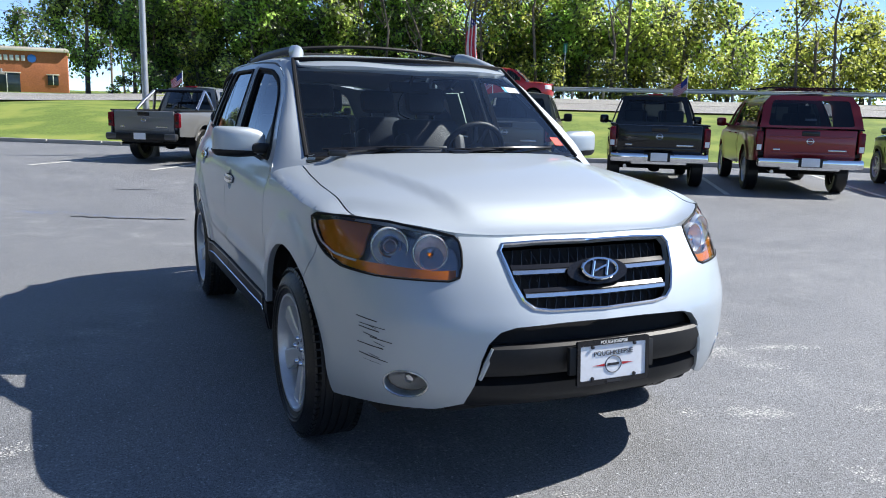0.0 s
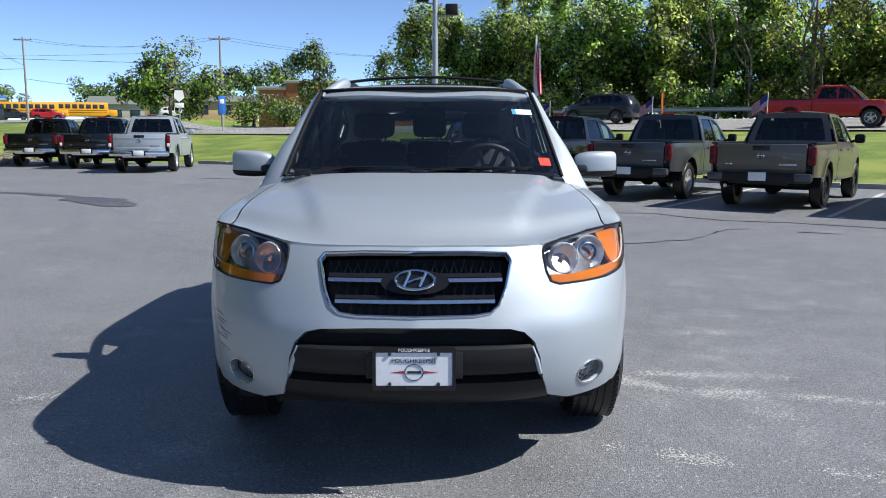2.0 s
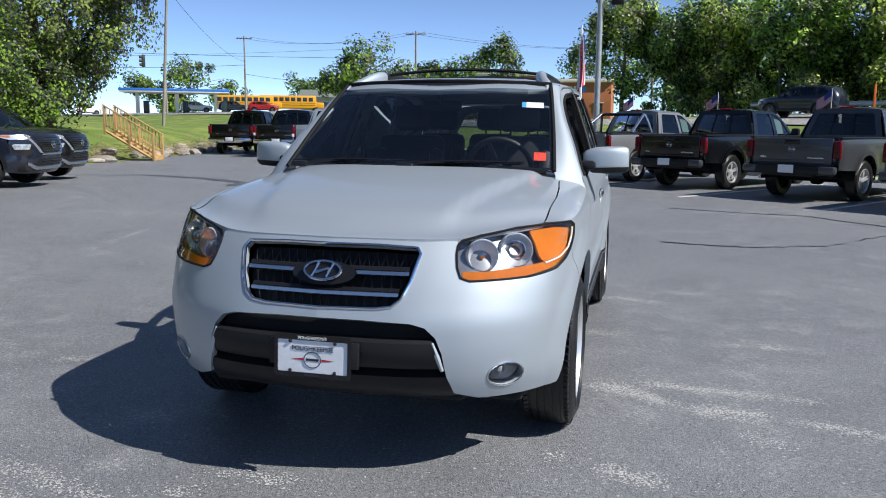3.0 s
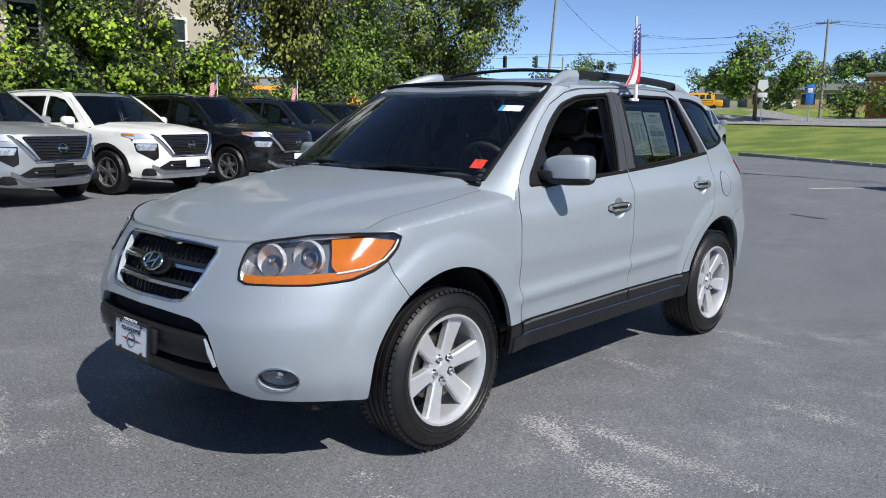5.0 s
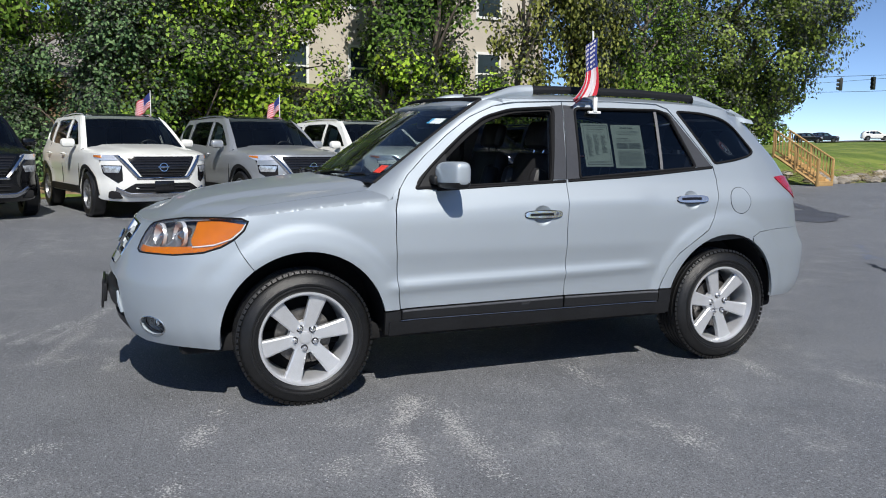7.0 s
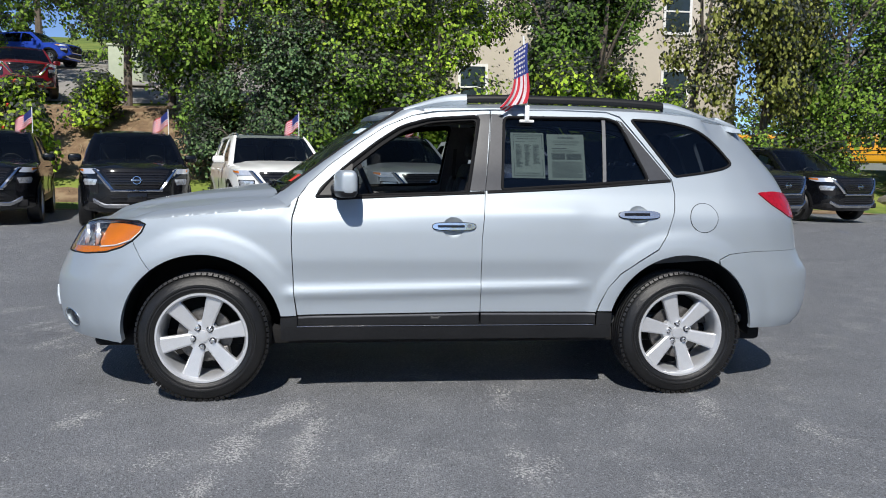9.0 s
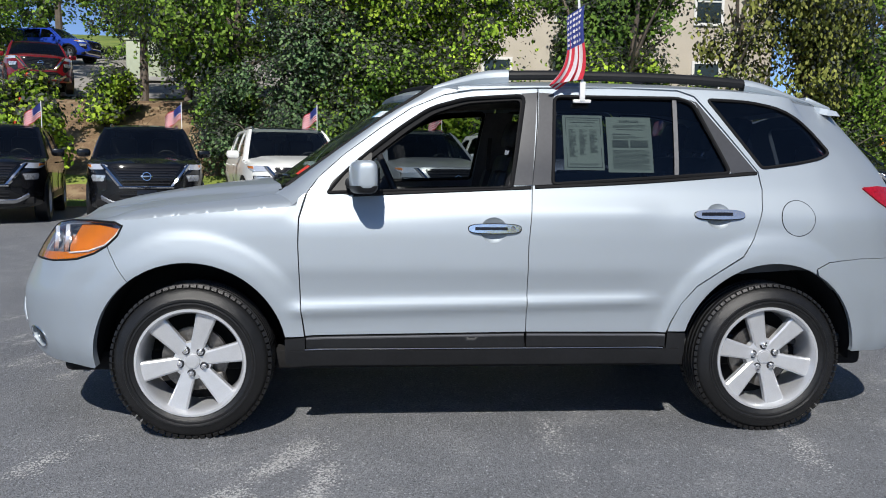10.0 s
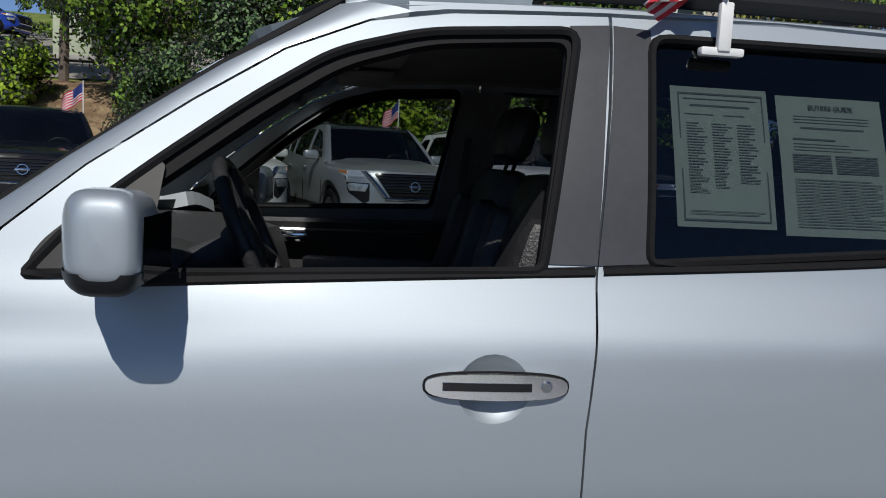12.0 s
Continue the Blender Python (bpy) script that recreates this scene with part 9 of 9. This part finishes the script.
LEAF_DARK = leaf_mat("dark green leaves", (0.063, 0.132, 0.029), (0.230, 0.368, 0.069), through=0.36)
LEAF_MID = leaf_mat("green leaves", (0.094, 0.194, 0.031), (0.375, 0.550, 0.088), through=0.36)
LEAF_YELLOW = leaf_mat("yellow-green vine leaves", (0.156, 0.299, 0.033), (0.546, 0.715, 0.078), through=0.36)
LEAF_BLUE = leaf_mat("blue-green juniper", (0.065, 0.137, 0.058), (0.260, 0.390, 0.169), through=0.36)
LEAF_OLIVE = leaf_mat("olive leaves", (0.094, 0.149, 0.033), (0.352, 0.440, 0.099), through=0.36)
LEAF_WILLOW = leaf_mat("hanging brownish foliage", (0.144, 0.180, 0.042), (0.432, 0.444, 0.120), through=0.36)
WOOD_DARK = leaf_mat("dark woodland leaves", (0.204, 0.340, 0.085), (0.578, 0.816, 0.221), through=0.75)
WOOD_OLIVE = leaf_mat("olive woodland leaves", (0.251, 0.352, 0.088), (0.734, 0.850, 0.234), through=0.75)
WOOD_YELLOW = leaf_mat("yellowing woodland leaves", (0.218, 0.265, 0.055), (0.565, 0.592, 0.146), through=0.75)
BARK = shade("grey-brown bark", (0.13, 0.105, 0.085), rough=0.9, vary=0.3, scale=4, fine=30, bump=0.6, bump_scale=25)
PETAL = shade("red blossom", (0.6, 0.06, 0.02), rough=0.7, vary=0.2)
rg = np.random.default_rng(5)


def leaf_mesh(name, centres, out, size, mat, hang=0.0, slim=0.62):
    """Many small leaves, each a folded diamond, at the centres."""
    n = len(centres)
    nor = rg.normal(size=(n, 3)) * 0.6 + out * 1.0 + np.array([0.6, -0.1, 0.6])
    nor /= np.linalg.norm(nor, axis=1)[:, None]
    t = np.cross(nor, rg.normal(size=(n, 3)))
    if hang:
        t = t * (1 - hang) + np.array([0, 0, -1.0]) * hang
        t -= nor * (t * nor).sum(1)[:, None]
    t /= np.linalg.norm(t, axis=1)[:, None]
    b = np.cross(nor, t)
    s = size * rg.uniform(0.6, 1.35, n)[:, None]
    vs = np.stack([centres - t * s * 0.5, centres + b * s * 0.5 * slim + nor * s * 0.06, centres + t * s * 0.5, centres - b * s * 0.5 * slim + nor * s * 0.06], 1).reshape(-1, 3)
    me = bpy.data.meshes.new(name)
    me.vertices.add(4 * n)
    me.vertices.foreach_set("co", vs.astype(np.float32).ravel())
    me.loops.add(4 * n)
    me.loops.foreach_set("vertex_index", np.arange(4 * n, dtype=np.int32))
    me.polygons.add(n)
    me.polygons.foreach_set("loop_start", np.arange(0, 4 * n, 4, dtype=np.int32))
    me.update(calc_edges=True)
    me.materials.append(mat)
    return me


def crown_points(c, r, n, clumps, sigma, low=None):
    """Leaf places in clumps on boughs that fill an ellipsoid."""
    boughs = max(14, clumps // 10)
    d = rg.normal(size=(boughs, 3))
    d /= np.linalg.norm(d, axis=1)[:, None]
    d *= rg.uniform(0.4, 1.0, boughs)[:, None] ** 0.55
    centre = np.array(c) + d * np.array(r)
    of = rg.integers(0, boughs, clumps)
    e = rg.normal(size=(clumps, 3))
    e /= np.linalg.norm(e, axis=1)[:, None]
    wide = np.array(r) * rg.uniform(0.26, 0.46, boughs)[:, None]
    cc = centre[of] + e * wide[of] * rg.uniform(0.55, 1.0, clumps)[:, None]
    pick = rg.integers(0, clumps, n)
    o = rg.normal(size=(n, 3))
    o *= np.minimum(1, 1.75 / np.linalg.norm(o, axis=1))[:, None]
    p = cc[pick] + o * sigma * rg.uniform(0.45, 1.2, clumps)[pick][:, None]
    o /= np.linalg.norm(o, axis=1)[:, None]
    o = 0.4 * o + 0.7 * e[pick] + 0.3 * d[of[pick]]
    if low is not None:
        o, p = o[p[:, 2] > low], p[p[:, 2] > low]
    return p, o


def tree(x, y, r, cz, n, mat, size, label, name="tree", trunk=0.16, sigma=0.45, clumps=None, hang=0.0, base=None, limbs=7, kind_group="", blossom=0):
    """A tapered trunk with limbs and a crown of many leaves."""
    z = land(x, y) if base is None else base
    T = thing(name, label, "shrub" if name == "shrub" else "tree", Matrix.Translation((x, y, z)), kind_group)
    rr = random.Random(int(x * 131 + y * 17))
    if trunk:
        top = cz - z + r[2] * 0.3
        bend = (rr.gauss(0, 0.25), rr.gauss(0, 0.25))
        part("trunk", Geo().tube([(0, 0, -0.1), (bend[0] * 0.3, bend[1] * 0.3, top * 0.35), (bend[0], bend[1], top * 0.7), (bend[0] * 1.5, bend[1] * 1.5, top)], [trunk, trunk * 0.8, trunk * 0.55, trunk * 0.15], 8), BARK, T)
        for i in range(limbs):
            a = rr.uniform(0, 6.28)
            h0 = top * rr.uniform(0.3, 0.85)
            e = (bend[0] + 0.75 * r[0] * math.cos(a), bend[1] + 0.75 * r[1] * math.sin(a), h0 + r[2] * rr.uniform(0.15, 0.6))
            m0 = (bend[0] * h0 / top, bend[1] * h0 / top, h0)
            part("limb", Geo().tube([m0, ((m0[0] + e[0]) / 2, (m0[1] + e[1]) / 2, (m0[2] + e[2]) / 2 + 0.15), e], [trunk * 0.42, trunk * 0.28, trunk * 0.06], 6), BARK, T)
    pts, out = crown_points((0, 0, cz - z), r, n, clumps or max(12, n // 90), sigma, 0.05)
    ob = new("crown", leaf_mesh("crown", pts, out, size, mat, hang))
    ob.parent = T
    if blossom:
        g = Geo()
        for p in pts[rg.integers(0, len(pts), blossom)]:
            g.box(tuple(p + np.array([0.1, 0, 0.1])), (0.07, 0.07, 0.09), 0.02)
        part("blossom", g, PETAL, T, "red blossom")
    return T


# shrubs and trees on the bank behind the parked row
bank = [
    (-15.0, -3.5, (1.2, 1.25, 1.7), 1.9, 7000, LEAF_BLUE, 0.10, "shrub", "dark blue-green juniper shrub on the bank"),
    (-15.4, -1.9, (1.3, 1.4, 2.3), 2.5, 9000, LEAF_BLUE, 0.10, "shrub", "tall blue-green juniper on the bank"),
    (-15.6, -0.7, (1.3, 1.5, 2.0), 2.2, 8000, LEAF_MID, 0.12, "shrub", "dense green shrub behind the parked cars"),
    (-16.8, -1.2, (1.7, 2.2, 3.6), 5.4, 15000, LEAF_YELLOW, 0.13, "tree", "tree overgrown with yellow-green vines"),
    (-17.2, -4.4, (1.9, 2.2, 3.2), 6.2, 11000, LEAF_MID, 0.13, "tree", "leafy green tree on the bank"),
    (-16.3, 1.4, (1.5, 1.7, 3.2), 4.2, 13000, LEAF_YELLOW, 0.13, "tree", "vine-covered tree with yellow-green leaves"),
    (-15.3, 3.2, (1.0, 1.4, 1.2), 1.7, 5000, LEAF_MID, 0.12, "shrub", "low green shrub behind a parked car"),
    (-15.9, 5.0, (1.1, 1.4, 1.5), 2.3, 6000, LEAF_YELLOW, 0.14, "shrub", "bright feathery shrub on the bank"),
    (-17.6, 5.0, (1.5, 1.3, 3.4), 6.6, 11000, LEAF_DARK, 0.14, "tree", "dark green tree on the bank"),
    (-17.4, 6.3, (1.4, 1.3, 3.4), 5.4, 11000, LEAF_DARK, 0.14, "tree", "dark leafy tree beside the house"),
    (-16.6, 8.4, (1.0, 1.6, 1.1), 1.8, 5000, LEAF_MID, 0.12, "shrub", "green shrub at the foot of the bank"),
    (-18.0, 11.6, (1.5, 1.7, 3.6), 5.6, 9000, LEAF_WILLOW, 0.15, "tree", "conifer with long hanging brownish twigs"),
    (-18.6, 14.4, (1.8, 2.0, 4.0), 5.4, 13000, LEAF_MID, 0.14, "tree", "green tree hung with vines"),
    (-17.2, 12.6, (1.0, 1.6, 1.0), 1.7, 4500, LEAF_MID, 0.12, "shrub", "green shrub at the foot of the bank"),
    (-18.4, 17.2, (1.3, 1.5, 1.3), 2.4, 6000, LEAF_MID, 0.14, "shrub", "feathery green shrub beside the steps"),
    (-20.4, 20.6, (3.4, 3.6, 4.4), 6.4, 30000, LEAF_OLIVE, 0.15, "tree", "large dense olive-green tree above the steps"),
    (-15.4, -8.8, (1.0, 1.2, 1.1), 2.2, 5500, LEAF_YELLOW, 0.14, "shrub", "yellow-green shrub with red blossom"),
    (-17.6, -7.6, (0.7, 0.8, 0.8), 2.6, 2500, LEAF_YELLOW, 0.13, "shrub", "small yellow-green shrub on the slope"),
    (-20.4, -7.6, (2.2, 2.6, 2.6), 8.2, 9000, LEAF_DARK, 0.15, "tree", "dark tree with a bare trunk above the slope"),
    (-20.0, -6.2, (1.8, 2.0, 2.8), 6.6, 9000, LEAF_DARK, 0.15, "tree", "dark tree with a slim trunk above the slope"),
    (-17.4, -4.6, (0.9, 0.9, 0.9), 2.7, 3500, LEAF_DARK, 0.12, "shrub", "dark low shrub in the shade under the trees"),
    (-27.0, -15.0, (3.0, 3.5, 3.5), 9.5, 10000, LEAF_MID, 0.18, "tree", "green tree above the upper lot"),
    (-33.0, -20.0, (3.5, 4.0, 4.5), 11.0, 9000, LEAF_MID, 0.2, "tree", "tall green tree beyond the upper lot"),
    (-44.0, -19.0, (4.0, 5.0, 5.0), 13.0, 9000, LEAF_MID, 0.24, "tree", "tall green tree beyond the upper lot"),
    (-22.0, 7.0, (1.6, 1.8, 3.0), 7.5, 9000, LEAF_DARK, 0.15, "tree", "dark tree close to the house"),
    (-22.0, 0.0, (1.8, 2.4, 3.0), 8.0, 9000, LEAF_MID, 0.15, "tree", "green tree close to the house"),
    (-21.5, -3.0, (1.6, 2.0, 3.0), 7.4, 8000, LEAF_YELLOW, 0.14, "tree", "yellow-green tree close to the house"),
    (-22.5, 16.5, (2.0, 2.4, 3.6), 6.0, 9000, LEAF_MID, 0.16, "tree", "green tree beyond the shrubs"),
    (-40.0, -12.0, (3.6, 4.0, 4.2), 9.5, 9000, LEAF_MID, 0.22, "tree", "leafy tree behind the upper lot"),
    (-46.0, -8.0, (4.0, 4.4, 4.6), 10.0, 9000, LEAF_DARK, 0.24, "tree", "dark leafy tree behind the upper lot"),
    (-17.9, 9.3, (1.1, 1.1, 3.2), 5.6, 1700, LEAF_WILLOW, 0.15, "tree", "conifer with long hanging brownish twigs"),
    (-16.4, 7.2, (1.0, 1.2, 1.9), 2.6, 6000, LEAF_YELLOW, 0.13, "shrub", "yellow-green shrub below the house"),
]
for x, y, r, cz, n, mat, size, name, label in bank:
    tree(x, y, r, cz, int(n * 2.2), mat, size * 0.9, label, name=name, trunk=0.05 if name == "shrub" else (0.24 if r[0] > 3 else 0.14), sigma=0.22 if name == "shrub" else 0.30, hang=0.75 if mat is LEAF_WILLOW else 0.15,
         kind_group="trees and shrubs on the bank", limbs=3 if name == "shrub" else 7, blossom=30 if "blossom" in label else 0)

# the wood beyond the road
wr = random.Random(21)
for i in range(47):
    u = -41.0 + 2.65 * i + wr.uniform(-1.1, 1.1)
    v = wr.uniform(51.5, 58.0) + (8 if i % 3 == 2 else 0)
    x, y = UV(u, v)
    z = land(x, y)
    hgt = wr.uniform(10.0, 14.5) * (0.58 if i > 16 else 0.85 if i < 3 else 1.0)
    mat = wr.choice((WOOD_DARK, WOOD_OLIVE, WOOD_DARK) if i < 12 else (WOOD_OLIVE, WOOD_YELLOW, WOOD_YELLOW, WOOD_OLIVE))
    tree(x, y, (wr.uniform(2.2, 3.4), wr.uniform(2.2, 3.4), hgt * (0.30 if i < 4 else 0.42)), z + hgt * (0.72 if i < 4 else 0.56), 6400 if i < 12 else 3000 if i < 17 else 1900, mat, 0.31, "tall leafy tree in the wood beyond the road", trunk=0.16, sigma=0.5, clumps=70, hang=0.1, limbs=5, kind_group="trees of the roadside wood")
for i in range(24):
    u = -42.0 + 2.1 * i + wr.uniform(-0.8, 0.8)
    x, y = UV(u, wr.uniform(56.0, 61.5))
    hgt = wr.uniform(10.5, 14.0) * (0.66 if u > -8 else 0.84)
    tree(x, y, (wr.uniform(2.6, 3.4), wr.uniform(2.6, 3.4), hgt * 0.46), land(x, y) + hgt * 0.54, 4200, wr.choice((WOOD_DARK, WOOD_OLIVE, WOOD_DARK)), 0.33, "tall dense tree deeper in the roadside wood", trunk=0.17, sigma=0.55, clumps=110, hang=0.1, limbs=4, kind_group="trees of the roadside wood")
for i in range(62):
    u = -33 + 1.9 * i + wr.uniform(-1, 1)
    x, y = UV(u, wr.uniform(50.0, 51.5) + (5 if i % 2 else 0))
    tree(x, y, (1.9, 1.9, 1.5), land(x, y) + 1.2, 1900 if u < -10 else 1000, wr.choice((WOOD_OLIVE, WOOD_DARK, WOOD_YELLOW)) if u < -10 else WOOD_YELLOW, 0.25, "roadside shrub at the edge of the wood", name="shrub", trunk=0.05, sigma=0.5, clumps=16, limbs=2, kind_group="shrubs along the wood")
for i in range(34):
    u = -40 + 3.4 * i + wr.uniform(-1.2, 1.2)
    x, y = UV(u, wr.uniform(60.5, 66.0))
    tree(x, y, (2.9, 2.9, 3.2), land(x, y) + 2.9, 2600 if u < -10 else 1200, wr.choice((WOOD_OLIVE, WOOD_DARK, WOOD_DARK)) if u < -10 else WOOD_YELLOW, 0.36, "tangled undergrowth deep in the roadside wood", name="shrub", trunk=0.06, sigma=0.6, clumps=40, limbs=2, kind_group="undergrowth of the wood")
# bare trunks standing in the wood
for i in range(14):
    x, y = UV(wr.uniform(-20, 42), wr.uniform(50.5, 53))
    D = thing("bare_tree", "bare grey tree standing at the wood's edge", "tree", Matrix.Translation((x, y, land(x, y))), "bare trees in the wood")
    h = wr.uniform(7, 12)
    part("trunk", Geo().tube([(0, 0, 0), (wr.gauss(0, 0.3), wr.gauss(0, 0.3), h * 0.5), (wr.gauss(0, 0.9), wr.gauss(0, 0.6), h)], [0.12, 0.08, 0.02], 6), BARK, D)
    for k in range(6):
        z = h * wr.uniform(0.35, 0.9)
        a = wr.uniform(0, 6.28)
        part("limb", Geo().tube([(0, 0, z), (0.7 * math.cos(a), 0.7 * math.sin(a), z + 0.7), (1.2 * math.cos(a), 1.2 * math.sin(a), z + 1.7)], [0.04, 0.025, 0.008], 5), BARK, D)

far = [(-23.0, 63.0, (4.2, 4.2, 3.0), 6.2, 9000, LEAF_MID, 0.3, "broad green tree beside the road signs"), (-11.8, 69.5, (1.7, 1.7, 2.9), 6.0, 4000, LEAF_DARK, 0.28, "slim dark green tree before the brick building"),
       (-15.5, 74, (1.9, 1.9, 1.2), 3.2, 2000, LEAF_MID, 0.26, "small round tree before the brick building"), (-19.0, 76, (1.8, 1.8, 1.2), 3.2, 2000, LEAF_MID, 0.26, "small round tree before the brick building"),
       (-6.5, 98, (2.5, 2.5, 2.4), 8.6, 2500, LEAF_DARK, 0.35, "dark tree behind the brick building"), (-40, 148, (12, 6, 3.6), 6.4, 9000, LEAF_MID, 0.6, "distant green trees behind the stores"),
       (-62, 165, (14, 6, 4.6), 7.0, 9000, LEAF_MID, 0.55, "distant green trees behind the buses"), (-88, 140, (14, 7, 4.4), 6.5, 9000, LEAF_MID, 0.55, "distant green trees behind the station"),
       (-100, 95, (10, 8, 4.0), 6.0, 5000, LEAF_MID, 0.55, "distant green trees at the crossing"), (-110, 60, (10, 8, 4.0), 6.5, 5000, LEAF_MID, 0.55, "distant green trees beyond the crossing"),
       (-28, 140, (12, 6, 4.0), 7.0, 5000, LEAF_MID, 0.55, "distant green trees beyond the road"), (5, 130, (10, 6, 4.5), 8.0, 5000, LEAF_DARK, 0.55, "distant dark trees beyond the road")]
for x, y, r, cz, n, mat, size, label in far:
    tree(x, y, r, cz + land(x, y) - 1.7, n, mat, size, label, trunk=0.18, sigma=0.6 if r[0] < 5 else 1.1, clumps=60, limbs=5)
